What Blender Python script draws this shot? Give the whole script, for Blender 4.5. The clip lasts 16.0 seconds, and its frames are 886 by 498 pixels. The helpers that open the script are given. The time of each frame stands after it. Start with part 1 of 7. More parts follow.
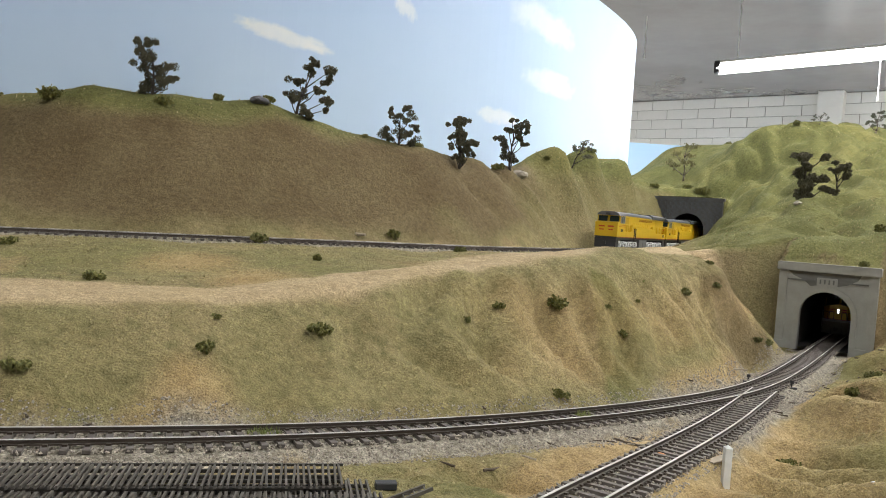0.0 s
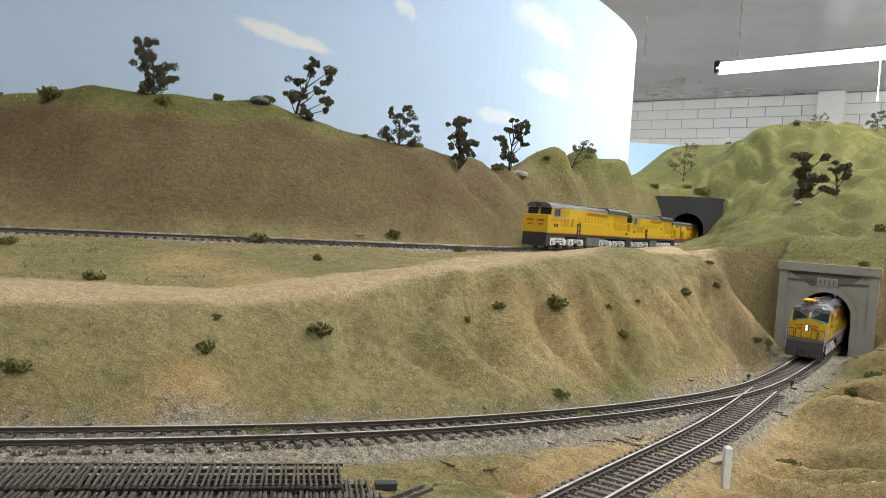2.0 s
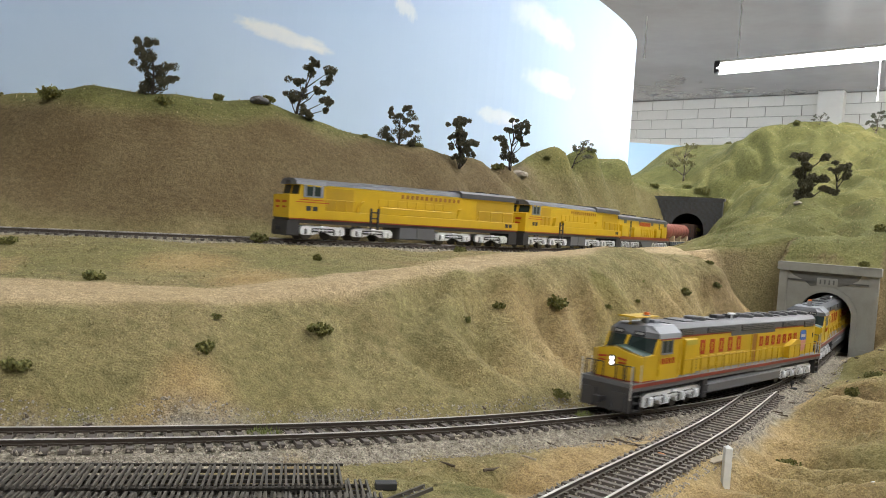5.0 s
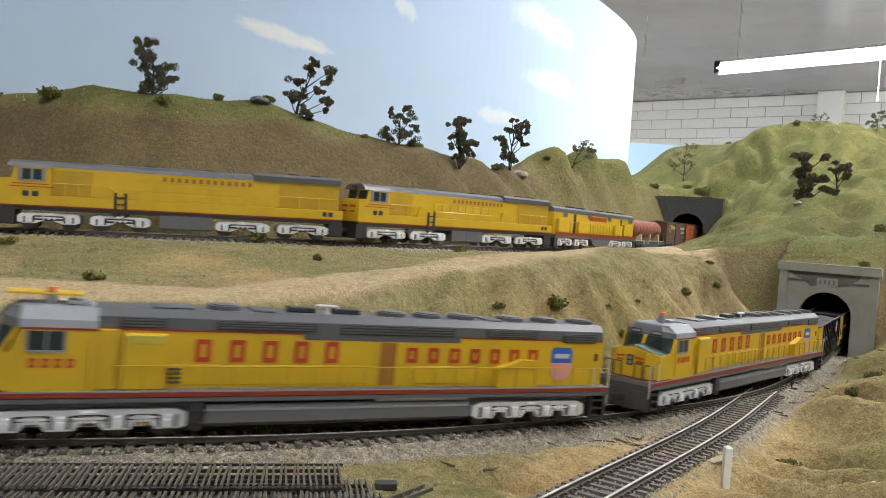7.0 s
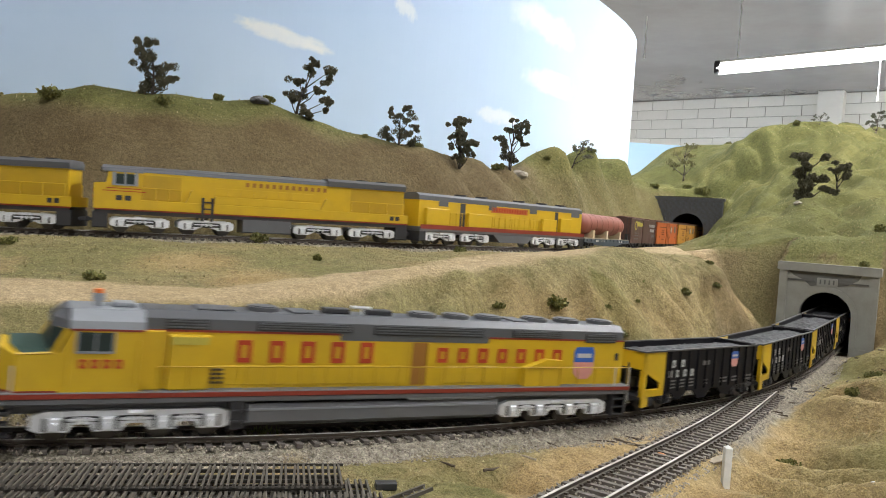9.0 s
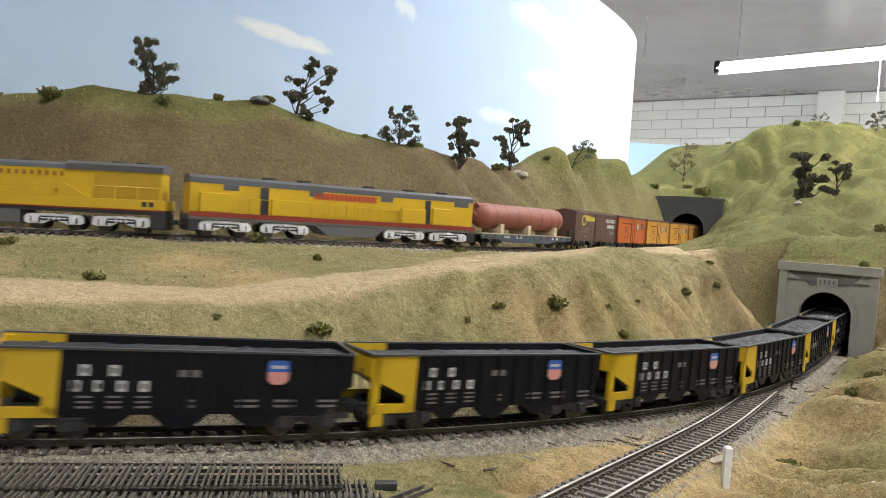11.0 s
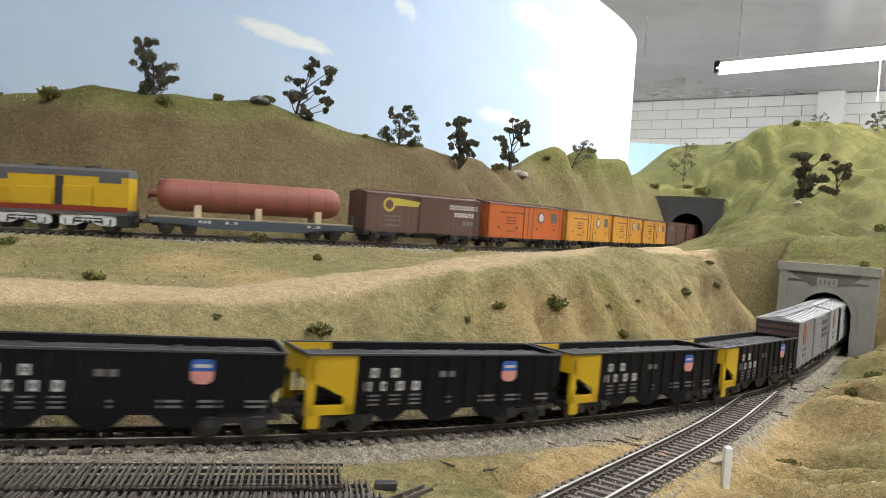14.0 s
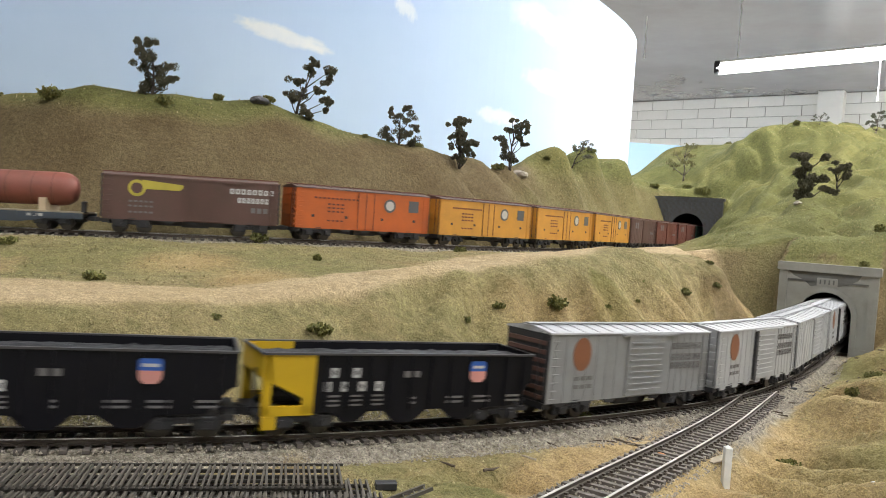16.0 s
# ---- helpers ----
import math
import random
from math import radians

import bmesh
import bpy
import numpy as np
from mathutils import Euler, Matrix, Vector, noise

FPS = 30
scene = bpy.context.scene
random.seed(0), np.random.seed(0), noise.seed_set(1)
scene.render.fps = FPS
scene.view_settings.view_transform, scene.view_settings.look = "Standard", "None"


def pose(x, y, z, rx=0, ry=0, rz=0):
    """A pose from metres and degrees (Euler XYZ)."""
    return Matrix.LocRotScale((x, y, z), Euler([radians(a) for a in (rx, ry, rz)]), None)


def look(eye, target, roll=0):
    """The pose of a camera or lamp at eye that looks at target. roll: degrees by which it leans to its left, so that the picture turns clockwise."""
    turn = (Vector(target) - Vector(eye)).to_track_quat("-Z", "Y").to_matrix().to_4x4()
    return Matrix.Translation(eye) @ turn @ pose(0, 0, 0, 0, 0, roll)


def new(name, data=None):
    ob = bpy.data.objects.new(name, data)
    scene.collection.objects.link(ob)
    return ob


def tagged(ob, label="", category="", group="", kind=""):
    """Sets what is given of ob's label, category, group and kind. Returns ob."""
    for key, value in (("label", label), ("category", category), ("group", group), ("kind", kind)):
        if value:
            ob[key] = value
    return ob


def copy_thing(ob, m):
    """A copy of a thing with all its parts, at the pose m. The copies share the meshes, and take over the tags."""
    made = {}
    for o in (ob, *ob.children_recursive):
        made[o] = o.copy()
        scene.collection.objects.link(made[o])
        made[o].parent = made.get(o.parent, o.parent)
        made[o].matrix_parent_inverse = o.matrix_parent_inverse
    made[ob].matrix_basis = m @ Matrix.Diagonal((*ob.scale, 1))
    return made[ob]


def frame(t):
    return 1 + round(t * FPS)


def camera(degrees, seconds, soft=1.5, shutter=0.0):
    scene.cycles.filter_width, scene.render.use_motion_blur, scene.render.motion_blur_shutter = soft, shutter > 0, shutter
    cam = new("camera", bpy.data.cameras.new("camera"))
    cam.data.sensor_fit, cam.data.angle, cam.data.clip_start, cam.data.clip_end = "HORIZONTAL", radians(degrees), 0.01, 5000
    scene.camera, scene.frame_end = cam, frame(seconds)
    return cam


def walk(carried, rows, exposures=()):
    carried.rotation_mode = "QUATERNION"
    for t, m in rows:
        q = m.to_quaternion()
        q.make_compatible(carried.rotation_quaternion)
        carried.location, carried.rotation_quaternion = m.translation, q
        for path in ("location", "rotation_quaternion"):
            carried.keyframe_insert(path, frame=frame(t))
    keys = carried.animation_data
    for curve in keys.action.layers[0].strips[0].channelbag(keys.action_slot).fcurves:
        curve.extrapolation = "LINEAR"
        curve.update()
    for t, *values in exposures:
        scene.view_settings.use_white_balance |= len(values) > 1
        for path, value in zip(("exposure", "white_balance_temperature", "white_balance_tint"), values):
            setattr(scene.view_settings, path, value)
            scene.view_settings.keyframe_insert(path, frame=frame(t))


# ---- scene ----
cam = camera(61.55, 16.0, soft=0.95, shutter=0.5)
EYE = (0.0, 0.0, 0.0)
AIM = look(EYE, (0.0, math.cos(radians(2.276)), -math.sin(radians(2.276))), 3.813)
walk(cam, [(0.0, AIM), (16.0, AIM)], [(0.0, 0.88), (4.0, 0.90), (8.0, 0.95), (12.0, 1.12), (16.0, 1.14)])

# ---- light: a windowless club room under fluorescent tubes ----
CEIL, FLOOR = 1.72, -1.2
world = bpy.data.worlds.new("room_air")
scene.world = world
world.use_nodes = True
world.node_tree.nodes["Background"].inputs[0].default_value = (0.9, 0.95, 1.0, 1)
world.node_tree.nodes["Background"].inputs[1].default_value = 0.05


def tube_lamp(x, y, z, turn, length, watts):
    """The light of one fluorescent tube, seen or added, hung below the ceiling."""
    data = bpy.data.lights.new("tube_light", "AREA")
    data.shape, data.size, data.size_y = "RECTANGLE", length, 0.10
    data.energy, data.color = watts, (0.98, 0.985, 1.0)
    ob = new("tube_light", data)
    ob.matrix_world = pose(x, y, z, 0, 0, turn)
    return ob


# only the first tube is in view; the other four are added unseen fill
# x, y, z, turn, length, watts
TUBES_WITH_FILL = [(2.62, 4.17, 1.12, -43.7, 2.4, 80.0),
         (1.45, 0.95, 1.42, -43.7, 2.4, 54.0),
         (0.1, -0.7, 1.45, -43.7, 2.4, 16.0),
         (5.3, 5.4, 1.30, -43.7, 2.4, 520.0),
         (0.2, 7.6, 1.30, -43.7, 2.4, 520.0)]
for tube in TUBES_WITH_FILL:
    tube_lamp(tube[0], tube[1], tube[2] - 0.03, *tube[3:])


# ---- materials ----
def tree_of(name):
    m = bpy.data.materials.new(name)
    m.use_nodes = True
    t = m.node_tree
    return m, t, t.nodes["Principled BSDF"]


def add(t, kind, **values):
    n = t.nodes.new(kind)
    for k, v in values.items():
        n.inputs[k.replace("_", " ")].default_value = v
    return n


def noise_node(t, scale, detail=4.0, rough=0.6, stretch=None):
    co = t.nodes.new("ShaderNodeTexCoord")
    n = add(t, "ShaderNodeTexNoise", Scale=scale, Detail=detail, Roughness=rough)
    if stretch:
        mp = t.nodes.new("ShaderNodeMapping")
        mp.inputs["Scale"].default_value = stretch
        t.links.new(co.outputs["Object"], mp.inputs["Vector"])
        t.links.new(mp.outputs["Vector"], n.inputs["Vector"])
    else:
        t.links.new(co.outputs["Object"], n.inputs["Vector"])
    return n


def ramp(t, src, a, b, lo=0.35, hi=0.65):
    r = t.nodes.new("ShaderNodeValToRGB")
    r.color_ramp.elements[0].position, r.color_ramp.elements[0].color = lo, (*a, 1)
    r.color_ramp.elements[1].position, r.color_ramp.elements[1].color = hi, (*b, 1)
    t.links.new(src, r.inputs["Fac"])
    return r.outputs["Color"]


def mix(t, fac, a, b, mode="MIX"):
    n = t.nodes.new("ShaderNodeMix")
    n.data_type, n.blend_type = "RGBA", mode
    for sock, v in ((n.inputs["Factor"], fac), (n.inputs[6], a), (n.inputs[7], b)):
        if isinstance(v, (int, float)):
            sock.default_value = v
        elif isinstance(v, tuple):
            sock.default_value = (*v, 1)
        else:
            t.links.new(v, sock)
    return n.outputs[2]


def bump(t, bsdf, src, strength=0.3, distance=0.0006):
    b = add(t, "ShaderNodeBump", Strength=strength, Distance=distance)
    t.links.new(src, b.inputs["Height"])
    t.links.new(b.outputs["Normal"], bsdf.inputs["Normal"])


def paint(name, col, rough=0.45, metal=0.0, grime=0.25, scale=60.0, fine=900.0, relief=0.15, dirt=(0.12, 0.09, 0.06)):
    """Painted or moulded surface with broad grime and fine grain."""
    m, t, p = tree_of(name)
    big, small = noise_node(t, scale), noise_node(t, fine, 3.0)
    dark = tuple(c * (1 - grime) + d * grime * 0.6 for c, d in zip(col, dirt))
    base = ramp(t, big.outputs["Fac"], dark, col, 0.30, 0.62)
    tint = ramp(t, small.outputs["Fac"], tuple(c * (1 - 0.25 * grime) for c in (1, 1, 1)), (1, 1, 1), 0.3, 0.7)
    t.links.new(mix(t, 1.0, base, tint, "MULTIPLY"), p.inputs["Base Color"])
    p.inputs["Roughness"].default_value, p.inputs["Metallic"].default_value = rough, metal
    if relief:
        bump(t, p, small.outputs["Fac"], relief, 0.0002)
    return m


M = {}
M["yellow"] = paint("armour_yellow_plastic", (0.58, 0.375, 0.014), 0.38, grime=0.12)
M["car_yellow"] = paint("reefer_yellow_paint", (0.58, 0.28, 0.04), 0.55, grime=0.25)
M["orange"] = paint("reefer_orange_paint", (0.50, 0.115, 0.022), 0.5, grime=0.25)
M["brown"] = paint("boxcar_brown_paint", (0.12, 0.062, 0.05), 0.6, grime=0.4)
M["oxide"] = paint("oxide_red_paint", (0.16, 0.045, 0.03), 0.6, grime=0.4)
M["tank"] = paint("tank_primer_red", (0.27, 0.085, 0.06), 0.6, grime=0.3)
M["green"] = paint("boxcar_green_paint", (0.03, 0.10, 0.06), 0.6)
# dull handrail yellow, also the painted shade of the hood recesses
M["dull_yellow"] = paint("dull_and_shade_yellow_plastic", (0.46, 0.29, 0.012), 0.45, grime=0.15)
M["silver"] = paint("boxcar_grey_paint", (0.27, 0.275, 0.28), 0.5, grime=0.25)
M["white_silver"] = paint("boxcar_silver_paint", (0.42, 0.43, 0.44), 0.45, grime=0.2)
M["grey"] = paint("roof_grey_plastic", (0.095, 0.10, 0.11), 0.42, grime=0.15)
M["light_grey"] = paint("cab_roof_grey_plastic", (0.24, 0.255, 0.28), 0.42, grime=0.15)
M["dark"] = paint("frame_dark_plastic", (0.03, 0.03, 0.034), 0.55, dirt=(0.03, 0.025, 0.02))
# black for grilles, also for painted shade in truck and hood gaps
M["grille"] = paint("grille_and_shade_black_plastic", (0.03, 0.033, 0.038), 0.5)
M["tank_grey"] = paint("fuel_tank_grey_plastic", (0.125, 0.13, 0.14), 0.45)
M["chrome"] = paint("truck_silver_paint", (0.84, 0.86, 0.90), 0.30, 0.30, grime=0.18, scale=300)
M["wheel"] = paint("wheel_blackened_metal", (0.09, 0.085, 0.08), 0.4, 0.6)
M["red"] = paint("trim_red_paint", (0.24, 0.03, 0.015), 0.45, grime=0.15)
M["letter_red"] = paint("lettering_red_paint", (0.42, 0.045, 0.012), 0.5, grime=0.1)
# lettering brown, also the painted shade between hood sections
M["brown_letter_shade"] = paint("lettering_and_shade_brown_paint", (0.30, 0.13, 0.02), 0.5, grime=0.1)
M["white"] = paint("lettering_white_paint", (0.52, 0.52, 0.51), 0.55, grime=0.15)
M["faint"] = paint("lettering_faded_paint", (0.17, 0.165, 0.165), 0.6, grime=0.3)
M["blue"] = paint("emblem_blue_paint", (0.03, 0.11, 0.42), 0.5, grime=0.1)
M["pink"] = paint("emblem_faded_red_paint", (0.62, 0.28, 0.24), 0.5, grime=0.1)
M["gold"] = paint("emblem_yellow_paint", (0.50, 0.42, 0.06), 0.55, grime=0.2)
M["emblem_orange"] = paint("emblem_orange_paint", (0.24, 0.09, 0.04), 0.55, grime=0.2)
M["hopper"] = paint("hopper_black_paint", (0.007, 0.007, 0.010), 0.5, grime=0.3, dirt=(0.02, 0.018, 0.016))
M["hopper"].node_tree.nodes["Principled BSDF"].inputs["Specular IOR Level"].default_value = 0.18
M["rim"] = paint("worn_rim_paint", (0.055, 0.055, 0.058), 0.55, grime=0.4)
M["coal"] = paint("coal_load", (0.022, 0.022, 0.025), 0.65, dirt=(0.01, 0.01, 0.01), scale=400, fine=1500, relief=0.9)
M["deck"] = paint("flatcar_deck_wood", (0.36, 0.31, 0.22), 0.8, grime=0.4)
M["flat_blue"] = paint("flatcar_blue_grey_paint", (0.055, 0.075, 0.10), 0.5, grime=0.3)
M["block"] = paint("pale_wood_block", (0.62, 0.50, 0.34), 0.8)
M["rail"] = paint("weathered_rail_metal", (0.075, 0.06, 0.048), 0.55, 0.4, grime=0.3)
M["rail_top"] = paint("polished_rail_metal", (0.56, 0.54, 0.50), 0.48, 0.65, grime=0.2)
M["portal"] = paint("cast_concrete_plaster", (0.305, 0.305, 0.28), 0.85, grime=0.25, scale=40, fine=700, relief=0.35)
M["portal_stain"] = paint("soot_stained_plaster", (0.13, 0.13, 0.124), 0.85, grime=0.3, scale=60, relief=0.35)
M["lining"] = paint("tunnel_black_lining", (0.012, 0.011, 0.011), 0.9)
M["post"] = paint("white_post_paint", (0.80, 0.82, 0.82), 0.6, grime=0.2)
M["rock"] = paint("pale_rock_plaster", (0.42, 0.38, 0.30), 0.9, grime=0.5, scale=120, relief=0.6)
M["grey_rock"] = paint("grey_rock_plaster", (0.115, 0.12, 0.13), 0.9, grime=0.5, scale=120, relief=0.6)
M["twig"] = paint("dry_twig_bark", (0.10, 0.075, 0.05), 0.9, grime=0.5, scale=150)
M["plank"] = paint("weathered_stripwood", (0.40, 0.34, 0.25), 0.85, grime=0.4, scale=120)
M["clay"] = paint("orange_clay", (0.55, 0.22, 0.08), 0.9)
M["bark"] = paint("tree_bark", (0.045, 0.036, 0.028), 0.9, grime=0.4, scale=250)
M["pale_bark"] = paint("pale_tree_bark", (0.16, 0.13, 0.10), 0.9, grime=0.4, scale=250)
M["wall"] = paint("white_block_paint", (0.76, 0.74, 0.69), 0.75, grime=0.12, scale=1.2, fine=25, relief=0.25)
# mortar grey, darkened to paint the shade in the block joints
M["mortar"] = paint("joint_shade_grey_mortar", (0.40, 0.385, 0.34), 0.85, grime=0.3, scale=3, fine=40, relief=0.4)
M["ceiling"] = paint("grey_foil_ceiling", (0.19, 0.188, 0.195), 0.20, 0.0, grime=0.25, scale=1.5, fine=7, relief=0.4)
M["floor"] = paint("room_floor", (0.16, 0.15, 0.14), 0.7, scale=2, fine=40)
M["fixture"] = paint("lamp_fixture_enamel", (0.65, 0.65, 0.63), 0.4, grime=0.05)
M["cord"] = paint("pale_cord", (0.6, 0.6, 0.58), 0.7)
M["fascia"] = paint("fascia_hardboard", (0.10, 0.075, 0.05), 0.6, scale=8, fine=80)
M["glare"] = paint("anti_glare_green_paint", (0.035, 0.075, 0.06), 0.55, grime=0.2)
M["bead"] = paint("orange_lens_plastic", (0.75, 0.17, 0.03), 0.3, grime=0.0)


def glow(name, col, power):
    m, t, p = tree_of(name)
    p.inputs["Base Color"].default_value = (*col, 1)
    p.inputs["Emission Color"].default_value, p.inputs["Emission Strength"].default_value = (*col, 1), power
    return m


M["tube"] = glow("lit_tube", (1.0, 0.99, 0.98), 11.0)
M["headlamp"] = glow("lit_headlamp", (1.0, 0.97, 0.93), 3.0)


def glass_mat():
    m, t, p = tree_of("tinted_cab_glazing")
    p.inputs["Base Color"].default_value = (0.012, 0.024, 0.022, 1)
    p.inputs["Roughness"].default_value = 0.30
    p.inputs["Specular IOR Level"].default_value = 0.4
    return m


M["glass"] = glass_mat()


def leaf_mat(name, a, b):
    m, t, p = tree_of(name)
    geo = t.nodes.new("ShaderNodeNewGeometry")
    n = noise_node(t, 500, 2)
    c = ramp(t, geo.outputs["Random Per Island"], a, b, 0.0, 1.0)
    t.links.new(mix(t, 0.5, c, ramp(t, n.outputs["Fac"], a, b), "MIX"), p.inputs["Base Color"])
    p.inputs["Roughness"].default_value = 0.85
    return m


M["leaf"] = leaf_mat("dark_foliage", (0.028, 0.029, 0.014), (0.125, 0.112, 0.062))
M["grey_leaf"] = leaf_mat("grey_green_foliage", (0.06, 0.062, 0.04), (0.20, 0.195, 0.13))
M["olive_leaf"] = leaf_mat("yellow_green_foliage", (0.10, 0.09, 0.03), (0.24, 0.22, 0.09))
M["bush"] = leaf_mat("bush_foliage", (0.06, 0.068, 0.016), (0.24, 0.225, 0.062))
M["bush_light"] = leaf_mat("light_bush_foliage", (0.06, 0.068, 0.018), (0.22, 0.21, 0.065))
M["tuft"] = leaf_mat("bright_grass_tuft", (0.14, 0.18, 0.04), (0.30, 0.33, 0.10))
M["stones"] = leaf_mat("grey_ballast_stone", (0.14, 0.122, 0.10), (0.46, 0.41, 0.335))
M["tie"] = paint("tie_dark_plastic", (0.125, 0.11, 0.098), 0.75, grime=0.5, scale=200)
M["grass"] = leaf_mat("static_grass", (0.25, 0.21, 0.09), (0.44, 0.38, 0.20))


def ground_mat():
    """Scenic scatter: dull grass, sandy road, bare cuttings, ballast and orange dirt, by what was laid where."""
    m, t, p = tree_of("scenic_ground")
    co = t.nodes.new("ShaderNodeTexCoord")

    def nz(scale, detail=5.0, rough=0.62):
        n = add(t, "ShaderNodeTexNoise", Scale=scale, Detail=detail, Roughness=rough)
        t.links.new(co.outputs["Object"], n.inputs["Vector"])
        return n.outputs["Fac"]

    def attr(name):
        n = t.nodes.new("ShaderNodeAttribute")
        n.attribute_name = name
        return n.outputs["Fac"]

    broad, patch, grain, speck = nz(7), nz(28), nz(230, 4, 0.7), nz(900, 3, 0.75)
    grass = ramp(t, patch, (0.26, 0.207, 0.095), (0.385, 0.312, 0.160), 0.35, 0.66)
    grass = mix(t, ramp(t, broad, (0, 0, 0), (1, 1, 1), 0.42, 0.62), grass, (0.265, 0.238, 0.100))
    tuft = nz(75, 3, 0.55)
    grass = mix(t, ramp(t, tuft, (0.8, 0.8, 0.8), (0, 0, 0), 0.34, 0.50), grass, (0.215, 0.185, 0.082))
    grass = mix(t, ramp(t, nz(11), (0, 0, 0), (0.75, 0.75, 0.75), 0.55, 0.68), grass, (0.42, 0.30, 0.155))
    lush = ramp(t, patch, (0.120, 0.122, 0.038), (0.20, 0.19, 0.068), 0.3, 0.7)
    lush = mix(t, ramp(t, nz(9), (0, 0, 0), (0.8, 0.8, 0.8), 0.5, 0.66), lush, (0.255, 0.225, 0.082))
    cut = ramp(t, nz(16), (0.145, 0.102, 0.050), (0.215, 0.162, 0.086), 0.3, 0.7)
    road = ramp(t, patch, (0.50, 0.37, 0.215), (0.59, 0.45, 0.28), 0.3, 0.7)
    dirt = ramp(t, patch, (0.44, 0.29, 0.13), (0.60, 0.43, 0.23), 0.3, 0.7)
    gravel = ramp(t, grain, (0.23, 0.20, 0.16), (0.48, 0.43, 0.35), 0.3, 0.7)
    c = mix(t, attr("lush"), grass, lush)
    c = mix(t, attr("cut"), c, cut)
    c = mix(t, attr("dirt"), c, dirt)
    c = mix(t, attr("road"), c, road)
    c = mix(t, attr("gravel"), c, gravel)
    c = mix(t, 1.0, c, ramp(t, grain, (0.645, 0.655, 0.64), (1.10, 1.115, 1.095), 0.3, 0.7), "MULTIPLY")
    c = mix(t, 1.0, c, ramp(t, speck, (0.60, 0.60, 0.60), (1.27, 1.27, 1.25), 0.3, 0.72), "MULTIPLY")
    t.links.new(c, p.inputs["Base Color"])
    p.inputs["Roughness"].default_value = 0.95
    p.inputs["Specular IOR Level"].default_value = 0.2
    h = t.nodes.new("ShaderNodeMath")
    h.operation = "ADD"
    t.links.new(grain, h.inputs[0]), t.links.new(speck, h.inputs[1])
    h2 = t.nodes.new("ShaderNodeMath")
    h2.operation = "MULTIPLY_ADD"
    h2.inputs[1].default_value = 1.6
    t.links.new(nz(150, 3, 0.6), h2.inputs[0]), t.links.new(h.outputs[0], h2.inputs[2])
    bump(t, p, h2.outputs[0], 0.8, 0.0021)
    return m


def sky_mat(name, low, high, z0, z1):
    """Painted sky: paler towards the foot, with thin brushed variation."""
    m, t, p = tree_of(name)
    co = t.nodes.new("ShaderNodeTexCoord")
    sep = t.nodes.new("ShaderNodeSeparateXYZ")
    t.links.new(co.outputs["Object"], sep.inputs[0])
    mr = t.nodes.new("ShaderNodeMapRange")
    mr.inputs[1].default_value, mr.inputs[2].default_value = z0, z1
    t.links.new(sep.outputs["Z"], mr.inputs[0])
    n = noise_node(t, 3.0, 5)
    base = ramp(t, mr.outputs[0], low, high, 0.0, 1.0)
    t.links.new(mix(t, 1.0, base, ramp(t, n.outputs["Fac"], (0.95, 0.97, 0.98), (1.03, 1.02, 1.01)), "MULTIPLY"), p.inputs["Base Color"])
    p.inputs["Roughness"].default_value = 0.6
    return m


M["sky"] = sky_mat("painted_sky", (0.64, 0.80, 0.97), (0.42, 0.56, 0.83), 0.05, 0.5)
M["far_sky"] = sky_mat("far_painted_sky", (0.50, 0.68, 0.84), (0.36, 0.57, 0.82), 0.4, 0.75)


def cloud_mat():
    """White paint brushed out thinly into the sky colour towards its edges."""
    m = sky_mat("painted_cloud_white", (0.64, 0.80, 0.97), (0.42, 0.56, 0.83), 0.05, 0.5)
    t = m.node_tree
    p = t.nodes["Principled BSDF"]
    under = p.inputs["Base Color"].links[0].from_socket
    n = noise_node(t, 16, 4)
    at = t.nodes.new("ShaderNodeAttribute")
    at.attribute_name = "cover"
    mul = t.nodes.new("ShaderNodeMath")
    mul.operation = "MULTIPLY"
    t.links.new(at.outputs["Fac"], mul.inputs[0])
    t.links.new(ramp(t, n.outputs["Fac"], (0.65, 0.65, 0.65), (0.95, 0.95, 0.95), 0.3, 0.65), mul.inputs[1])
    t.links.new(mix(t, mul.outputs[0], under, (0.90, 0.92, 0.93)), p.inputs["Base Color"])
    return m


M["cloud"] = cloud_mat()
M["ground"] = ground_mat()


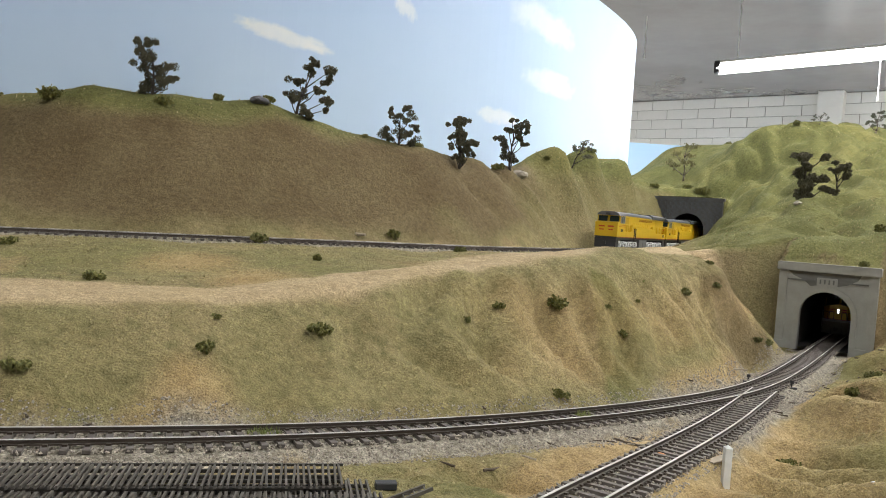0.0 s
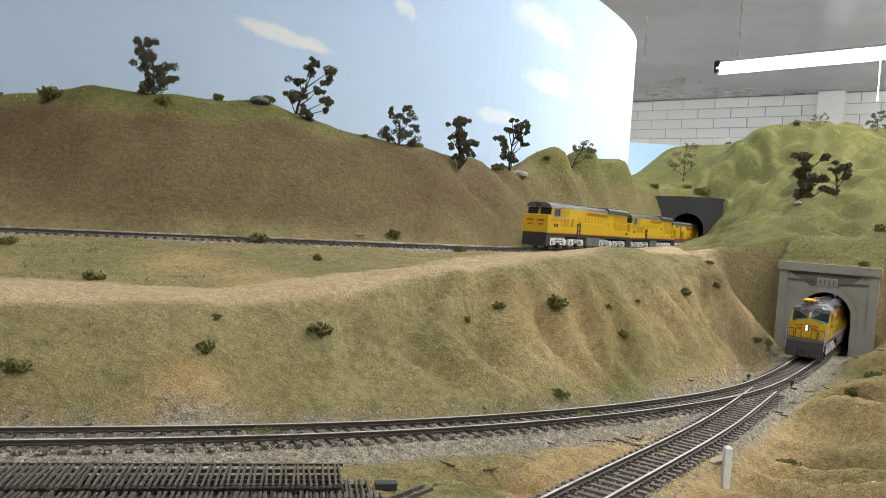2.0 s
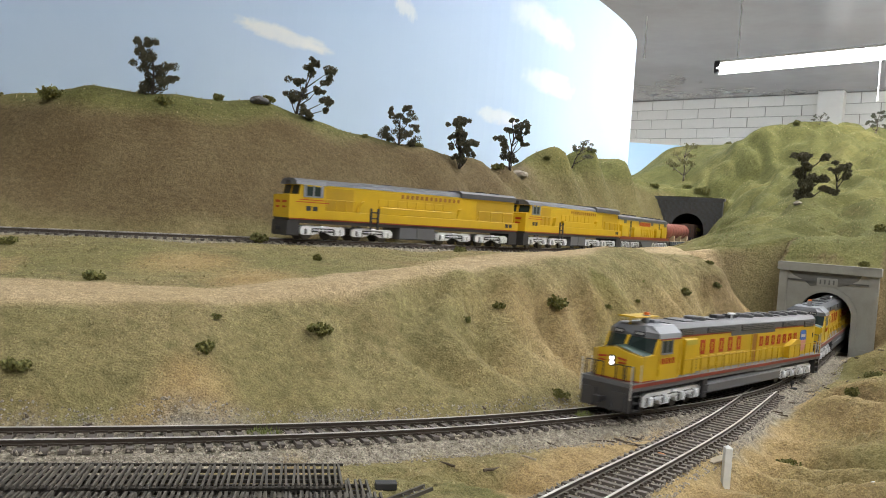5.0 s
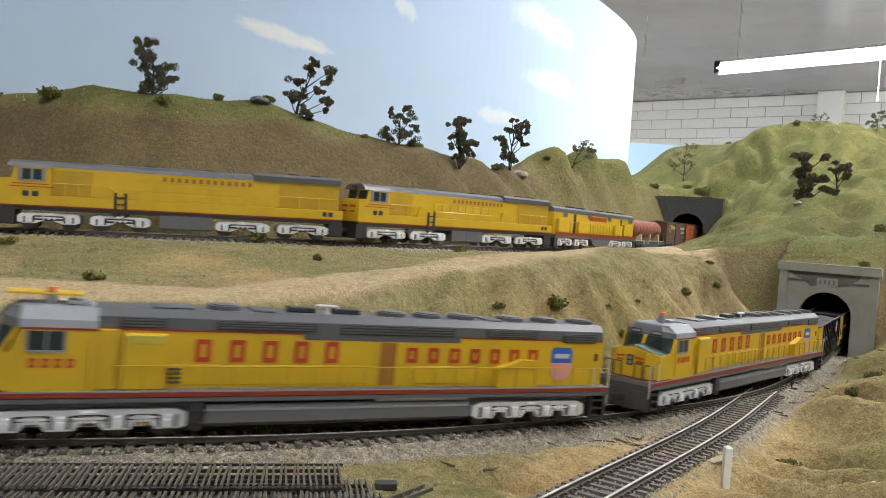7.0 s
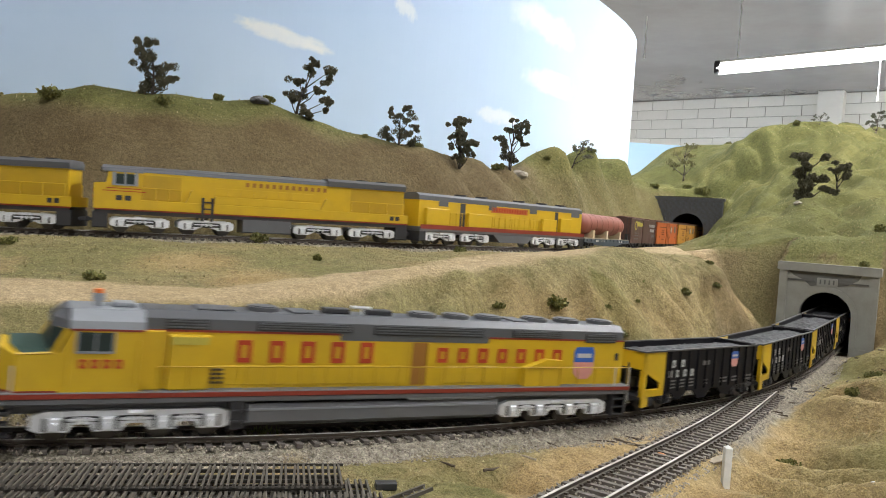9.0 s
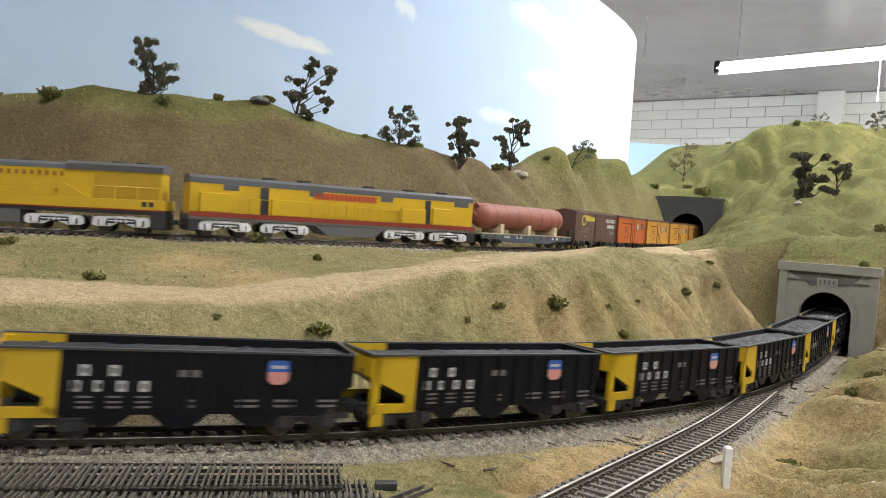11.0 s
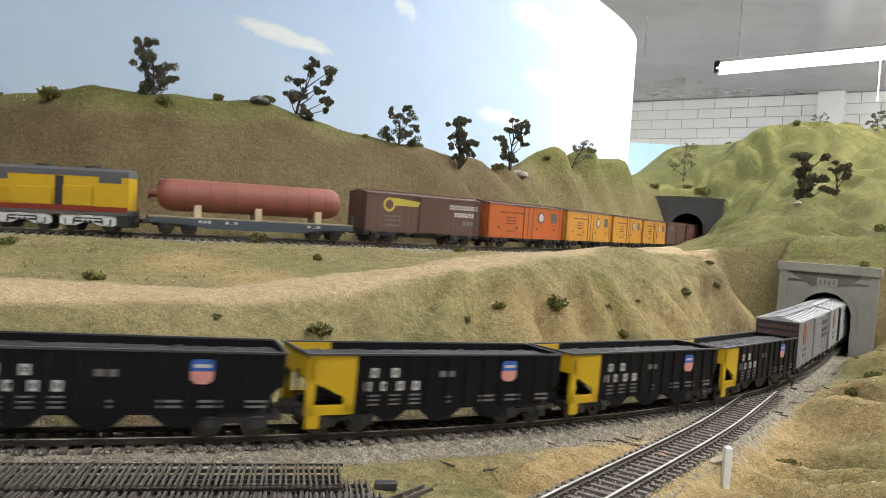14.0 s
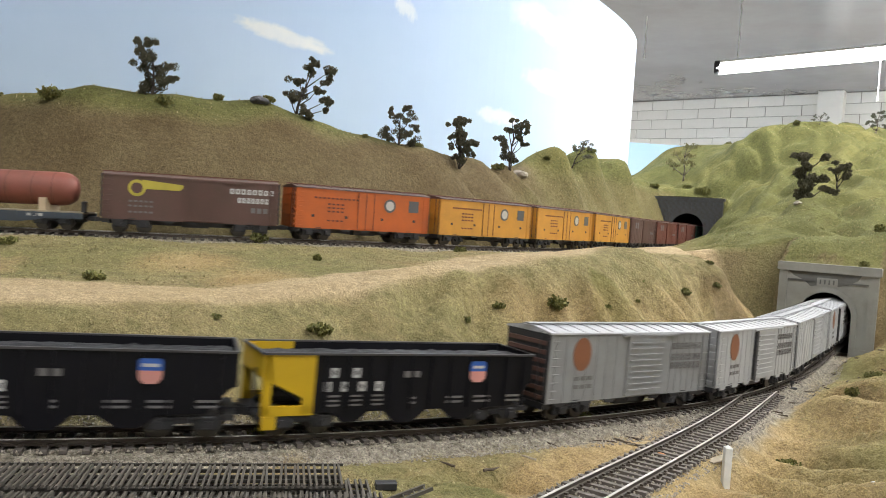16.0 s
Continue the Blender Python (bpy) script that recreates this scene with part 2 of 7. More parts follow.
# ---- mesh kit ----
class Kit:
    """Collects rigid pieces of one mesh."""

    def __init__(self, k=1.0):
        self.v, self.f, self.k = [], [], k

    def put(self, verts, faces):
        o = len(self.v)
        self.v += [(x * self.k, y * self.k, z * self.k) for x, y, z in verts]
        self.f += [tuple(i + o for i in f) for f in faces]
        return self

    def prism(self, profile, a, b, axis="x"):
        """A closed profile drawn out from a to b along an axis (profile in the other two, in cyclic order)."""
        n = len(profile)
        order = {"x": lambda s, p: (s, p[0], p[1]), "y": lambda s, p: (p[0], s, p[1]), "z": lambda s, p: (p[0], p[1], s)}[axis]
        vs = [order(a, p) for p in profile] + [order(b, p) for p in profile]
        fs = [(i, (i + 1) % n, n + (i + 1) % n, n + i) for i in range(n)] + [tuple(range(n - 1, -1, -1)), tuple(range(n, 2 * n))]
        return self.put(vs, fs)

    def box(self, x0, x1, y0, y1, z0, z1, c=0.0):
        if c:
            pr = [(y0 + c, z0), (y1 - c, z0), (y1, z0 + c), (y1, z1 - c), (y1 - c, z1), (y0 + c, z1), (y0, z1 - c), (y0, z0 + c)]
        else:
            pr = [(y0, z0), (y1, z0), (y1, z1), (y0, z1)]
        return self.prism(pr, x0, x1)

    def cyl(self, c, r, length, axis="y", n=14):
        i = "xyz".index(axis)
        pr = [(r * math.cos(2 * math.pi * k / n), r * math.sin(2 * math.pi * k / n)) for k in range(n)]
        o = [c[j] for j in range(3) if j != i]
        return self.prism([(o[0] + p, o[1] + q) for p, q in pr], c[i] - length / 2, c[i] + length / 2, axis)

    def rod(self, a, b, r, n=6, r2=None):
        a, b = Vector(a), Vector(b)
        q = (b - a).to_track_quat("Z", "Y")
        vs = []
        for p, rr in ((a, r), (b, r if r2 is None else r2)):
            vs += [tuple(p + q @ Vector((rr * math.cos(2 * math.pi * k / n), rr * math.sin(2 * math.pi * k / n), 0))) for k in range(n)]
        return self.put(vs, [(i, (i + 1) % n, n + (i + 1) % n, n + i) for i in range(n)] + [tuple(range(n - 1, -1, -1)), tuple(range(n, 2 * n))])

    def mesh(self, name, material, smooth=False):
        me = bpy.data.meshes.new(name)
        me.from_pydata(self.v, [], self.f)
        bm = bmesh.new()
        bm.from_mesh(me)
        bmesh.ops.recalc_face_normals(bm, faces=bm.faces)
        bm.to_mesh(me)
        bm.free()
        me.materials.append(material)
        if smooth:
            me.polygons.foreach_set("use_smooth", [True] * len(me.polygons))
        return me


def part(name, kit, material, parent, label="", smooth=False):
    ob = new(name, kit.mesh(name, material, smooth))
    ob.parent = parent
    return tagged(ob, label)


def thing(name, label, category, group="", kind=""):
    return tagged(new(name), label, category, group, kind)


def solid(name, kit, material, label, category="", group="", kind="", smooth=False):
    return tagged(new(name, kit.mesh(name, material, smooth)), label, category, group, kind)


# ---- the two lines ----
def smooth_path(knots, lead, tail, step=0.004):
    """A natural cubic through plan points, lengthened straight at both ends: distances run, and places."""
    k = np.array(knots, float)
    d = np.r_[0, np.cumsum(np.linalg.norm(np.diff(k, axis=0), axis=1))]
    n = len(k)
    A, b, h = np.zeros((n, n)), np.zeros((n, 3)), np.diff(d)
    A[0, 0] = A[-1, -1] = 1
    for i in range(1, n - 1):
        A[i, i - 1], A[i, i], A[i, i + 1] = h[i - 1], 2 * (h[i - 1] + h[i]), h[i]
        b[i] = 6 * ((k[i + 1] - k[i]) / h[i] - (k[i] - k[i - 1]) / h[i - 1])
    mm = np.linalg.solve(A, b)
    q = np.arange(0, d[-1], step / 4)
    i = np.clip(np.searchsorted(d, q, side="right") - 1, 0, n - 2)
    t = (q - d[i])[:, None]
    hh = h[i][:, None]
    r = hh - t
    P = (mm[i] * r ** 3 + mm[i + 1] * t ** 3) / (6 * hh) + (k[i] / hh - mm[i] * hh / 6) * r + (k[i + 1] / hh - mm[i + 1] * hh / 6) * t
    a, z = P[0] - P[1], P[-1] - P[-2]
    a[2] = z[2] = 0
    a, z = a / np.linalg.norm(a), z / np.linalg.norm(z)
    P = np.vstack([P[0] + a * np.arange(lead, 0, -step)[:, None], P, P[-1] + z * np.arange(step, tail, step)[:, None]])
    s = np.r_[0, np.cumsum(np.linalg.norm(np.diff(P, axis=0), axis=1))]
    g = np.arange(0, s[-1], step)
    return g - lead, np.stack([np.interp(g, s, P[:, j]) for j in range(3)], 1)


LOWER = smooth_path([(0.4406, 0.84, -0.112), (0.3368, 0.69, -0.1128), (0.239, 0.565, -0.1127), (0.1624, 0.49, -0.1097), (0.0878, 0.43, -0.1065),
                     (0.0085, 0.377, -0.1032), (-0.0788, 0.329, -0.0993), (-0.1513, 0.298, -0.0965), (-0.2209, 0.28, -0.0963), (-0.3449, 0.27, -0.098)], 2.8, 1.7)
UPPER = smooth_path([(0.5037, 1.55, -0.0274), (0.3926, 1.36, -0.0284), (0.3023, 1.205, -0.0285), (0.1901, 1.02, -0.0275), (0.0637, 0.86, -0.0273),
                     (-0.0489, 0.762, -0.0272), (-0.1779, 0.683, -0.0278), (-0.2867, 0.645, -0.0293), (-0.3747, 0.628, -0.031), (-0.5115, 0.62, -0.0337)], 2.2, 1.2)
BRANCH = smooth_path([(0.0, 0.195, -0.0965), (0.0585, 0.279, -0.1005), (0.1275, 0.3785, -0.107), (0.180, 0.455, -0.1108), (0.2445, 0.5525, -0.1127), (0.3245, 0.668, -0.1128)], 0.05, 0.0)


def on_line(line, s):
    return Vector([float(np.interp(s, line[0], line[1][:, j])) for j in range(3)])


def line_frame(line, s):
    a, b = on_line(line, s - 0.004), on_line(line, s + 0.004)
    d = (b - a).normalized()
    left = Vector((0, 0, 1)).cross(d).normalized()
    return on_line(line, s), d, left, d.cross(left)


# ---- ground: one scenic sheet through feature lines (x, y, z) ----
FEATURES = {
    "bank_crest": [(-0.261, 0.37, -0.062), (-0.219, 0.37, -0.059), (-0.169, 0.385, -0.058), (-0.124, 0.41, -0.058), (-0.088, 0.45, -0.052), (-0.047, 0.48, -0.045), (0.001, 0.51, -0.041), (0.049, 0.54, -0.037), (0.078, 0.58, -0.027), (0.125, 0.62, -0.022), (0.186, 0.67, -0.02), (0.239, 0.74, -0.021)],
    "road_back": [(-0.312, 0.44, -0.055), (-0.261, 0.44, -0.053), (-0.198, 0.45, -0.052), (-0.136, 0.47, -0.053), (-0.085, 0.51, -0.046), (-0.043, 0.56, -0.04), (0.001, 0.6, -0.039), (0.024, 0.68, -0.033)],
    "verge": [(-0.334, 0.56, -0.036), (-0.253, 0.57, -0.034), (-0.157, 0.62, -0.033), (-0.071, 0.7, -0.032), (0.009, 0.76, -0.031), (0.075, 0.85, -0.031), (0.202, 1.0, -0.027), (0.347, 1.25, -0.028)],
    "bank_mid": [(-0.197, 0.335, -0.08), (-0.129, 0.36, -0.078), (-0.055, 0.42, -0.078), (0.027, 0.47, -0.074), (0.091, 0.53, -0.071), (0.154, 0.57, -0.069), (0.217, 0.63, -0.068), (0.282, 0.71, -0.063), (0.332, 0.765, -0.095)],
    "hill_mid": [(-0.493, 0.73, 0.022), (-0.375, 0.715, 0.029), (-0.274, 0.735, 0.037), (-0.175, 0.79, 0.042), (-0.09, 0.84, 0.031), (-0.004, 0.89, 0.026), (0.083, 0.99, 0.031), (0.18, 1.13, 0.041), (0.289, 1.32, 0.058), (0.422, 1.55, 0.062)],
    "hill_crest": [(-0.574, 0.8, 0.091), (-0.477, 0.79, 0.098), (-0.381, 0.775, 0.109), (-0.29, 0.8, 0.11), (-0.209, 0.84, 0.117), (-0.159, 0.88, 0.105), (-0.101, 0.91, 0.092), (-0.026, 0.95, 0.087), (0.043, 1.03, 0.085), (0.104, 1.09, 0.08), (0.181, 1.17, 0.113), (0.263, 1.32, 0.134), (0.348, 1.46, 0.13), (0.452, 1.6, 0.099)],
    "hill_back": [(-0.682, 0.93, 0.04), (-0.487, 0.92, 0.05), (-0.345, 0.93, 0.06), (-0.222, 0.97, 0.06), (-0.117, 1.05, 0.05), (0.048, 1.18, 0.05), (0.215, 1.4, 0.085), (0.417, 1.75, 0.10)],
    "plateau": [(0.059, 0.66, -0.032), (0.112, 0.75, -0.028), (0.162, 0.8, -0.025), (0.25, 0.9, -0.023), (0.3, 0.95, -0.023), (0.144, 0.88, -0.028)],
    "portal_side": [(0.376, 0.825, -0.113), (0.335, 0.77, -0.105), (0.287, 0.7, -0.103), (0.219, 0.6, -0.101), (0.439, 0.755, -0.113), (0.156, 0.535, -0.106), (0.085, 0.48, -0.105), (0.372, 0.85, -0.06), (0.37, 0.845, -0.086)],
    "far_hill": [(0.45, 1.95, 0.128), (0.50, 2.12, 0.14), (0.56, 2.24, 0.16), (0.64, 2.24, 0.20), (0.75, 2.24, 0.235), (0.92, 2.2, 0.209), (0.511, 1.9, 0.162), (0.609, 2.1, 0.229), (0.703, 2.15, 0.259), (0.816, 2.15, 0.26), (0.552, 1.75, 0.128)],
    "big_hill": [(0.448, 1.3, -0.006), (0.544, 1.45, 0.051), (0.597, 1.6, 0.099), (0.643, 1.66, 0.200), (0.678, 1.66, 0.230), (0.742, 1.64, 0.254), (0.803, 1.64, 0.266), (0.8426, 1.62, 0.260), (0.8694, 1.60, 0.247), (0.9, 1.55, 0.218), (1.022, 1.5, 0.203), (0.64, 1.4, 0.137), (0.734, 1.38, 0.152)],
    "shelf": [(0.32, 0.98, -0.022), (0.419, 1.08, 0.019), (0.522, 1.13, 0.053), (0.599, 1.15, 0.072), (0.668, 1.14, 0.095), (0.432, 0.96, 0.006), (0.519, 0.96, 0.012), (0.363, 0.93, -0.012), (0.544, 0.92, 0.021), (0.345, 0.83, -0.035), (0.656, 0.95, 0.036)],
    "portal_top": [(0.387, 0.87, -0.023), (0.448, 0.86, -0.021), (0.499, 0.84, -0.021)],
    "mound": [(0.475, 0.79, -0.062), (0.436, 0.74, -0.107), (0.417, 0.69, -0.086), (0.319, 0.57, -0.11), (0.323, 0.53, -0.088), (0.25, 0.5, -0.11), (0.199, 0.42, -0.119), (0.259, 0.42, -0.102), (0.192, 0.36, -0.118), (0.212, 0.34, -0.109), (0.356, 0.5, -0.095)],
}
GAUGE = 0.0165


def dist_to(line, X, Y, s0, s1):
    """Distance in plan from grid points to a stretch of line, the line's height there and the run."""
    ok = (line[0] >= s0) & (line[0] <= s1)
    P, S = line[1][ok][::2], line[0][ok][::2]
    best, zz, ss = np.full(X.shape, 9.0), np.zeros(X.shape), np.zeros(X.shape)
    for p, s in zip(P, S):
        d = np.hypot(X - p[0], Y - p[1])
        m = d < best
        best[m], zz[m], ss[m] = d[m], p[2], s
    return best, zz, ss


def ease(a, b, v):
    q = np.clip((v - a) / (b - a), 0, 1)
    return q * q * (3 - 2 * q)


PTS = np.array([p for k in FEATURES for p in FEATURES[k]], float)
# beds of the lines and flats beside them hold the sheet down
beds = []
for line, s0, s1, offs in ((LOWER, 0.03, 1.45, (-0.026, 0.026)), (UPPER, 0.02, 1.30, (-0.026, 0.026)), (BRANCH, 0.0, 0.36, (-0.022, 0.022))):
    for s in np.arange(s0, s1, 0.07):
        p, d, left, up = line_frame(line, s)
        beds += [tuple(p + left * o + Vector((0, 0, -0.006))) for o in offs]
PTS = np.vstack([PTS, np.array(beds)])


def sheet_height(X, Y):
    """Smooth surface through the feature lines."""
    n = len(PTS)
    D = np.hypot(PTS[:, None, 0] - PTS[None, :, 0], PTS[:, None, 1] - PTS[None, :, 1])
    K = -np.sqrt(D ** 2 + 0.018 ** 2) + np.eye(n) * 2e-4
    Q = np.c_[np.ones(n), PTS[:, :2]]
    A = np.block([[K, Q], [Q.T, np.zeros((3, 3))]])
    w = np.linalg.solve(A, np.r_[PTS[:, 2], 0, 0, 0])
    Z = w[n] + w[n + 1] * X + w[n + 2] * Y
    for (px, py, _), c in zip(PTS, w[:n]):
        Z = Z - c * np.sqrt((X - px) ** 2 + (Y - py) ** 2 + 0.018 ** 2)
    return Z


gx = np.r_[np.arange(-2.4, -0.62, 0.04), np.arange(-0.62, 0.74, 0.005), np.arange(0.74, 1.1, 0.012), np.arange(1.1, 2.4, 0.05)]
gy = np.r_[np.arange(0.13, 0.24, 0.01), np.arange(0.24, 1.0, 0.005), np.arange(1.0, 1.7, 0.007), np.arange(1.7, 2.3, 0.02), np.arange(2.3, 3.3, 0.05)]
GX, GY = np.meshgrid(gx, gy)
inner = (np.clip(GX, -0.7, 1.1), np.clip(GY, 0.2, 2.25))
GZ = np.clip(sheet_height(*inner), -0.125, 0.30) - 0.3 * ease(2.25, 2.7, GY)
DL, ZL, RL = dist_to(LOWER, GX, GY, 0.012, 1.9)
DU, ZU, RU = dist_to(UPPER, GX, GY, 0.012, 1.9)
DB, ZB, RB = dist_to(BRANCH, GX, GY, -0.05, 0.5)


def value_noise(scale, seed):
    out = np.empty(GX.size)
    for i, (x, y, z) in enumerate(zip(GX.ravel(), GY.ravel(), GZ.ravel())):
        out[i] = noise.noise(Vector((x * scale + seed, y * scale, z * scale)))
    return out.reshape(GX.shape)


N1, N2, N3 = value_noise(14, 3.1), value_noise(60, 9.7), value_noise(6.5, 5.3)
away = ease(0.022, 0.06, np.minimum(np.minimum(DL, DU), DB))
GZ = GZ + away * (0.0030 * N1 + 0.0012 * N2) + 0.016 * N3 * ease(0.50, 0.66, GX) * ease(1.0, 1.2, GY)
# rain gullies down the long bank and the far cutting
RUN = 0.5 * (RL + RU)
gully = np.abs(np.sin(RL * 66 + DL * 16 + 2.6 * N1)) ** 1.5
bank = ease(0.03, 0.07, DL) * (1 - ease(0.14, 0.24, DL)) * (GY > 0.3) * ease(-0.09, 0.02, GX) * (DU > 0.05) * (1 - ease(-0.05, -0.03, GZ))
GZ = GZ - bank * (0.0155 * (1 - gully) + 0.0035 * (1 - np.abs(np.sin(RL * 170 + DL * 40 + 4 * N1))))
cutting = ease(0.04, 0.08, DU) * (1 - ease(0.16, 0.24, DU)) * ease(-0.02, 0.05, GX) * (GY > 0.95)
GZ = GZ - 0.010 * cutting * (1 - np.abs(np.sin(RU * 33 + 3.0 * N1)) ** 1.5)
# worn ridges down the green hill
ridge = np.abs(np.sin((0.81 * GX - 0.59 * GY) * 44 + 2.4 * N1 + 1.5 * N3)) ** 1.3
GZ = GZ + 0.017 * (ridge - 0.5) * ease(0.40, 0.55, GX) * ease(0.86, 1.05, GY) * (1 - ease(1.62, 1.8, GY)) * ease(0.05, 0.12, DU)
for D, Z in ((DU, ZU), (DB, ZB), (DL, ZL)):
    w = 1 - ease(0.017, 0.040, D)
    bed = Z - 0.0042 - 0.0055 * ease(0.012, 0.030, D)
    GZ = GZ * (1 - w) + bed * w
# the hill stands up to the coping behind each portal
for line, wide, high in ((LOWER, 0.054, 0.089), (UPPER, 0.070, 0.109)):
    p, d, left, up = line_frame(line, 0.004)
    run, side = (GX - p.x) * d.x + (GY - p.y) * d.y, (GX - p.x) * left.x + (GY - p.y) * left.y
    w = (run < -0.0085) * (1 - ease(0.02, 0.10, -run)) * (1 - ease(wide, wide + 0.02, np.abs(side)))
    GZ = np.maximum(GZ, GZ * (1 - w) + (p.z + high) * w)
for line, foot in ((LOWER, 0.048),):
    p, d, left, up = line_frame(line, 0.004)
    run, side = (GX - p.x) * d.x + (GY - p.y) * d.y, (GX - p.x) * left.x + (GY - p.y) * left.y
    roof = p.z - 0.009 + 1.2 * np.maximum(0, -run) + 0.75 * np.maximum(0, np.abs(side + 0.0035) - foot + 0.012 * ease(0.0, 0.05, run)) + 0.55 * np.maximum(0, run - 0.045) + 0.003 * N1
    GZ = np.where(((run > -0.0080) | (np.abs(side + 0.0035) > 0.053)) & (run > -0.12) & (run < 0.22) & (np.abs(side) < 0.20), np.minimum(GZ, roof), GZ)
ROAD_W = np.zeros(GX.shape)
front, back = np.array(FEATURES["bank_crest"]), np.array(FEATURES["road_back"])
mid = 0.5 * (front[:8] + back)
road_line = np.vstack([mid[0] + (mid[0] - mid[1]) * 6, mid, [(0.10, 0.70, 0), (0.17, 0.79, 0), (0.27, 0.93, 0)]])
half = np.r_[0.036, np.linalg.norm(front[:8, :2] - back[:, :2], axis=1) * 0.5, 0.055, 0.07, 0.08]
half[6:9] *= 0.78
for i in range(len(road_line) - 1):
    for q in np.linspace(0, 1, 24):
        p, hw = road_line[i] * (1 - q) + road_line[i + 1] * q, half[i] * (1 - q) + half[i + 1] * q
        ROAD_W = np.maximum(ROAD_W, 1 - ease(hw * 0.80, hw * 1.12, np.hypot(GX - p[0], GY - p[1]) + 0.012 * N1))
ROAD_W *= ease(0.022, 0.04, DU) * (GY > 0.3) * ease(0.05, 0.09, DL)
gravel = np.maximum(1 - ease(0.020, 0.036, DL + 0.010 * N2 + 0.006 * N1), 1 - ease(0.016, 0.030, DU + 0.01 * N2))
gravel = np.maximum(gravel, (1 - ease(0.018, 0.030, DB + 0.01 * N2)) * ease(0.2, 0.3, RB))
slope = np.hypot(*np.gradient(GZ, gy, gx))
behind = ((GY - 0.62) > 0.62 * np.clip(GX + 0.25, 0, 9) * 1.45).astype(float) * (DU > 0.03)
CUT = behind * ease(0.024, 0.060, DU + 0.02 * N1) * (1 - ease(0.078, 0.108, GZ + 0.02 * N1)) * (GX < 0.5)
CUT = CUT * (1 - 0.6 * ease(0.06, 0.16, GX + 0.05 * N1))
CUT = np.maximum(CUT, ease(0.9, 1.6, slope + 0.4 * N1) * (GX > 0.25) * (GY < 1.1) * 0.8)
DIRT = np.maximum(0.75 * (1 - ease(0.008, 0.026, np.abs(DB - 0.030) + 0.018 * N1)) * (RB > 0.10), 0.0)
DIRT = np.maximum(DIRT, 0.52 * bank * ease(-0.04, 0.08, GX + 0.05 * N1) * np.clip(0.85 + 0.7 * N1 + 0.4 * N2, 0.1, 1.2))
for cx, cy, r in ((-0.110, 0.343, 0.030), (-0.131, 0.324, 0.022), (-0.035, 0.349, 0.034), (-0.18, 0.53, 0.05), (0.42, 0.79, 0.06), (0.36, 0.72, 0.03), (-0.13, 0.50, 0.05)):
    DIRT = np.maximum(DIRT, 0.72 * (1 - ease(r * 0.3, r, np.hypot(GX - cx, GY - cy) + 0.02 * N1)))
LUSH = np.clip(ease(0.0, 0.06, GZ + 0.02 * N1) + ease(0.30, 0.42, GX), 0, 1) * (1 - CUT)
LUSH = np.maximum(LUSH, (1 - ease(0.01, 0.04, np.hypot(GX - 0.03, GY - 0.30) + 0.01 * N1)) * 0.8)
LUSH = np.maximum(LUSH, ease(0.045, 0.085, DB + 0.02 * N1) * (GX > 0.12) * (GY < 0.6))


def ground_sheet():
    ny, nx = GX.shape
    idx = np.arange(nx * ny).reshape(ny, nx)
    quads = np.stack([idx[:-1, :-1], idx[:-1, 1:], idx[1:, 1:], idx[1:, :-1]], -1).reshape(-1, 4)
    keep = np.ones(len(quads), bool)
    # the openings of the two tunnels
    for line, wide in ((LOWER, 0.031), (UPPER, 0.042)):
        p, d, left, up = line_frame(line, 0.004)
        ax, ay = GX - p.x, GY - p.y
        run, side = ax * d.x + ay * d.y, ax * left.x + ay * left.y
        hit = ((run > -0.0095) & (run < 0.016) & (np.abs(side) < wide)).ravel()
        keep &= ~(hit[quads].any(1))
    me = bpy.data.meshes.new("ground")
    me.from_pydata(np.stack([GX.ravel(), GY.ravel(), GZ.ravel()], 1).tolist(), [], quads[keep].tolist())
    for name, val in (("road", ROAD_W), ("gravel", gravel), ("cut", CUT), ("dirt", DIRT), ("lush", LUSH)):
        me.attributes.new(name, "FLOAT", "POINT").data.foreach_set("value", np.clip(val, 0, 1).ravel().astype(np.float32))
    me.materials.append(M["ground"])
    me.polygons.foreach_set("use_smooth", [True] * len(me.polygons))
    return tagged(new("ground", me), "dry grassy model hillside of scatter over plaster shell", "ground", kind="structure")


def ground_z(x, y):
    i, j = np.clip(np.searchsorted(gx, x) - 1, 0, len(gx) - 2), np.clip(np.searchsorted(gy, y) - 1, 0, len(gy) - 2)
    u, v = (x - gx[i]) / (gx[i + 1] - gx[i]), (y - gy[j]) / (gy[j + 1] - gy[j])
    return float((GZ[j, i] * (1 - u) + GZ[j, i + 1] * u) * (1 - v) + (GZ[j + 1, i] * (1 - u) + GZ[j + 1, i + 1] * u) * v)


ground_sheet()


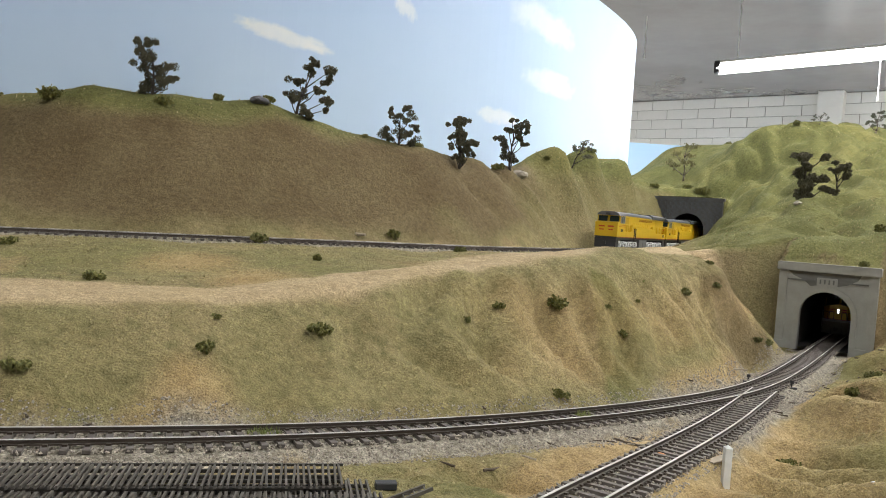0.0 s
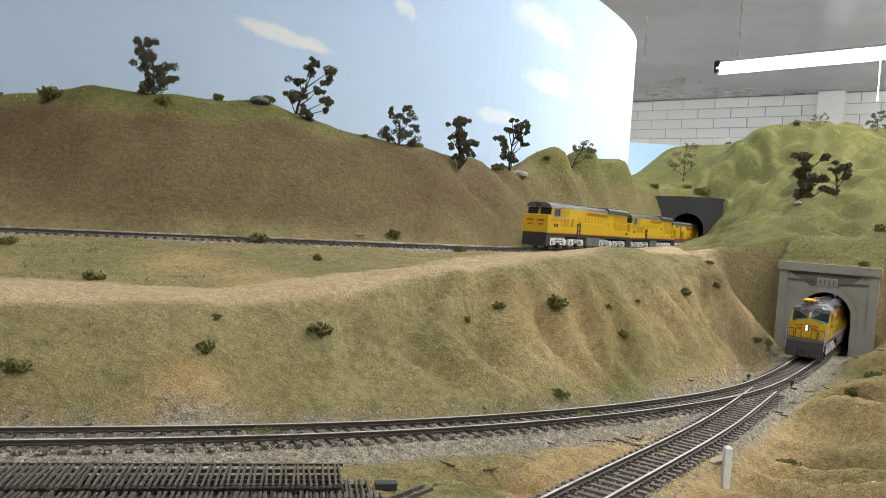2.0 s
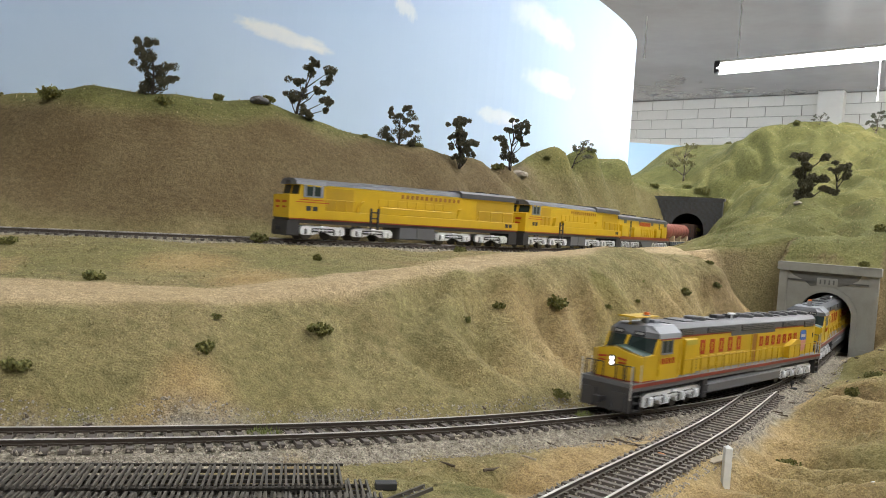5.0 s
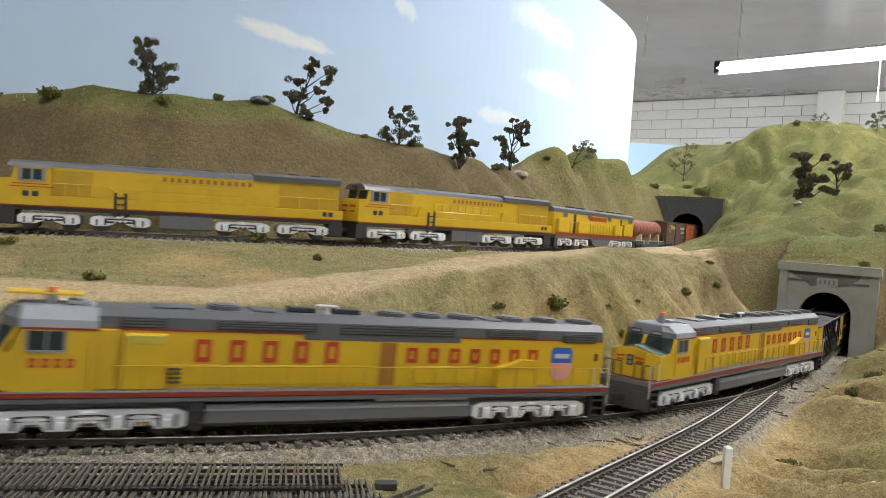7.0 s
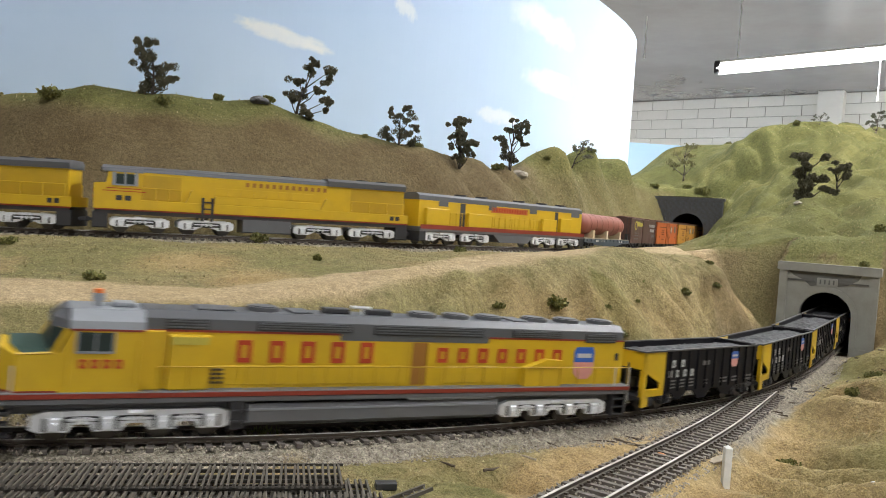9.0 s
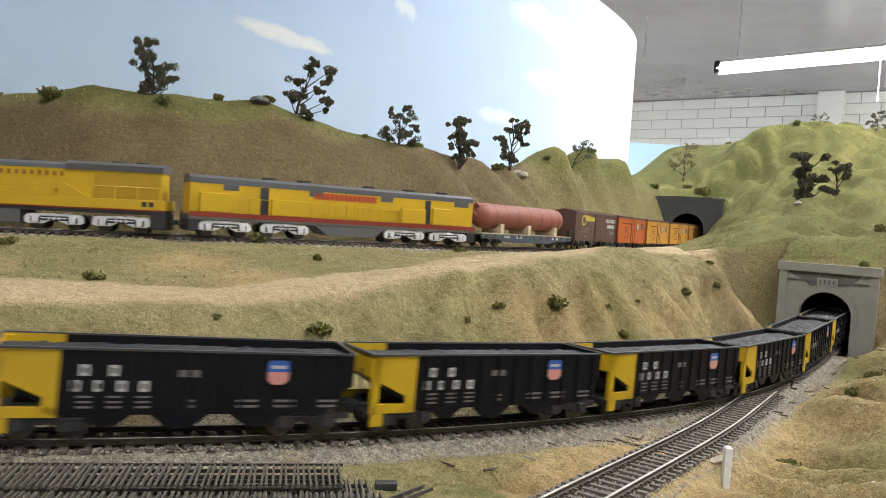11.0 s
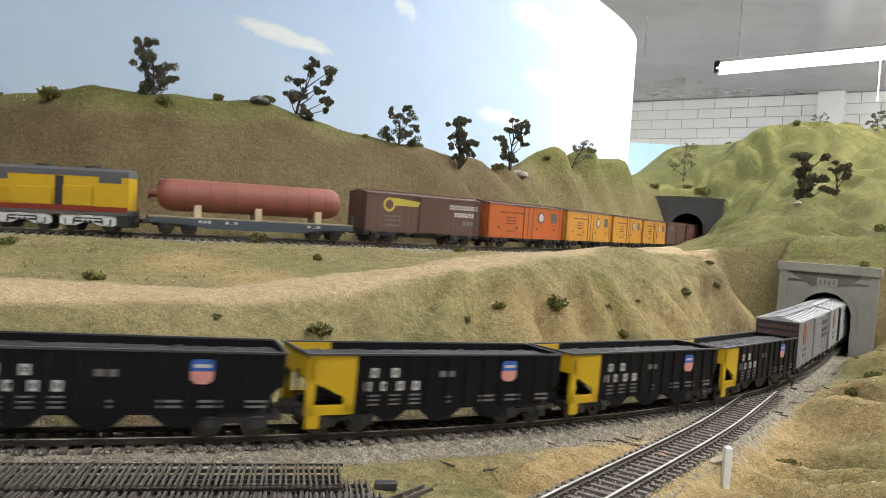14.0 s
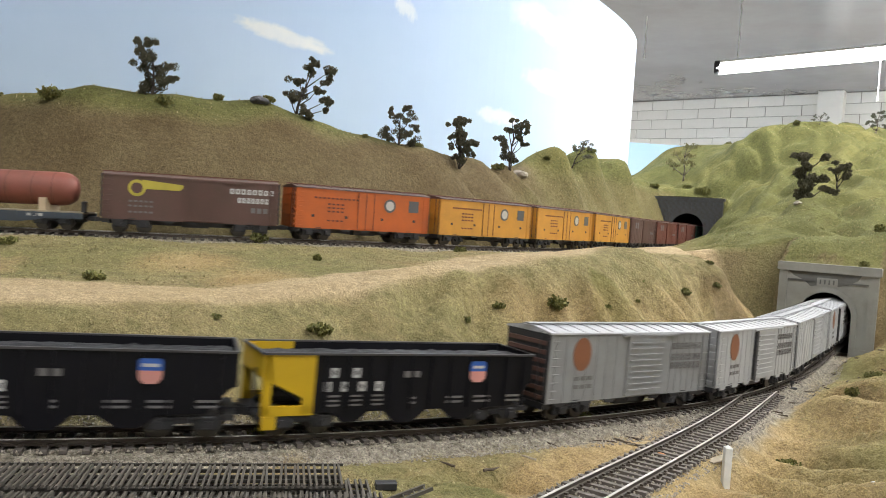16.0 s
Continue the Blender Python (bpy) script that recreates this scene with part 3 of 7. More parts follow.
# ---- room ----
def room():
    a, b = Vector((2.45, 9.9, 0)), Vector((4.71, 8.2, 0))
    d = (b - a).normalized()
    n = Vector((-d.y, d.x, 0))
    k = Kit()
    turn = math.degrees(math.atan2(d.y, d.x))
    # bed wall: its mortar colour carries the joint shade between the blocks
    bed = solid("wall_north", Kit().box(-7, 7, 0.0, 0.2, FLOOR, CEIL), M["mortar"], "white-painted concrete block wall", "wall", kind="structure")
    bed.matrix_world = pose(a.x, a.y, 0, 0, 0, turn)
    # blocks, laid in running bond on the stretch that is seen
    me = Kit().box(-0.195, 0.195, -0.012, 0.0, 0.0, 0.116, 0.003).mesh("block", M["wall"])
    for row in range(8):
        for i in range(17):
            ob = new("block", me)
            ob.parent = bed
            ob.location = (-1.2 + 0.4 * i + 0.2 * (row % 2), random.uniform(-0.003, 0.001), CEIL - 0.122 * (row + 1))
    col = solid("pillar", Kit().box(-0.13, 0.13, -0.18, -0.013, FLOOR, CEIL - 0.0, 0.012), M["wall"], "white-painted square pillar on the block wall", "pillar", kind="structure")
    col.matrix_world = pose(a.x + d.x * 2.32, a.y + d.y * 2.32, 0, 0, 0, turn)
    for nm, x, y, w, rz in (("wall_south", 0, -3.2, 14, 0), ("wall_west", -3.4, 3, 14, 90), ("wall_east", 7.2, 3, 14, 90)):
        o = solid(nm, Kit().box(-w / 2, w / 2, 0, 0.2, FLOOR, CEIL), M["wall"], "white-painted room wall", "wall", kind="structure")
        o.matrix_world = pose(x, y, 0, 0, 0, rz)
    solid("floor", Kit().box(-4, 8, -4, 13, FLOOR - 0.1, FLOOR), M["floor"], "grey concrete room floor", "floor", kind="structure")
    solid("ceiling", Kit().box(-4, 8, -4, 13, CEIL, CEIL + 0.1), M["ceiling"], "grey glossy sheeted ceiling", "ceiling", kind="structure")


def lamp_fixture(x, y, z, turn, length):
    th = thing("tube_lamp", "lit white fluorescent tube lamp under the ceiling, four of five added unseen", "lamp", "tube lamps of the room")
    th.matrix_world = pose(x, y, z, 0, 0, turn)
    part("lamp_tube", Kit().cyl((0, 0, 0), 0.036, length, "x", 16), M["tube"], th, "lit white tube", True)
    part("lamp_tray", Kit().box(-length / 2 - 0.02, length / 2 + 0.02, -0.034, 0.034, 0.032, 0.046, 0.004), M["fixture"], th)
    for e in (-1, 1):
        part("end_cap", Kit().box(e * length / 2 - 0.018, e * length / 2 + 0.018, -0.035, 0.035, -0.035, 0.05, 0.008), M["dark"], th, "black lamp holder")
        part("hanger", Kit().rod((e * length * 0.45, 0, 0.066), (e * length * 0.45, 0, CEIL - z), 0.0025), M["cord"], th)


room()
for tube in TUBES_WITH_FILL:
    lamp_fixture(*tube[:5])
for x, y, z0, z1 in ((1.50, 6.0, 1.40, CEIL), (2.446, 4.336, 0.86, 1.10)):
    solid("pull_cord", Kit().rod((x, y, z0), (x, y, z1), 0.003).cyl((x, y, z0), 0.007, 0.02, "z", 8), M["cord"], "thin pale pull cord hanging from above", "cord")

# table edge that carries the layout
solid("fascia", Kit().box(-2.4, 2.4, 0.112, 0.13, -0.45, -0.10, 0.003), M["fascia"], "brown hardboard front edge of the layout", "fascia", kind="structure")


for nm, x0, x1, y0, y1 in (("fascia_west", -2.418, -2.4, 0.112, 3.27), ("fascia_east", 2.34, 2.358, 0.112, 3.27), ("fascia_north", -2.4, 2.34, 3.25, 3.268)):
    solid(nm, Kit().box(x0, x1, y0, y1, -0.45, -0.04, 0.003), M["fascia"], "brown hardboard edge of the layout", "fascia", kind="structure")
solid("benchwork", Kit().box(-2.39, 2.33, 0.14, 3.24, -0.40, -0.36, 0.003), M["plank"], "plywood deck under the layout", "benchwork", kind="structure")
for x in (-2.2, 0.0, 2.1):
    for y in (0.3, 3.0):
        solid("bench_leg", Kit().box(x - 0.04, x + 0.04, y - 0.04, y + 0.04, FLOOR, -0.40, 0.004), M["plank"], "square wooden leg under the layout", "leg", "bench legs")


# ---- painted sky boards ----
def backdrop():
    top = 0.452
    # plan of the curved board: along the hills, then away round a bend
    plan = [(-2.4, 1.02), (-0.9, 1.00), (-0.5, 1.01), (-0.25, 1.04), (-0.05, 1.13), (0.12, 1.27), (0.25, 1.45), (0.35, 1.61), (0.415, 1.75), (0.445, 1.88), (0.440, 2.02), (0.40, 2.16), (0.33, 2.28)]
    s, P = smooth_path([(x, y, 0) for x, y in plan], 0.0, 0.0, 0.02)
    k = Kit()
    n = len(P)
    vs, fs = [], []
    for off in (0.0, 0.012):
        for z in (-0.2, top):
            for i in range(n):
                d = P[min(i + 1, n - 1)] - P[max(i - 1, 0)]
                d = d / np.linalg.norm(d)
                vs.append((P[i][0] - d[1] * off, P[i][1] + d[0] * off, z))
    for i in range(n - 1):
        fs += [(i, i + 1, n + i + 1, n + i), (2 * n + i, 3 * n + i, 3 * n + i + 1, 2 * n + i + 1), (n + i, n + i + 1, 3 * n + i + 1, 3 * n + i)]
    fs += [(0, n, 3 * n, 2 * n), (n - 1, 3 * n - 1, 4 * n - 1, 2 * n - 1)]
    k.put(vs, fs)
    solid("backdrop", k, M["sky"], "curved board painted as pale blue sky", "backdrop", kind="structure")
    # clouds brushed on the board: run along it, height, half length, half height, tilt
    for (run, z, a, b, tilt), thick in zip(CLOUDS, (1.0, 0.7, 0.5, 0.55, 0.7)):
        nu, nv = 36, 9
        vs, fade = [], []
        for i in range(nu + 1):
            q = -1 + 2 * i / nu
            p, q2 = on_line((s, P), run + a * q), on_line((s, P), run + a * q + 0.004)
            d = (q2 - p).normalized()
            for j in range(nv + 1):
                r = -1 + 2 * j / nv
                n1 = noise.noise(Vector((q * 2.6 + run * 31, r * 1.3, z * 77)))
                n2 = noise.noise(Vector((q * 9 + run * 13, r * 3.5, z * 50)))
                z1 = z + tilt * a * q + b * r * 1.5
                vs.append((p.x + d.y * 0.0002, p.y - d.x * 0.0002, z1))
                body = 1 - (abs(q) ** 2.5) - (r + 0.45 * n1) ** 2 * 1.25
                fade.append(thick * max(0.0, min(1.0, (body * 1.5 + 0.45 * n2))) if 0 < i < nu and 0 < j < nv else 0.0)
        me = bpy.data.meshes.new("painted_cloud")
        me.from_pydata(vs, [], [(i * (nv + 1) + j, (i + 1) * (nv + 1) + j, (i + 1) * (nv + 1) + j + 1, i * (nv + 1) + j + 1) for i in range(nu) for j in range(nv)])
        me.attributes.new("cover", "FLOAT", "POINT").data.foreach_set("value", fade)
        me.materials.append(M["cloud"])
        tagged(new("painted_cloud", me), "soft white cloud brushed on the sky board", "cloud", "painted clouds")
    solid("far_backdrop", Kit().box(1.15, 4.4, 6.0, 6.012, -1.2, 0.716), M["far_sky"], "far low board painted deeper sky blue", "backdrop", kind="structure")


CLOUDS = [(2.165, 0.239, 0.072, 0.0095, -0.24), (2.34, 0.308, 0.021, 0.012, -0.32), (2.65, 0.35, 0.116, 0.022, -0.051), (2.68, 0.255, 0.105, 0.016, 0.01), (2.53, 0.175, 0.053, 0.011, -0.035)]
backdrop()


# ---- tunnels ----
def arch(w, spring, n=14):
    return [(-w, 0)] + [(-w * math.cos(math.pi * i / n), spring + w * math.sin(math.pi * i / n)) for i in range(n + 1)] + [(w, 0)]


def tunnel(line, name, w, spring, half, height, deep, mat, label, depth, shift=0.0):
    p, d, left, up = line_frame(line, 0.004)
    p = p + left * shift
    turn = math.degrees(math.atan2(d.y, d.x))
    th = thing(name, label, "tunnel portal", "tunnel portals")
    th.matrix_world = pose(p.x, p.y, p.z - 0.010, 0, 0, turn)
    # wall round the arch: strips from the arch to the outer rim (local x out of the tunnel, y across, z up)
    inner = arch(w, spring)
    k = Kit()
    outer = []
    for y, z in inner:
        if z <= spring * 0.999 and abs(y) > w * 0.99:
            outer.append((math.copysign(half, y), z))
        else:
            f = max(abs(y) / half, (z) / height)
            ang = math.atan2(z - spring * 0.3, y)
            t = min(half / max(abs(math.cos(ang)), 1e-6), (height - spring * 0.3) / max(math.sin(ang), 1e-6))
            outer.append((t * math.cos(ang), spring * 0.3 + t * math.sin(ang)))
    outer[0], outer[-1] = (-half, 0), (half, 0)
    # corners of the rim
    ring = [(a, b) for a, b in zip(inner, outer)]
    n = len(ring)
    for x0, flip in ((0.0, False), (-deep, True)):
        vs = [(x0, y, z) for a, b in ring for y, z in (a, b)]
        k.put(vs, [(2 * i, 2 * i + 2, 2 * i + 3, 2 * i + 1) for i in range(n - 1)])
        for sgn in (-1, 1):
            side = [b for a, b in ring if b[0] * sgn > 0]
            top = [b for b in side if abs(b[1] - height) < 1e-5]
            rim = [b for b in side if abs(abs(b[0]) - half) < 1e-5]
            if top and rim:
                e, f = max(top, key=lambda b: abs(b[0])), max(rim, key=lambda b: b[1])
                k.put([(x0, *e), (x0, *f), (x0, sgn * half, height)], [(0, 1, 2)])
    vs = [(x, y, z) for a, b in ring for x in (0.0, -deep) for y, z in (a,)]
    k.put(vs, [(2 * i, 2 * i + 2, 2 * i + 3, 2 * i + 1) for i in range(n - 1)])
    for sgn in (-1, 1):
        k.put([(0, sgn * half, 0), (-deep, sgn * half, 0), (-deep, sgn * half, height), (0, sgn * half, height)], [(0, 1, 2, 3)])
    k.put([(0, -half, height), (-deep, -half, height), (-deep, half, height), (0, half, height)], [(0, 1, 2, 3)])
    wall = part("portal_wall", k, mat, th)
    # lining
    lk = Kit()
    big = arch(w + 0.004, spring + 0.002)
    vs = [(x, y, z) for y, z in big for x in (-deep - 0.0005, -depth)]
    lk.put(vs, [(2 * i, 2 * i + 2, 2 * i + 3, 2 * i + 1) for i in range(len(big) - 1)])
    lk.put([(-depth, y, z) for y, z in big], [tuple(range(len(big)))])
    lk.put([(-deep, -w - .004, 0.002), (-depth, -w - .004, 0.002), (-depth, w + .004, 0.002), (-deep, w + .004, 0.002)], [(0, 1, 2, 3)])
    part("tunnel_lining", lk, M["lining"], th, "black tunnel lining")
    return th, wall


low_portal, _ = tunnel(LOWER, "tunnel_portal", 0.0262, 0.0423, 0.0505, 0.099, 0.010, M["portal"], "pale grey cast concrete tunnel portal with soot stains", 2.72, -0.0035)
# coping, raised arch ring, side pilasters and number panel
part("coping", Kit().box(-0.013, 0.0045, -0.0525, 0.0525, 0.0905, 0.100, 0.0009), M["portal"], low_portal)
ring = Kit()
for i in range(16):
    a0, a1 = math.pi * i / 16, math.pi * (i + 1) / 16
    ring.prism([(-r * math.cos(a), 0.0423 + r * math.sin(a)) for a, r in ((a0, 0.0265), (a0, 0.0325), (a1, 0.0325), (a1, 0.0265))], 0.0002, 0.0022)
for sgn in (-1, 1):
    ring.box(0.0002, 0.0022, *sorted((sgn * 0.0265, sgn * 0.0325)), 0.0, 0.0423)
part("arch_ring", ring, M["portal"], low_portal)
for sgn in (-1, 1):
    part("pilaster", Kit().box(0.0003, 0.0022, sgn * 0.0458 - 0.0044, sgn * 0.0458 + 0.0044, 0.004, 0.0903, 0.0006), M["portal"], low_portal)
    part("panel_moulding", Kit().box(0.0003, 0.0016, min(sgn * 0.012, sgn * 0.041), max(sgn * 0.012, sgn * 0.041), 0.0795, 0.0812), M["portal_stain"], low_portal)
    part("portal_foot", Kit().box(-0.002, 0.0032, sgn * 0.0415 - 0.0098, sgn * 0.0415 + 0.0098, -0.006, 0.009, 0.0008), M["portal"], low_portal)
panel = part("number_panel", Kit().box(0.0003, 0.0026, -0.0105, 0.0105, 0.0755, 0.0845, 0.0006), M["portal"], low_portal)
for i in range(4):
    part("number_bar", Kit().box(0.0026, 0.0031, -0.0075 + 0.0045 * i, -0.0060 + 0.0045 * i, 0.0775, 0.0825), M["portal_stain"], panel)
stain = Kit()
stain.put([(0.0007, -0.041, 0.0903), (0.0007, 0.034, 0.0903), (0.0007, 0.030, 0.084), (0.0007, 0.021, 0.0785), (0.0007, 0.010, 0.0755), (0.0007, -0.010, 0.0755), (0.0007, -0.017, 0.074), (0.0007, -0.024, 0.0805), (0.0007, -0.035, 0.085)], [tuple(range(9))])
part("soot_stain", stain, M["portal_stain"], low_portal, "dark grey soot stain")

up_portal, _ = tunnel(UPPER, "tunnel_portal", 0.034, 0.050, 0.068, 0.115, 0.010, M["grey_rock"], "dark grey cut stone tunnel portal", 1.98)
part("coping", Kit().box(-0.012, 0.003, -0.071, 0.071, 0.111, 0.117, 0.0006), M["grey_rock"], up_portal)
stone_mesh = [Kit().box(0.0002, 0.0022, -wd, wd, -0.0036, 0.0036, 0.0005).mesh("stone", M["grey_rock"]) for wd in (0.0052, 0.0066, 0.0042)]
for row in range(14):
    y, z = -0.066, 0.0045 + 0.0082 * row
    while y < 0.066:
        me = random.choice(stone_mesh)
        wd = me.vertices[0].co.y
        wd = max(v.co.y for v in me.vertices)
        yc = y + wd
        if yc + wd < 0.0685 and math.hypot(yc, max(0, z - 0.050)) > 0.034 + wd + 0.001 and z < 0.108:
            ob = new("stone", me)
            ob.parent, ob.location = up_portal, (random.uniform(-0.0006, 0.0006), yc, z)
        y += 2 * wd + 0.0009


# ---- track ----
def track(name, line, s0, s1, ties, label, each):
    th = thing(name, label, "track", "tracks")
    for sgn in (-1, 1):
        for nm, mat, prof in (("rail", M["rail"], [(-0.0010, -0.0025), (0.0010, -0.0025), (0.0010, -0.0019), (0.0004, -0.0017), (0.0004, -0.0008), (0.0006, -0.0006), (0.0006, -0.0002), (-0.0006, -0.0002), (-0.0006, -0.0006), (-0.0004, -0.0008), (-0.0004, -0.0017), (-0.0010, -0.0019)]),
                              ("rail_head", M["rail_top"], [(-0.0006, -0.0002), (0.0006, -0.0002), (0.0005, 0.0), (-0.0005, 0.0)])):
            k, n = Kit(), len(prof)
            S = np.arange(s0, s1, 0.006)
            vs = []
            for s in S:
                p, d, left, up = line_frame(line, s)
                vs += [tuple(p + left * (sgn * 0.00855 + a) + up * b) for a, b in prof]
            fs = [(i * n + j, i * n + (j + 1) % n, (i + 1) * n + (j + 1) % n, (i + 1) * n + j) for i in range(len(S) - 1) for j in range(n)]
            k.put(vs, fs + [tuple(range(n)), tuple(range((len(S) - 1) * n, len(S) * n))])
            part(nm, k, mat, th)
    me = Kit().box(-0.00145, 0.00145, -0.0150, 0.0150, -0.0046, -0.0026, 0.0003).mesh("tie", M["tie"])
    plate = Kit()
    joined = Kit()
    for s in np.arange(s0, s1, ties):
        p, d, left, up = line_frame(line, s)
        m = Matrix((( d.x, left.x, up.x, p.x), (d.y, left.y, up.y, p.y), (d.z, left.z, up.z, p.z), (0, 0, 0, 1)))
        m = m @ pose(random.uniform(-0.0004, 0.0004), random.uniform(-0.0005, 0.0005), 0, 0, 0, random.uniform(-1.5, 1.5))
        if each(s):
            ob = new("tie", me)
            ob.parent = th
            ob.matrix_local = m
        else:
            joined.put([tuple(m @ v.co) for v in me.vertices], [tuple(f.vertices) for f in me.polygons])
        for sgn in (-1, 1):
            for e in (-1, 1):
                c = m @ Vector((0, sgn * 0.00855 + e * 0.0017, -0.0022))
                plate.put([tuple(c + d * a + left * b + up * h) for h in (-0.0005, 0.0005) for a, b in ((-0.0009, -0.0007), (0.0009, -0.0007), (0.0009, 0.0007), (-0.0009, 0.0007))],
                          [(0, 1, 5, 4), (1, 2, 6, 5), (2, 3, 7, 6), (3, 0, 4, 7), (4, 5, 6, 7)])
    if joined.v:
        tagged(part("far_tie_bed", joined, M["tie"], th), kind="stuff")
    tagged(part("spike_bed", plate, M["rail"], th), kind="stuff")
    return th


track("main_track", LOWER, -0.6, 1.9, 0.0076, "weathered dark model railway track in grey ballast", lambda s: 0.05 < s < 1.15)
track("branch_track", BRANCH, -0.04, 0.45, 0.0076, "model railway branch track in sandy dirt", lambda s: True)
track("upper_track", UPPER, -0.6, 1.9, 0.0076, "dark model railway track on the hillside bench", lambda s: False)


# ---- rolling stock (built in full-size metres, shrunk to 1:87.1) ----
R = 1 / 87.1


def K():
    return Kit(R)


def both(fn):
    """Runs a builder for the left and the right side."""
    for sgn in (1, -1):
        fn(sgn)


def truck(parent, x, axles, half, mat, label, name="truck"):
    """A truck: side frames with journals on both sides, wheels and axles."""
    t = new(name)
    t.parent, t.location = parent, (x * R, 0, 0)
    tagged(t, label)
    n = len(axles)

    def side(sgn):
        k = K()
        y0, y1 = sorted((sgn * 1.02, sgn * 1.28))
        top = [(-half, 0.95), (-half * 0.86, 1.12), (half * 0.86, 1.12), (half, 0.95)]
        low = [(half, 0.52)]
        for i, a in reversed(list(enumerate(axles))):
            low += [(min(a + 0.42, half), 0.40), (max(a - 0.42, -half), 0.40)]
            if i:
                m = 0.5 * (a + axles[i - 1])
                low += [(m + 0.25, 0.66), (m - 0.25, 0.66)]
        k.prism(top + low + [(-half, 0.52)], y0, y1, "y")
        part("side_frame", k, mat, t)
        for a in axles:
            j = K().box(a - 0.20, a + 0.20, *sorted((sgn * 1.28, sgn * 1.42)), 0.44, 0.92, 0.05).cyl((a, sgn * 1.44, 0.62), 0.15, 0.08, "y", 10)
            part("journal_box", j, mat, t)
        for i in range(n - 1):
            m, w = 0.5 * (axles[i] + axles[i + 1]), 0.5 * (axles[i + 1] - axles[i]) - 0.30
            # the frame is solid: a dark panel paints the shade of an opening
            part("frame_gap", K().box(m - w, m + w, *sorted((sgn * 1.27, sgn * 1.29)), 0.64 if n == 2 else 0.74, 0.98 if n == 2 else 0.94), M["grille"], t, "dark panel painting the shade of a side frame opening")
            sp = K().box(m - 0.9 * w, m + 0.9 * w, *sorted((sgn * 1.29, sgn * 1.36)), 0.78, 0.87, 0.02)
            for q in (-0.35, 0.0, 0.35):
                sp.cyl((m + q * w, sgn * 1.33, 0.80), 0.07, 0.22, "z", 8)
            part("spring_pack", sp, mat, t)
        part("brake_cylinder", K().cyl((0.0, sgn * 1.36, 1.06), 0.10, 0.5, "x", 8), mat, t)
        for a in axles:
            # dark strips on the frame face paint the shade beside each journal
            part("journal_shade", K().box(a - 0.34, a - 0.22, *sorted((sgn * 1.28, sgn * 1.295)), 0.46, 0.90).box(a + 0.22, a + 0.34, *sorted((sgn * 1.28, sgn * 1.295)), 0.46, 0.90), M["grille"], t, "dark strips painting shaded slots beside the journal box")
    both(side)
    for a in axles:
        w = K()
        for sgn in (1, -1):
            w.cyl((a, sgn * 0.78, 0.5), 0.5, 0.13, "y", 20).cyl((a, sgn * 0.70, 0.5), 0.55, 0.05, "y", 20)
        w.cyl((a, 0, 0.5), 0.08, 1.5, "y", 8)
        part("wheelset", w, M["wheel"], t)
    part("bolster", K().box(-0.35, 0.35, -1.0, 1.0, 0.6, 0.95), M["dark"], t)
    return t


def coupler(parent, x, sgn):
    k = K().box(*sorted((x, x + sgn * 0.45)), -0.14, 0.14, 0.75, 0.98, 0.03).box(*sorted((x + sgn * 0.40, x + sgn * 0.68)), -0.24, 0.20, 0.70, 1.05, 0.05)
    part("coupler", k, M["dark"], parent)


def railing(parent, x0, x1, y, z0, z1, count, mat, thick=0.030):
    k = K().rod((x0, y, z1), (x1, y, z1), thick)
    for i in range(count):
        x = x0 + (x1 - x0) * i / (count - 1)
        k.rod((x, y, z0), (x, y, z1), thick)
    part("handrail", k, mat, parent)


def bars(parent, name, x0, x1, y, z0, z1, count, mat, fill=0.58, label="", stroke=0.0):
    """Lettering as plain bars, one for each character."""
    step = (x1 - x0) / count
    sgn = 1 if y > 0 else -1
    for i in range(count):
        c = x0 + step * (i + 0.5)
        w = abs(step) * fill / 2
        ys = sorted((y, y + sgn * 0.02))
        k = K()
        if stroke:
            k.box(c - w, c - w + stroke, *ys, z0, z1).box(c + w - stroke, c + w, *ys, z0, z1).box(c - w + stroke, c + w - stroke, *ys, z1 - stroke, z1).box(c - w + stroke, c + w - stroke, *ys, z0, z0 + stroke)
        else:
            k.box(c - w, c + w, *ys, z0, z1)
        part(name, k, mat, parent, label)


def shield(parent, x, y, z, w, h):
    sgn = 1 if y > 0 else -1
    k = K().prism([(x - w, z + h * 0.05), (x + w, z + h * 0.05), (x + w, z + h * 0.42), (x + w * 0.8, z + h * 0.55), (x - w * 0.8, z + h * 0.55), (x - w, z + h * 0.42)], *sorted((y, y + sgn * 0.022)), "y")
    part("emblem_top", k, M["blue"], parent, "plain blue emblem head")
    k = K().prism([(x - w, z + h * 0.05), (x - w * 0.95, z - h * 0.3), (x - w * 0.5, z - h * 0.5), (x + w * 0.5, z - h * 0.5), (x + w * 0.95, z - h * 0.3), (x + w, z + h * 0.05)], *sorted((y, y + sgn * 0.02)), "y")
    part("emblem_body", k, M["pink"], parent, "plain faded red emblem body")
    part("emblem_bar", K().box(x - w * 0.7, x + w * 0.7, *sorted((y + sgn * 0.022, y + sgn * 0.03)), z + h * 0.2, z + h * 0.34), M["white"], parent)


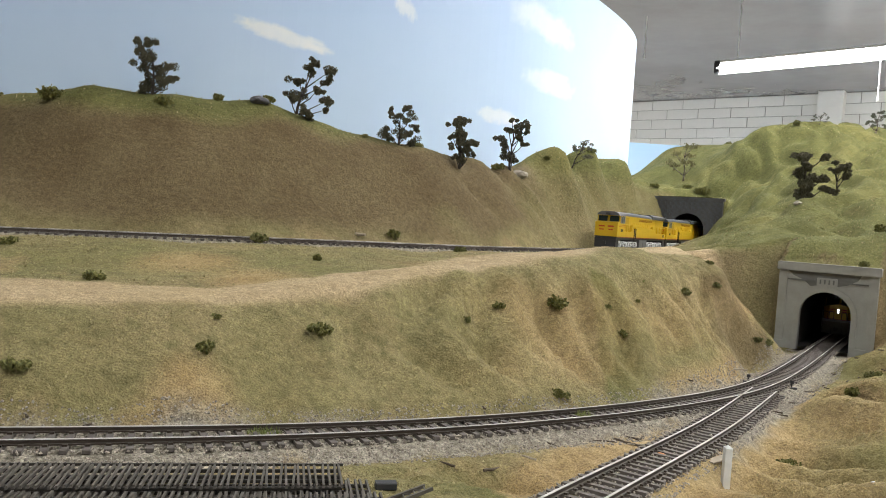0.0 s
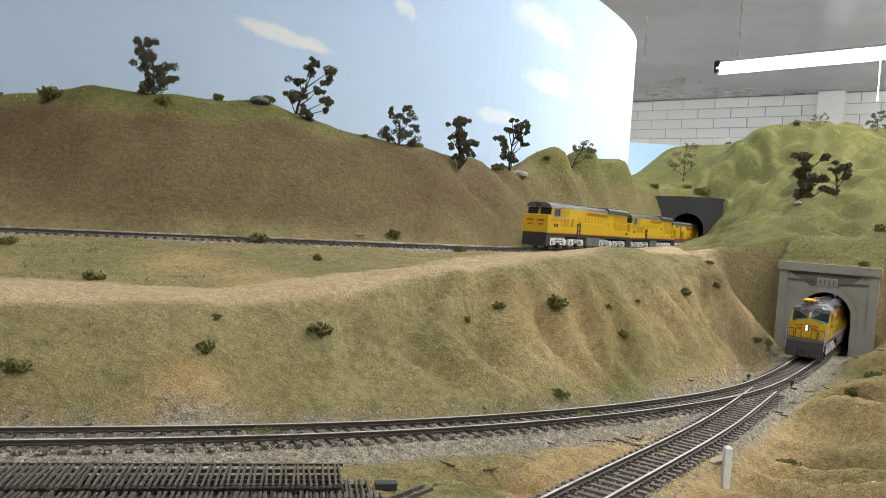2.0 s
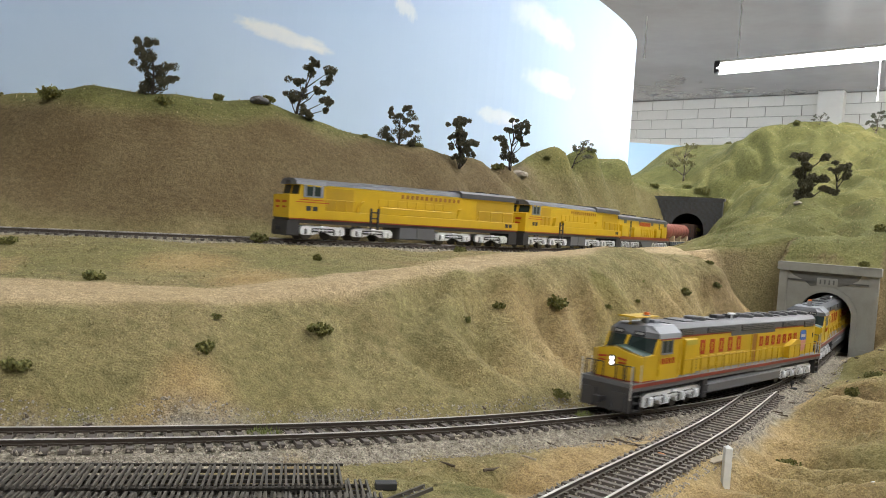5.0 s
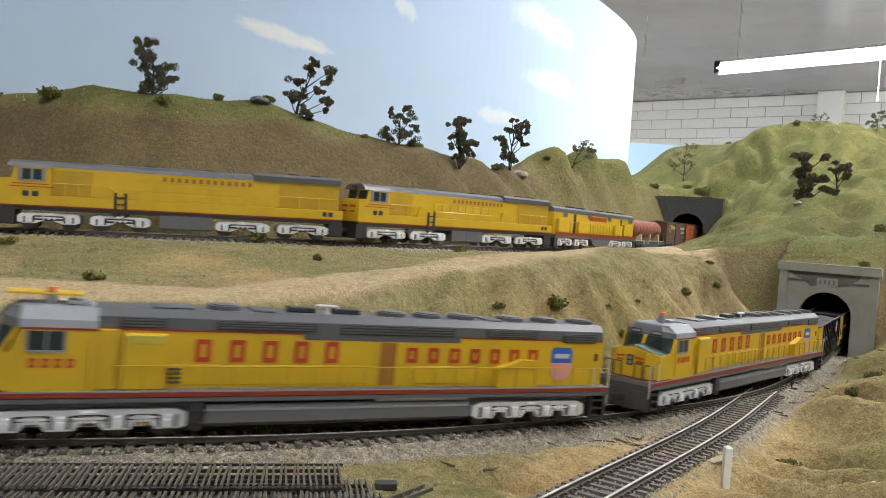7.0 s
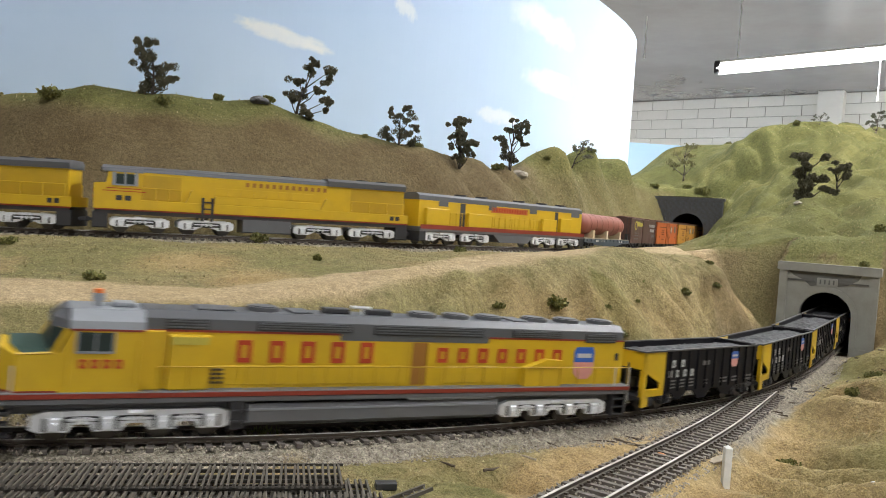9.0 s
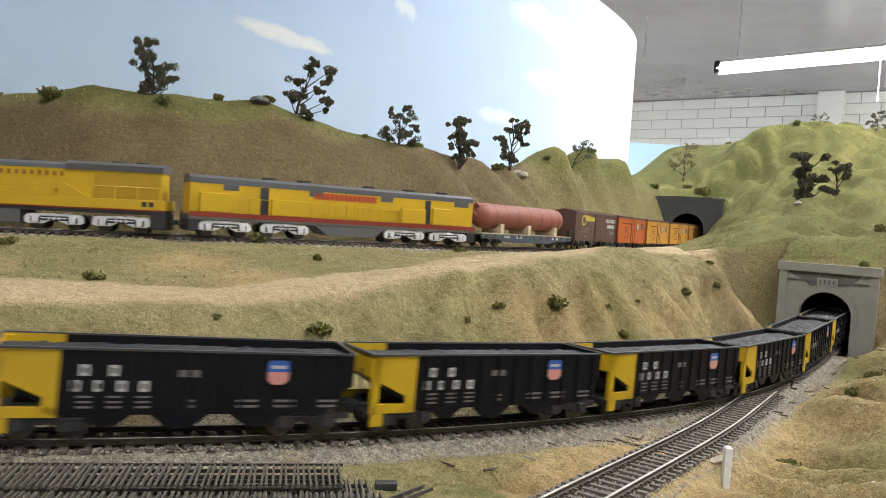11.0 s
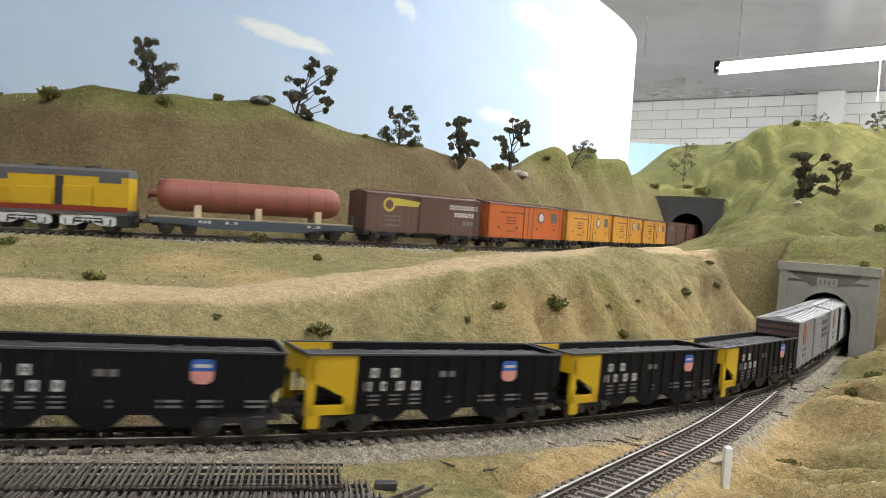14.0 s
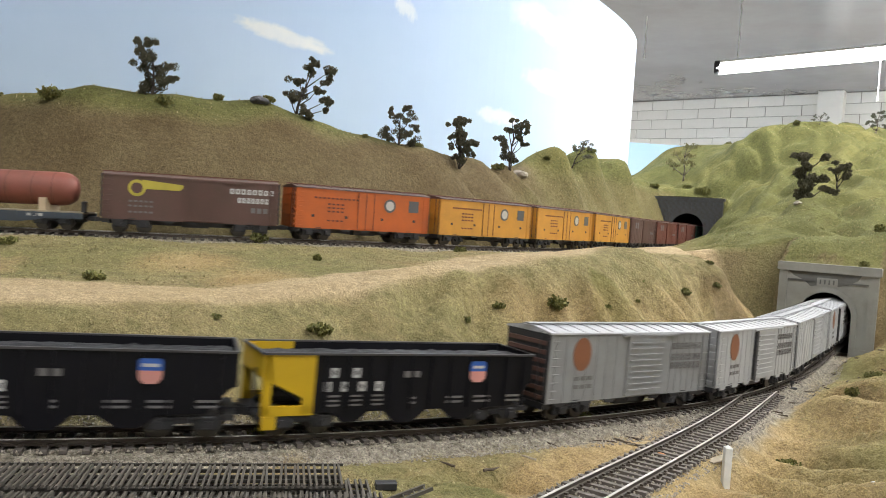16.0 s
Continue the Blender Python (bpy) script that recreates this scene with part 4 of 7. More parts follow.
def twin_diesel(number_bars):
    """Very long eight-axle yellow diesel with a wide low nose and grey roof."""
    th = thing("diesel_locomotive", "long yellow and grey eight-axle model diesel locomotive with red lettering", "locomotive", "lower train")
    part("frame", K().box(-14.0, 13.2, -1.5, 1.5, 1.38, 1.60, 0.04).box(-13.2, 12.6, -1.0, 1.0, 1.0, 1.38), M["tank_grey"], th)
    for sgn in (1, -1):
        part("sill_stripe", K().box(-14.0, 13.2, *sorted((sgn * 1.5, sgn * 1.53)), 1.60, 1.76), M["red"], th, "red sill stripe")
        part("sill_lip", K().box(-14.0, 13.2, *sorted((sgn * 1.48, sgn * 1.52)), 1.765, 1.81), M["light_grey"], th)
    part("walkway", K().box(-14.05, 13.2, -1.48, 1.48, 1.60, 1.80), M["tank_grey"], th)
    tank = K().prism([(-1.05, 0.36), (1.05, 0.36), (1.42, 0.58), (1.42, 1.12), (1.30, 1.26), (-1.30, 1.26), (-1.42, 1.12), (-1.42, 0.58)], -6.5, 4.6)
    part("fuel_tank", tank, M["tank_grey"], th)
    for sgn in (1, -1):
        part("tank_band", K().box(-6.5, 4.6, *sorted((sgn * 1.42, sgn * 1.45)), 1.02, 1.10), M["light_grey"], th)
        part("air_pipe", K().rod((-6.3, sgn * 1.36, 1.40), (-2.0, sgn * 1.36, 1.40), 0.13, 8).rod((-1.6, sgn * 1.36, 1.42), (4.0, sgn * 1.36, 1.42), 0.07, 8), M["light_grey"], th)
    # hood in sections, roof shoulders and grilles
    part("hood", K().box(-13.85, 7.75, -1.02, 1.02, 1.80, 3.90), M["yellow"], th)
    part("hood_neck", K().box(7.74, 8.5, -1.22, 1.22, 1.80, 3.90, 0.03), M["yellow"], th)
    part("roof", K().prism([(-1.03, 3.90), (1.03, 3.90), (1.03, 4.34), (0.74, 4.62), (-0.74, 4.62), (-1.03, 4.34)], -13.75, 8.45), M["grey"], th)
    for sgn in (1, -1):
        y0 = sgn * 1.02
        for a, b, lo, hi in ((6.2, 7.7, 3.96, 4.32), (0.6, 4.4, 3.98, 4.30), (-5.6, -0.4, 3.92, 4.30), (-9.9, -7.2, 3.96, 4.28), (-13.3, -11.4, 3.80, 4.22)):
            g = part("air_grille", K().box(a, b, *sorted((y0, y0 + sgn * 0.05)), lo, hi, 0.01), M["grille"], th, "black side grille")
            for i in range(3):
                z = lo + (hi - lo) * (i + 0.7) / 3.4
                part("grille_slat", K().box(a + 0.06, b - 0.06, *sorted((y0 + sgn * 0.05, y0 + sgn * 0.075)), z - 0.025, z + 0.025), M["grey"], g)
        part("grey_drop", K().box(-5.95, 1.05, *sorted((y0, y0 + sgn * 0.012)), 3.66, 3.90), M["grey"], th)
        # no real recess here: a flat brown plate paints its shade
        part("door_gap", K().box(-3.0, -2.15, *sorted((y0, y0 + sgn * 0.014)), 1.85, 3.62), M["brown_letter_shade"], th, "brown plate painting the shade between hood sections")
        part("gap_bar", K().box(-3.02, -2.93, *sorted((y0, y0 + sgn * 0.05)), 1.85, 3.62).box(-2.2, -2.11, *sorted((y0, y0 + sgn * 0.05)), 1.85, 3.62), M["yellow"], th)
        part("roof_stripe", K().box(-13.8, -5.97, *sorted((y0, y0 + sgn * 0.016)), 3.86, 3.94).box(1.07, 8.4, *sorted((y0, y0 + sgn * 0.016)), 3.86, 3.94), M["red"], th)
        part("side_box", K().prism([(-9.85, 1.80), (-7.80, 1.80), (-7.80, 2.62), (-9.0, 3.02), (-9.85, 2.98)], *sorted((y0, y0 + sgn * 0.40)), "y"), M["yellow"], th)
        part("side_box", K().box(6.15, 7.56, *sorted((y0, y0 + sgn * 0.32)), 1.80, 3.78, 0.05), M["yellow"], th)
        part("side_vent", K().box(6.2, 7.5, *sorted((y0 + sgn * 0.32, y0 + sgn * 0.34)), 3.45, 3.72), M["gold"], th)
        for i in range(13):
            x = 5.5 - 0.98 * i
            if not -3.4 < x < -1.7:
                part("hood_door", K().box(x - 0.44, x + 0.44, *sorted((y0, y0 + sgn * 0.035)), 1.92, 2.66, 0.015), M["yellow"], th)
        bars(th, "letter_bar", 5.45, -0.75, y0 + sgn * 0.012, 2.76, 3.60, 5, M["letter_red"], 0.46, stroke=0.18)
        bars(th, "letter_bar", -3.15, -10.3, y0 + sgn * 0.022, 2.80, 3.44, 7, M["letter_red"], 0.50, stroke=0.16)
        shield(th, -11.42, y0 + sgn * 0.01, 2.78, 0.60, 1.45)
        bars(th, "number_bar", 10.5, 9.0, sgn * 1.482, 2.62, 2.93, 4, M["letter_red"], 0.62, stroke=0.08)
        part("rear_mark", K().box(-13.55, -13.35, *sorted((y0, y0 + sgn * 0.02)), 2.95, 3.3), M["dark"], th)
        railing(th, 7.9, -13.9, sgn * 1.46, 1.80, 2.68, 22, M["dull_yellow"], 0.024)
        part("step_ladder", K().box(4.75, 5.25, *sorted((sgn * 1.2, sgn * 1.46)), 0.35, 1.6).box(4.7, 5.3, *sorted((sgn * 1.46, sgn * 1.52)), 0.6, 0.68).box(4.7, 5.3, *sorted((sgn * 1.46, sgn * 1.52)), 1.0, 1.08), M["dark"], th)
        for z in (1.98, 2.14, 2.30, 2.46):
            part("step_vent", K().box(5.55, 6.0, *sorted((y0 + sgn * 0.04, y0 + sgn * 0.08)), z, z + 0.08), M["dark"], th)
    # roof fans, hatches and stacks
    for x in (-3.0, -4.7, -6.4, -9.0, -10.9, 4.0, -13.0):
        part("roof_fan", K().cyl((x, 0, 4.70), 0.64, 0.16, "z", 20).cyl((x, 0, 4.80), 0.50, 0.04, "z", 20), M["grey"], th)
    for x in (1.0, -0.9):
        part("exhaust_stack", K().box(x - 0.55, x + 0.55, -0.26, 0.26, 4.62, 4.84, 0.04), M["dark"], th)
    for a, b in ((5.2, 6.6), (2.2, 3.0), (-8.2, -7.4)):
        part("roof_hatch", K().box(a, b, -0.66, 0.66, 4.62, 4.69, 0.03), M["grey"], th)
    part("air_horn", K().rod((0.0, 0.5, 4.6), (0.0, 0.5, 4.92), 0.05).rod((-0.35, 0.5, 4.94), (0.5, 0.5, 4.96), 0.07), M["chrome"], th)
    # cab, windshields and short nose with swept corners
    part("cab", K().prism([(8.44, 1.81), (11.05, 1.81), (11.05, 3.10), (10.72, 3.95), (8.44, 3.95)], -1.48, 1.48, "y"), M["yellow"], th)
    roof = K().prism([(-1.50, 3.95), (1.50, 3.95), (1.44, 4.22), (0.98, 4.58), (-0.98, 4.58), (-1.44, 4.22)], 8.42, 10.78)
    brow = K().put([(10.78, -1.50, 3.95), (10.78, 1.50, 3.95), (10.78, 1.44, 4.22), (10.78, 0.98, 4.58), (10.78, -0.98, 4.58), (10.78, -1.44, 4.22),
              (11.35, -0.95, 3.97), (11.35, 0.95, 3.97), (11.28, 0.90, 4.28), (11.0, 0.70, 4.54), (11.0, -0.70, 4.54), (11.28, -0.90, 4.28)],
             [(0, 1, 7, 6), (1, 2, 8, 7), (2, 3, 9, 8), (3, 4, 10, 9), (4, 5, 11, 10), (5, 0, 6, 11), (6, 7, 8, 9, 10, 11)])
    part("cab_roof", roof, M["light_grey"], th)
    part("roof_brow", brow, M["grey"], th, "dark grey roof front")
    part("cab_stripe", K().box(8.42, 10.76, -1.505, 1.505, 3.89, 3.96), M["red"], th)
    nose = K()
    plan = [(11.04, -1.48), (12.26, -1.48), (12.80, -0.88), (12.80, 0.88), (12.26, 1.48), (11.04, 1.48)]
    tops = [3.12, 3.06, 3.28, 3.28, 3.06, 3.12]
    nose.put([(x, y, 1.81) for x, y in plan] + [(x, y, z) for (x, y), z in zip(plan, tops)] + [(12.76, 0, 3.46), (11.04, 0, 3.50)],
             [(0, 1, 7, 6), (1, 2, 8, 7), (2, 3, 9, 12, 8), (3, 4, 10, 9), (4, 5, 11, 10), (6, 7, 12, 13), (7, 8, 12), (9, 10, 12), (10, 11, 13, 12), (5, 4, 3, 2, 1, 0), (5, 0, 6, 13, 11)])
    part("nose", nose, M["yellow"], th)
    part("nose_stripe", K().prism([(11.0, -1.50), (12.27, -1.50), (12.82, -0.89), (12.82, 0.89), (12.27, 1.50), (11.0, 1.50)], 1.80, 1.87, "z"), M["red"], th)
    part("nose_door", K().box(12.80, 12.83, -0.36, 0.36, 1.9, 2.5, 0.01), M["yellow"], th)
    for sgn in (1, -1):
        glass = K().put([(11.62, sgn * 0.10, 3.50), (11.40, sgn * 1.05, 3.28), (11.22, sgn * 1.42, 3.16), (10.86, sgn * 1.44, 3.93), (11.30, sgn * 0.93, 3.96), (11.34, sgn * 0.10, 3.97)], [(0, 1, 4, 5), (1, 2, 3, 4)])
        part("windshield", glass, M["glass"], th, "dark green tinted windshield")
        part("glare_panel", K().put([(12.55, sgn * 0.02, 3.52), (12.50, sgn * 0.80, 3.33), (12.16, sgn * 1.40, 3.115), (11.30, sgn * 1.42, 3.165), (11.62, sgn * 0.02, 3.54)], [(0, 1, 4), (1, 2, 3), (1, 3, 4)]), M["glare"], th, "dull green anti-glare nose top")
        part("corner_post", K().rod((11.24, sgn * 1.46, 3.12), (10.84, sgn * 1.46, 3.95), 0.07).rod((12.24, sgn * 1.45, 3.08), (11.2, sgn * 1.46, 3.14), 0.05), M["yellow"], th)
        w = part("cab_window", K().box(9.42, 10.50, *sorted((sgn * 1.48, sgn * 1.50)), 3.20, 3.84, 0.01), M["glass"], th, "dark cab side window")
        part("window_frame", K().box(9.36, 9.43, *sorted((sgn * 1.48, sgn * 1.53)), 3.15, 3.88).box(10.49, 10.56, *sorted((sgn * 1.48, sgn * 1.53)), 3.15, 3.88).box(9.92, 9.98, *sorted((sgn * 1.48, sgn * 1.52)), 3.2, 3.84).box(9.36, 10.56, *sorted((sgn * 1.48, sgn * 1.53)), 3.13, 3.20), M["light_grey"], w)
        for gx0 in (10.75, 8.6):
            part("grab_rail", K().rod((gx0, sgn * 1.53, 2.0), (gx0, sgn * 1.53, 3.6), 0.03), M["yellow"], th)
        board = part("number_board", K().put([(11.345, sgn * 0.30, 4.02), (11.345, sgn * 0.90, 4.02), (11.285, sgn * 0.88, 4.27), (11.285, sgn * 0.30, 4.27), (11.37, sgn * 0.30, 4.02), (11.37, sgn * 0.90, 4.02), (11.31, sgn * 0.88, 4.27), (11.31, sgn * 0.30, 4.27)], [(0, 1, 2, 3), (4, 5, 6, 7), (0, 1, 5, 4), (2, 3, 7, 6), (1, 2, 6, 5), (3, 0, 4, 7)]), M["dark"], th)
        for q in (0.40, 0.52, 0.64, 0.76):
            part("board_bar", K().box(11.345, 11.365, *sorted((sgn * q, sgn * (q + 0.07))), 4.10, 4.21), M["white"], board)
        for a in (0.95, 0.38):
            part("nose_rail", K().rod((12.98, sgn * a, 1.82), (12.98, sgn * a, 2.62), 0.03).rod((12.98, sgn * a, 2.62), (12.98, sgn * (a + 0.45), 2.62), 0.03).rod((12.98, sgn * (a + 0.45), 2.62), (12.98, sgn * (a + 0.45), 1.82), 0.03), M["dark"], th)
        part("nose_bar", K().put([(12.825, sgn * 0.30, 2.98), (12.825, sgn * 0.84, 2.92), (12.825, sgn * 0.84, 2.82), (12.825, sgn * 0.30, 2.88)], [(0, 1, 2, 3)]).box(12.81, 12.82, *sorted((sgn * 0.35, sgn * 0.8)), 2.66, 2.74), M["letter_red"], th)
    part("window_post", K().prism([(11.04, 3.45), (11.70, 3.45), (11.38, 4.0), (11.04, 4.0)], -0.08, 0.08, "y"), M["yellow"], th)
    part("headlight", K().box(12.79, 12.84, -0.18, 0.18, 2.46, 3.02, 0.03), M["dark"], th)
    for z in (2.62, 2.86):
        part("headlamp", K().cyl((12.85, 0, z), 0.10, 0.02, "x", 12), M["headlamp"], th, "round headlamp")
    part("roof_beacon", K().cyl((9.9, 0.1, 4.68), 0.16, 0.2, "z", 10).cyl((9.9, 0.1, 4.90), 0.20, 0.26, "z", 12), M["light_grey"], th)
    part("beacon_lens", K().cyl((9.9, 0.1, 5.10), 0.15, 0.15, "z", 10), M["bead"], th, "orange beacon lens")
    part("cooling_box", K().box(8.7, 9.4, -0.5, 0.35, 4.58, 4.74, 0.03), M["light_grey"], th)
    if number_bars:
        part("roof_sunshade", K().box(8.9, 11.3, -0.75, 0.30, 4.90, 4.98, 0.02).rod((11.0, -0.2, 4.5), (11.0, -0.2, 4.92), 0.05), M["yellow"], th, "yellow roof plate")
    for e, x in ((1, 13.25), (-1, 14.0)):
        part("pilot", K().box(*sorted((e * (x - 0.25), e * x)), -1.40, 1.40, 0.32, 1.60, 0.06).box(*sorted((e * x, e * (x + 0.12))), -1.2, -0.5, 0.4, 1.3).box(*sorted((e * x, e * (x + 0.12))), 0.5, 1.2, 0.4, 1.3), M["rim"], th)
        for sgn in (1, -1):
            steps = K()
            for z in (0.36, 0.74, 1.12):
                steps.box(*sorted((e * (x - 0.9), e * (x - 0.28))), *sorted((sgn * 1.1, sgn * 1.50)), z, z + 0.07)
            for q in (0.95, 0.25):
                steps.box(*sorted((e * (x - q), e * (x - q + 0.06))), *sorted((sgn * 1.1, sgn * 1.50)), 0.34, 1.55)
            part("corner_step", steps, M["dark"], th)
            part("step_rail", K().rod((e * x, sgn * 1.46, 1.0), (e * x, sgn * 1.46, 2.7), 0.03).rod((e * (x - 0.9), sgn * 1.46, 1.7), (e * (x - 0.9), sgn * 1.46, 2.7), 0.03), M["white"], th)
        coupler(th, e * (x + 0.1), e)
        if e < 0:
            part("end_rail", K().rod((e * x, -1.2, 1.8), (e * x, -1.2, 2.6), 0.03).rod((e * x, -1.2, 2.6), (e * x, 1.2, 2.6), 0.03).rod((e * x, 1.2, 2.6), (e * x, 1.2, 1.8), 0.03), M["dark"], th)
        part("air_hose", K().rod((e * (x + 0.05), 0.5, 0.9), (e * (x + 0.25), 0.55, 0.35), 0.04).rod((e * (x + 0.05), -0.5, 0.9), (e * (x + 0.25), -0.55, 0.35), 0.04), M["dark"], th)
    truck(th, 8.45, (-2.55, -0.9, 0.9, 2.55), 3.28, M["chrome"], "four-axle truck with silver side frames")
    truck(th, -9.75, (-2.35, -0.85, 0.85, 2.35), 3.05, M["chrome"], "four-axle truck with silver side frames")
    return th


def double_diesel():
    """Full-width-nosed yellow diesel on four two-axle trucks."""
    th = thing("diesel_locomotive", "bright yellow four-truck model diesel locomotive with high cab", "locomotive", "upper train")
    part("frame", K().box(-12.2, 12.2, -1.4, 1.4, 1.35, 1.72, 0.04), M["dark"], th)
    part("lower_body", K().box(-12.35, 9.1, -1.48, 1.48, 1.72, 2.45, 0.03), M["yellow"], th)
    part("hood", K().box(-12.0, 9.2, -1.12, 1.12, 2.45, 4.52, 0.04), M["yellow"], th)
    part("roof", K().prism([(-1.14, 4.50), (1.14, 4.50), (1.05, 4.78), (0.7, 4.94), (-0.7, 4.94), (-1.05, 4.78)], -12.1, 9.2), M["grey"], th)
    part("radiator_roof", K().prism([(-1.25, 4.48), (1.25, 4.48), (1.3, 4.9), (0.9, 5.12), (-0.9, 5.12), (-1.3, 4.9)], -12.1, -5.2), M["grey"], th)
    part("roof_walk", K().box(-5.0, 5.6, 0.2, 0.62, 4.94, 4.99), M["light_grey"], th)
    for sgn in (1, -1):
        y1 = sgn * 1.12
        part("side_sill", K().box(-12.3, 12.2, *sorted((sgn * 1.40, sgn * 1.46)), 1.62, 1.72), M["red"], th, "thin red sill line")
        for a, b in ((5.9, 3.8), (-4.6, -6.9)):
            part("side_fairing", K().prism([(a, 2.45), (b, 2.45), (a * 0.65 + b * 0.35, 3.35), (a * 0.75 + b * 0.25, 3.45), (a * 0.85 + b * 0.15, 3.35)][::1], *sorted((y1, sgn * 1.46)), "y"), M["yellow"], th)
        part("skirt_panel", K().box(-4.6, 3.8, *sorted((y1, sgn * 1.47)), 2.45, 3.05, 0.03), M["yellow"], th)
        for i in range(8):
            part("hood_door", K().box(3.4 - i - 0.42, 3.4 - i + 0.42, *sorted((y1, y1 + sgn * 0.04)), 3.12, 3.72, 0.015), M["yellow"], th)
        for a, b in ((9.0, 6.3), (-7.2, -11.9)):
            railing(th, a, b, sgn * 1.45, 2.45, 3.35, 4, M["yellow"], 0.045)
            # flat darker plate: the recess shade is put into its colour
            part("walk_recess", K().box(*sorted((a, b)), *sorted((y1, y1 + sgn * 0.012)), 2.5, 4.3), M["dull_yellow"], th, "dull yellow plate painting the shade of a recessed hood side")
        bars(th, "letter_bar", 1.6, -5.2, y1 + sgn * 0.03, 3.95, 4.28, 13, M["brown_letter_shade"], 0.5)
        bars(th, "number_bar", 10.9, 9.7, sgn * 1.485, 2.35, 2.72, 2, M["dark"], 0.7)
        bars(th, "number_bar", -10.6, -11.6, sgn * 1.485, 1.95, 2.3, 2, M["dark"], 0.7)
        bars(th, "stripe_bar", 11.9, 8.6, sgn * 1.485, 3.0, 3.06, 1, M["letter_red"], 0.9)
        bars(th, "stripe_bar", 11.6, 9.0, sgn * 1.485, 3.2, 3.26, 1, M["letter_red"], 0.9)
        part("ladder", K().box(3.9, 4.1, *sorted((sgn * 1.48, sgn * 1.56)), 1.1, 2.9).box(4.6, 4.8, *sorted((sgn * 1.48, sgn * 1.56)), 1.1, 2.9).box(3.9, 4.8, *sorted((sgn * 1.48, sgn * 1.56)), 1.4, 1.5).box(3.9, 4.8, *sorted((sgn * 1.48, sgn * 1.56)), 2.0, 2.1).box(3.9, 4.8, *sorted((sgn * 1.48, sgn * 1.56)), 2.5, 2.6), M["dark"], th)
    part("cab", K().prism([(9.1, 1.72), (12.3, 1.72), (12.3, 3.55), (11.5, 3.62), (11.35, 4.45), (9.1, 4.45)], -1.48, 1.48, "y"), M["yellow"], th)
    part("cab_roof", K().prism([(-1.52, 4.42), (1.52, 4.42), (1.3, 4.72), (0.8, 4.92), (-0.8, 4.92), (-1.3, 4.72)], 9.0, 11.75), M["grey"], th)
    for sgn in (1, -1):
        w = part("cab_window", K().box(9.55, 10.9, *sorted((sgn * 1.48, sgn * 1.50)), 3.55, 4.30, 0.01), M["glass"], th, "dark cab side window")
        part("window_frame", K().box(9.35, 9.6, *sorted((sgn * 1.48, sgn * 1.54)), 3.48, 4.40).box(10.15, 10.3, *sorted((sgn * 1.48, sgn * 1.54)), 3.48, 4.40).box(10.85, 11.1, *sorted((sgn * 1.48, sgn * 1.54)), 3.48, 4.40).box(9.35, 11.1, *sorted((sgn * 1.48, sgn * 1.54)), 3.44, 3.55), M["light_grey"], w, "grey window frame")
        part("windshield", K().put([(11.52, sgn * 0.15, 3.66), (11.52, sgn * 1.35, 3.66), (11.38, sgn * 1.35, 4.36), (11.38, sgn * 0.15, 4.36)], [(0, 1, 2, 3)]), M["glass"], th)
        part("nose_bar", K().box(12.3, 12.33, *sorted((sgn * 0.2, sgn * 1.0)), 2.9, 3.1).box(12.3, 12.33, *sorted((sgn * 0.3, sgn * 0.9)), 2.5, 2.65), M["letter_red"], th)
    part("headlight", K().box(11.74, 11.85, -0.3, 0.3, 4.45, 4.75, 0.02), M["dark"], th)
    for e in (1, -1):
        part("pilot", K().box(*sorted((e * 11.3, e * 12.35)), -1.4, 1.4, 0.30, 1.5, 0.08), M["dark"], th)
        coupler(th, e * 12.1, e)
    part("fuel_tank", K().box(-2.2, 1.6, -1.4, 1.4, 0.35, 1.5, 0.1).box(-0.35, -0.25, -1.43, 1.43, 0.4, 1.45), M["tank_grey"], th)
    for x in (9.1, 4.35, -4.5, -9.2):
        truck(th, x, (-1.3, 1.3), 2.05, M["chrome"], "two-axle truck with silver side frames")
    for x in (-2.0, 2.4, -8.5, -10.3):
        part("roof_fan", K().cyl((x, 0, 5.0 if x > -5 else 5.16), 0.5, 0.14, "z", 14), M["dark"], th)
    return th


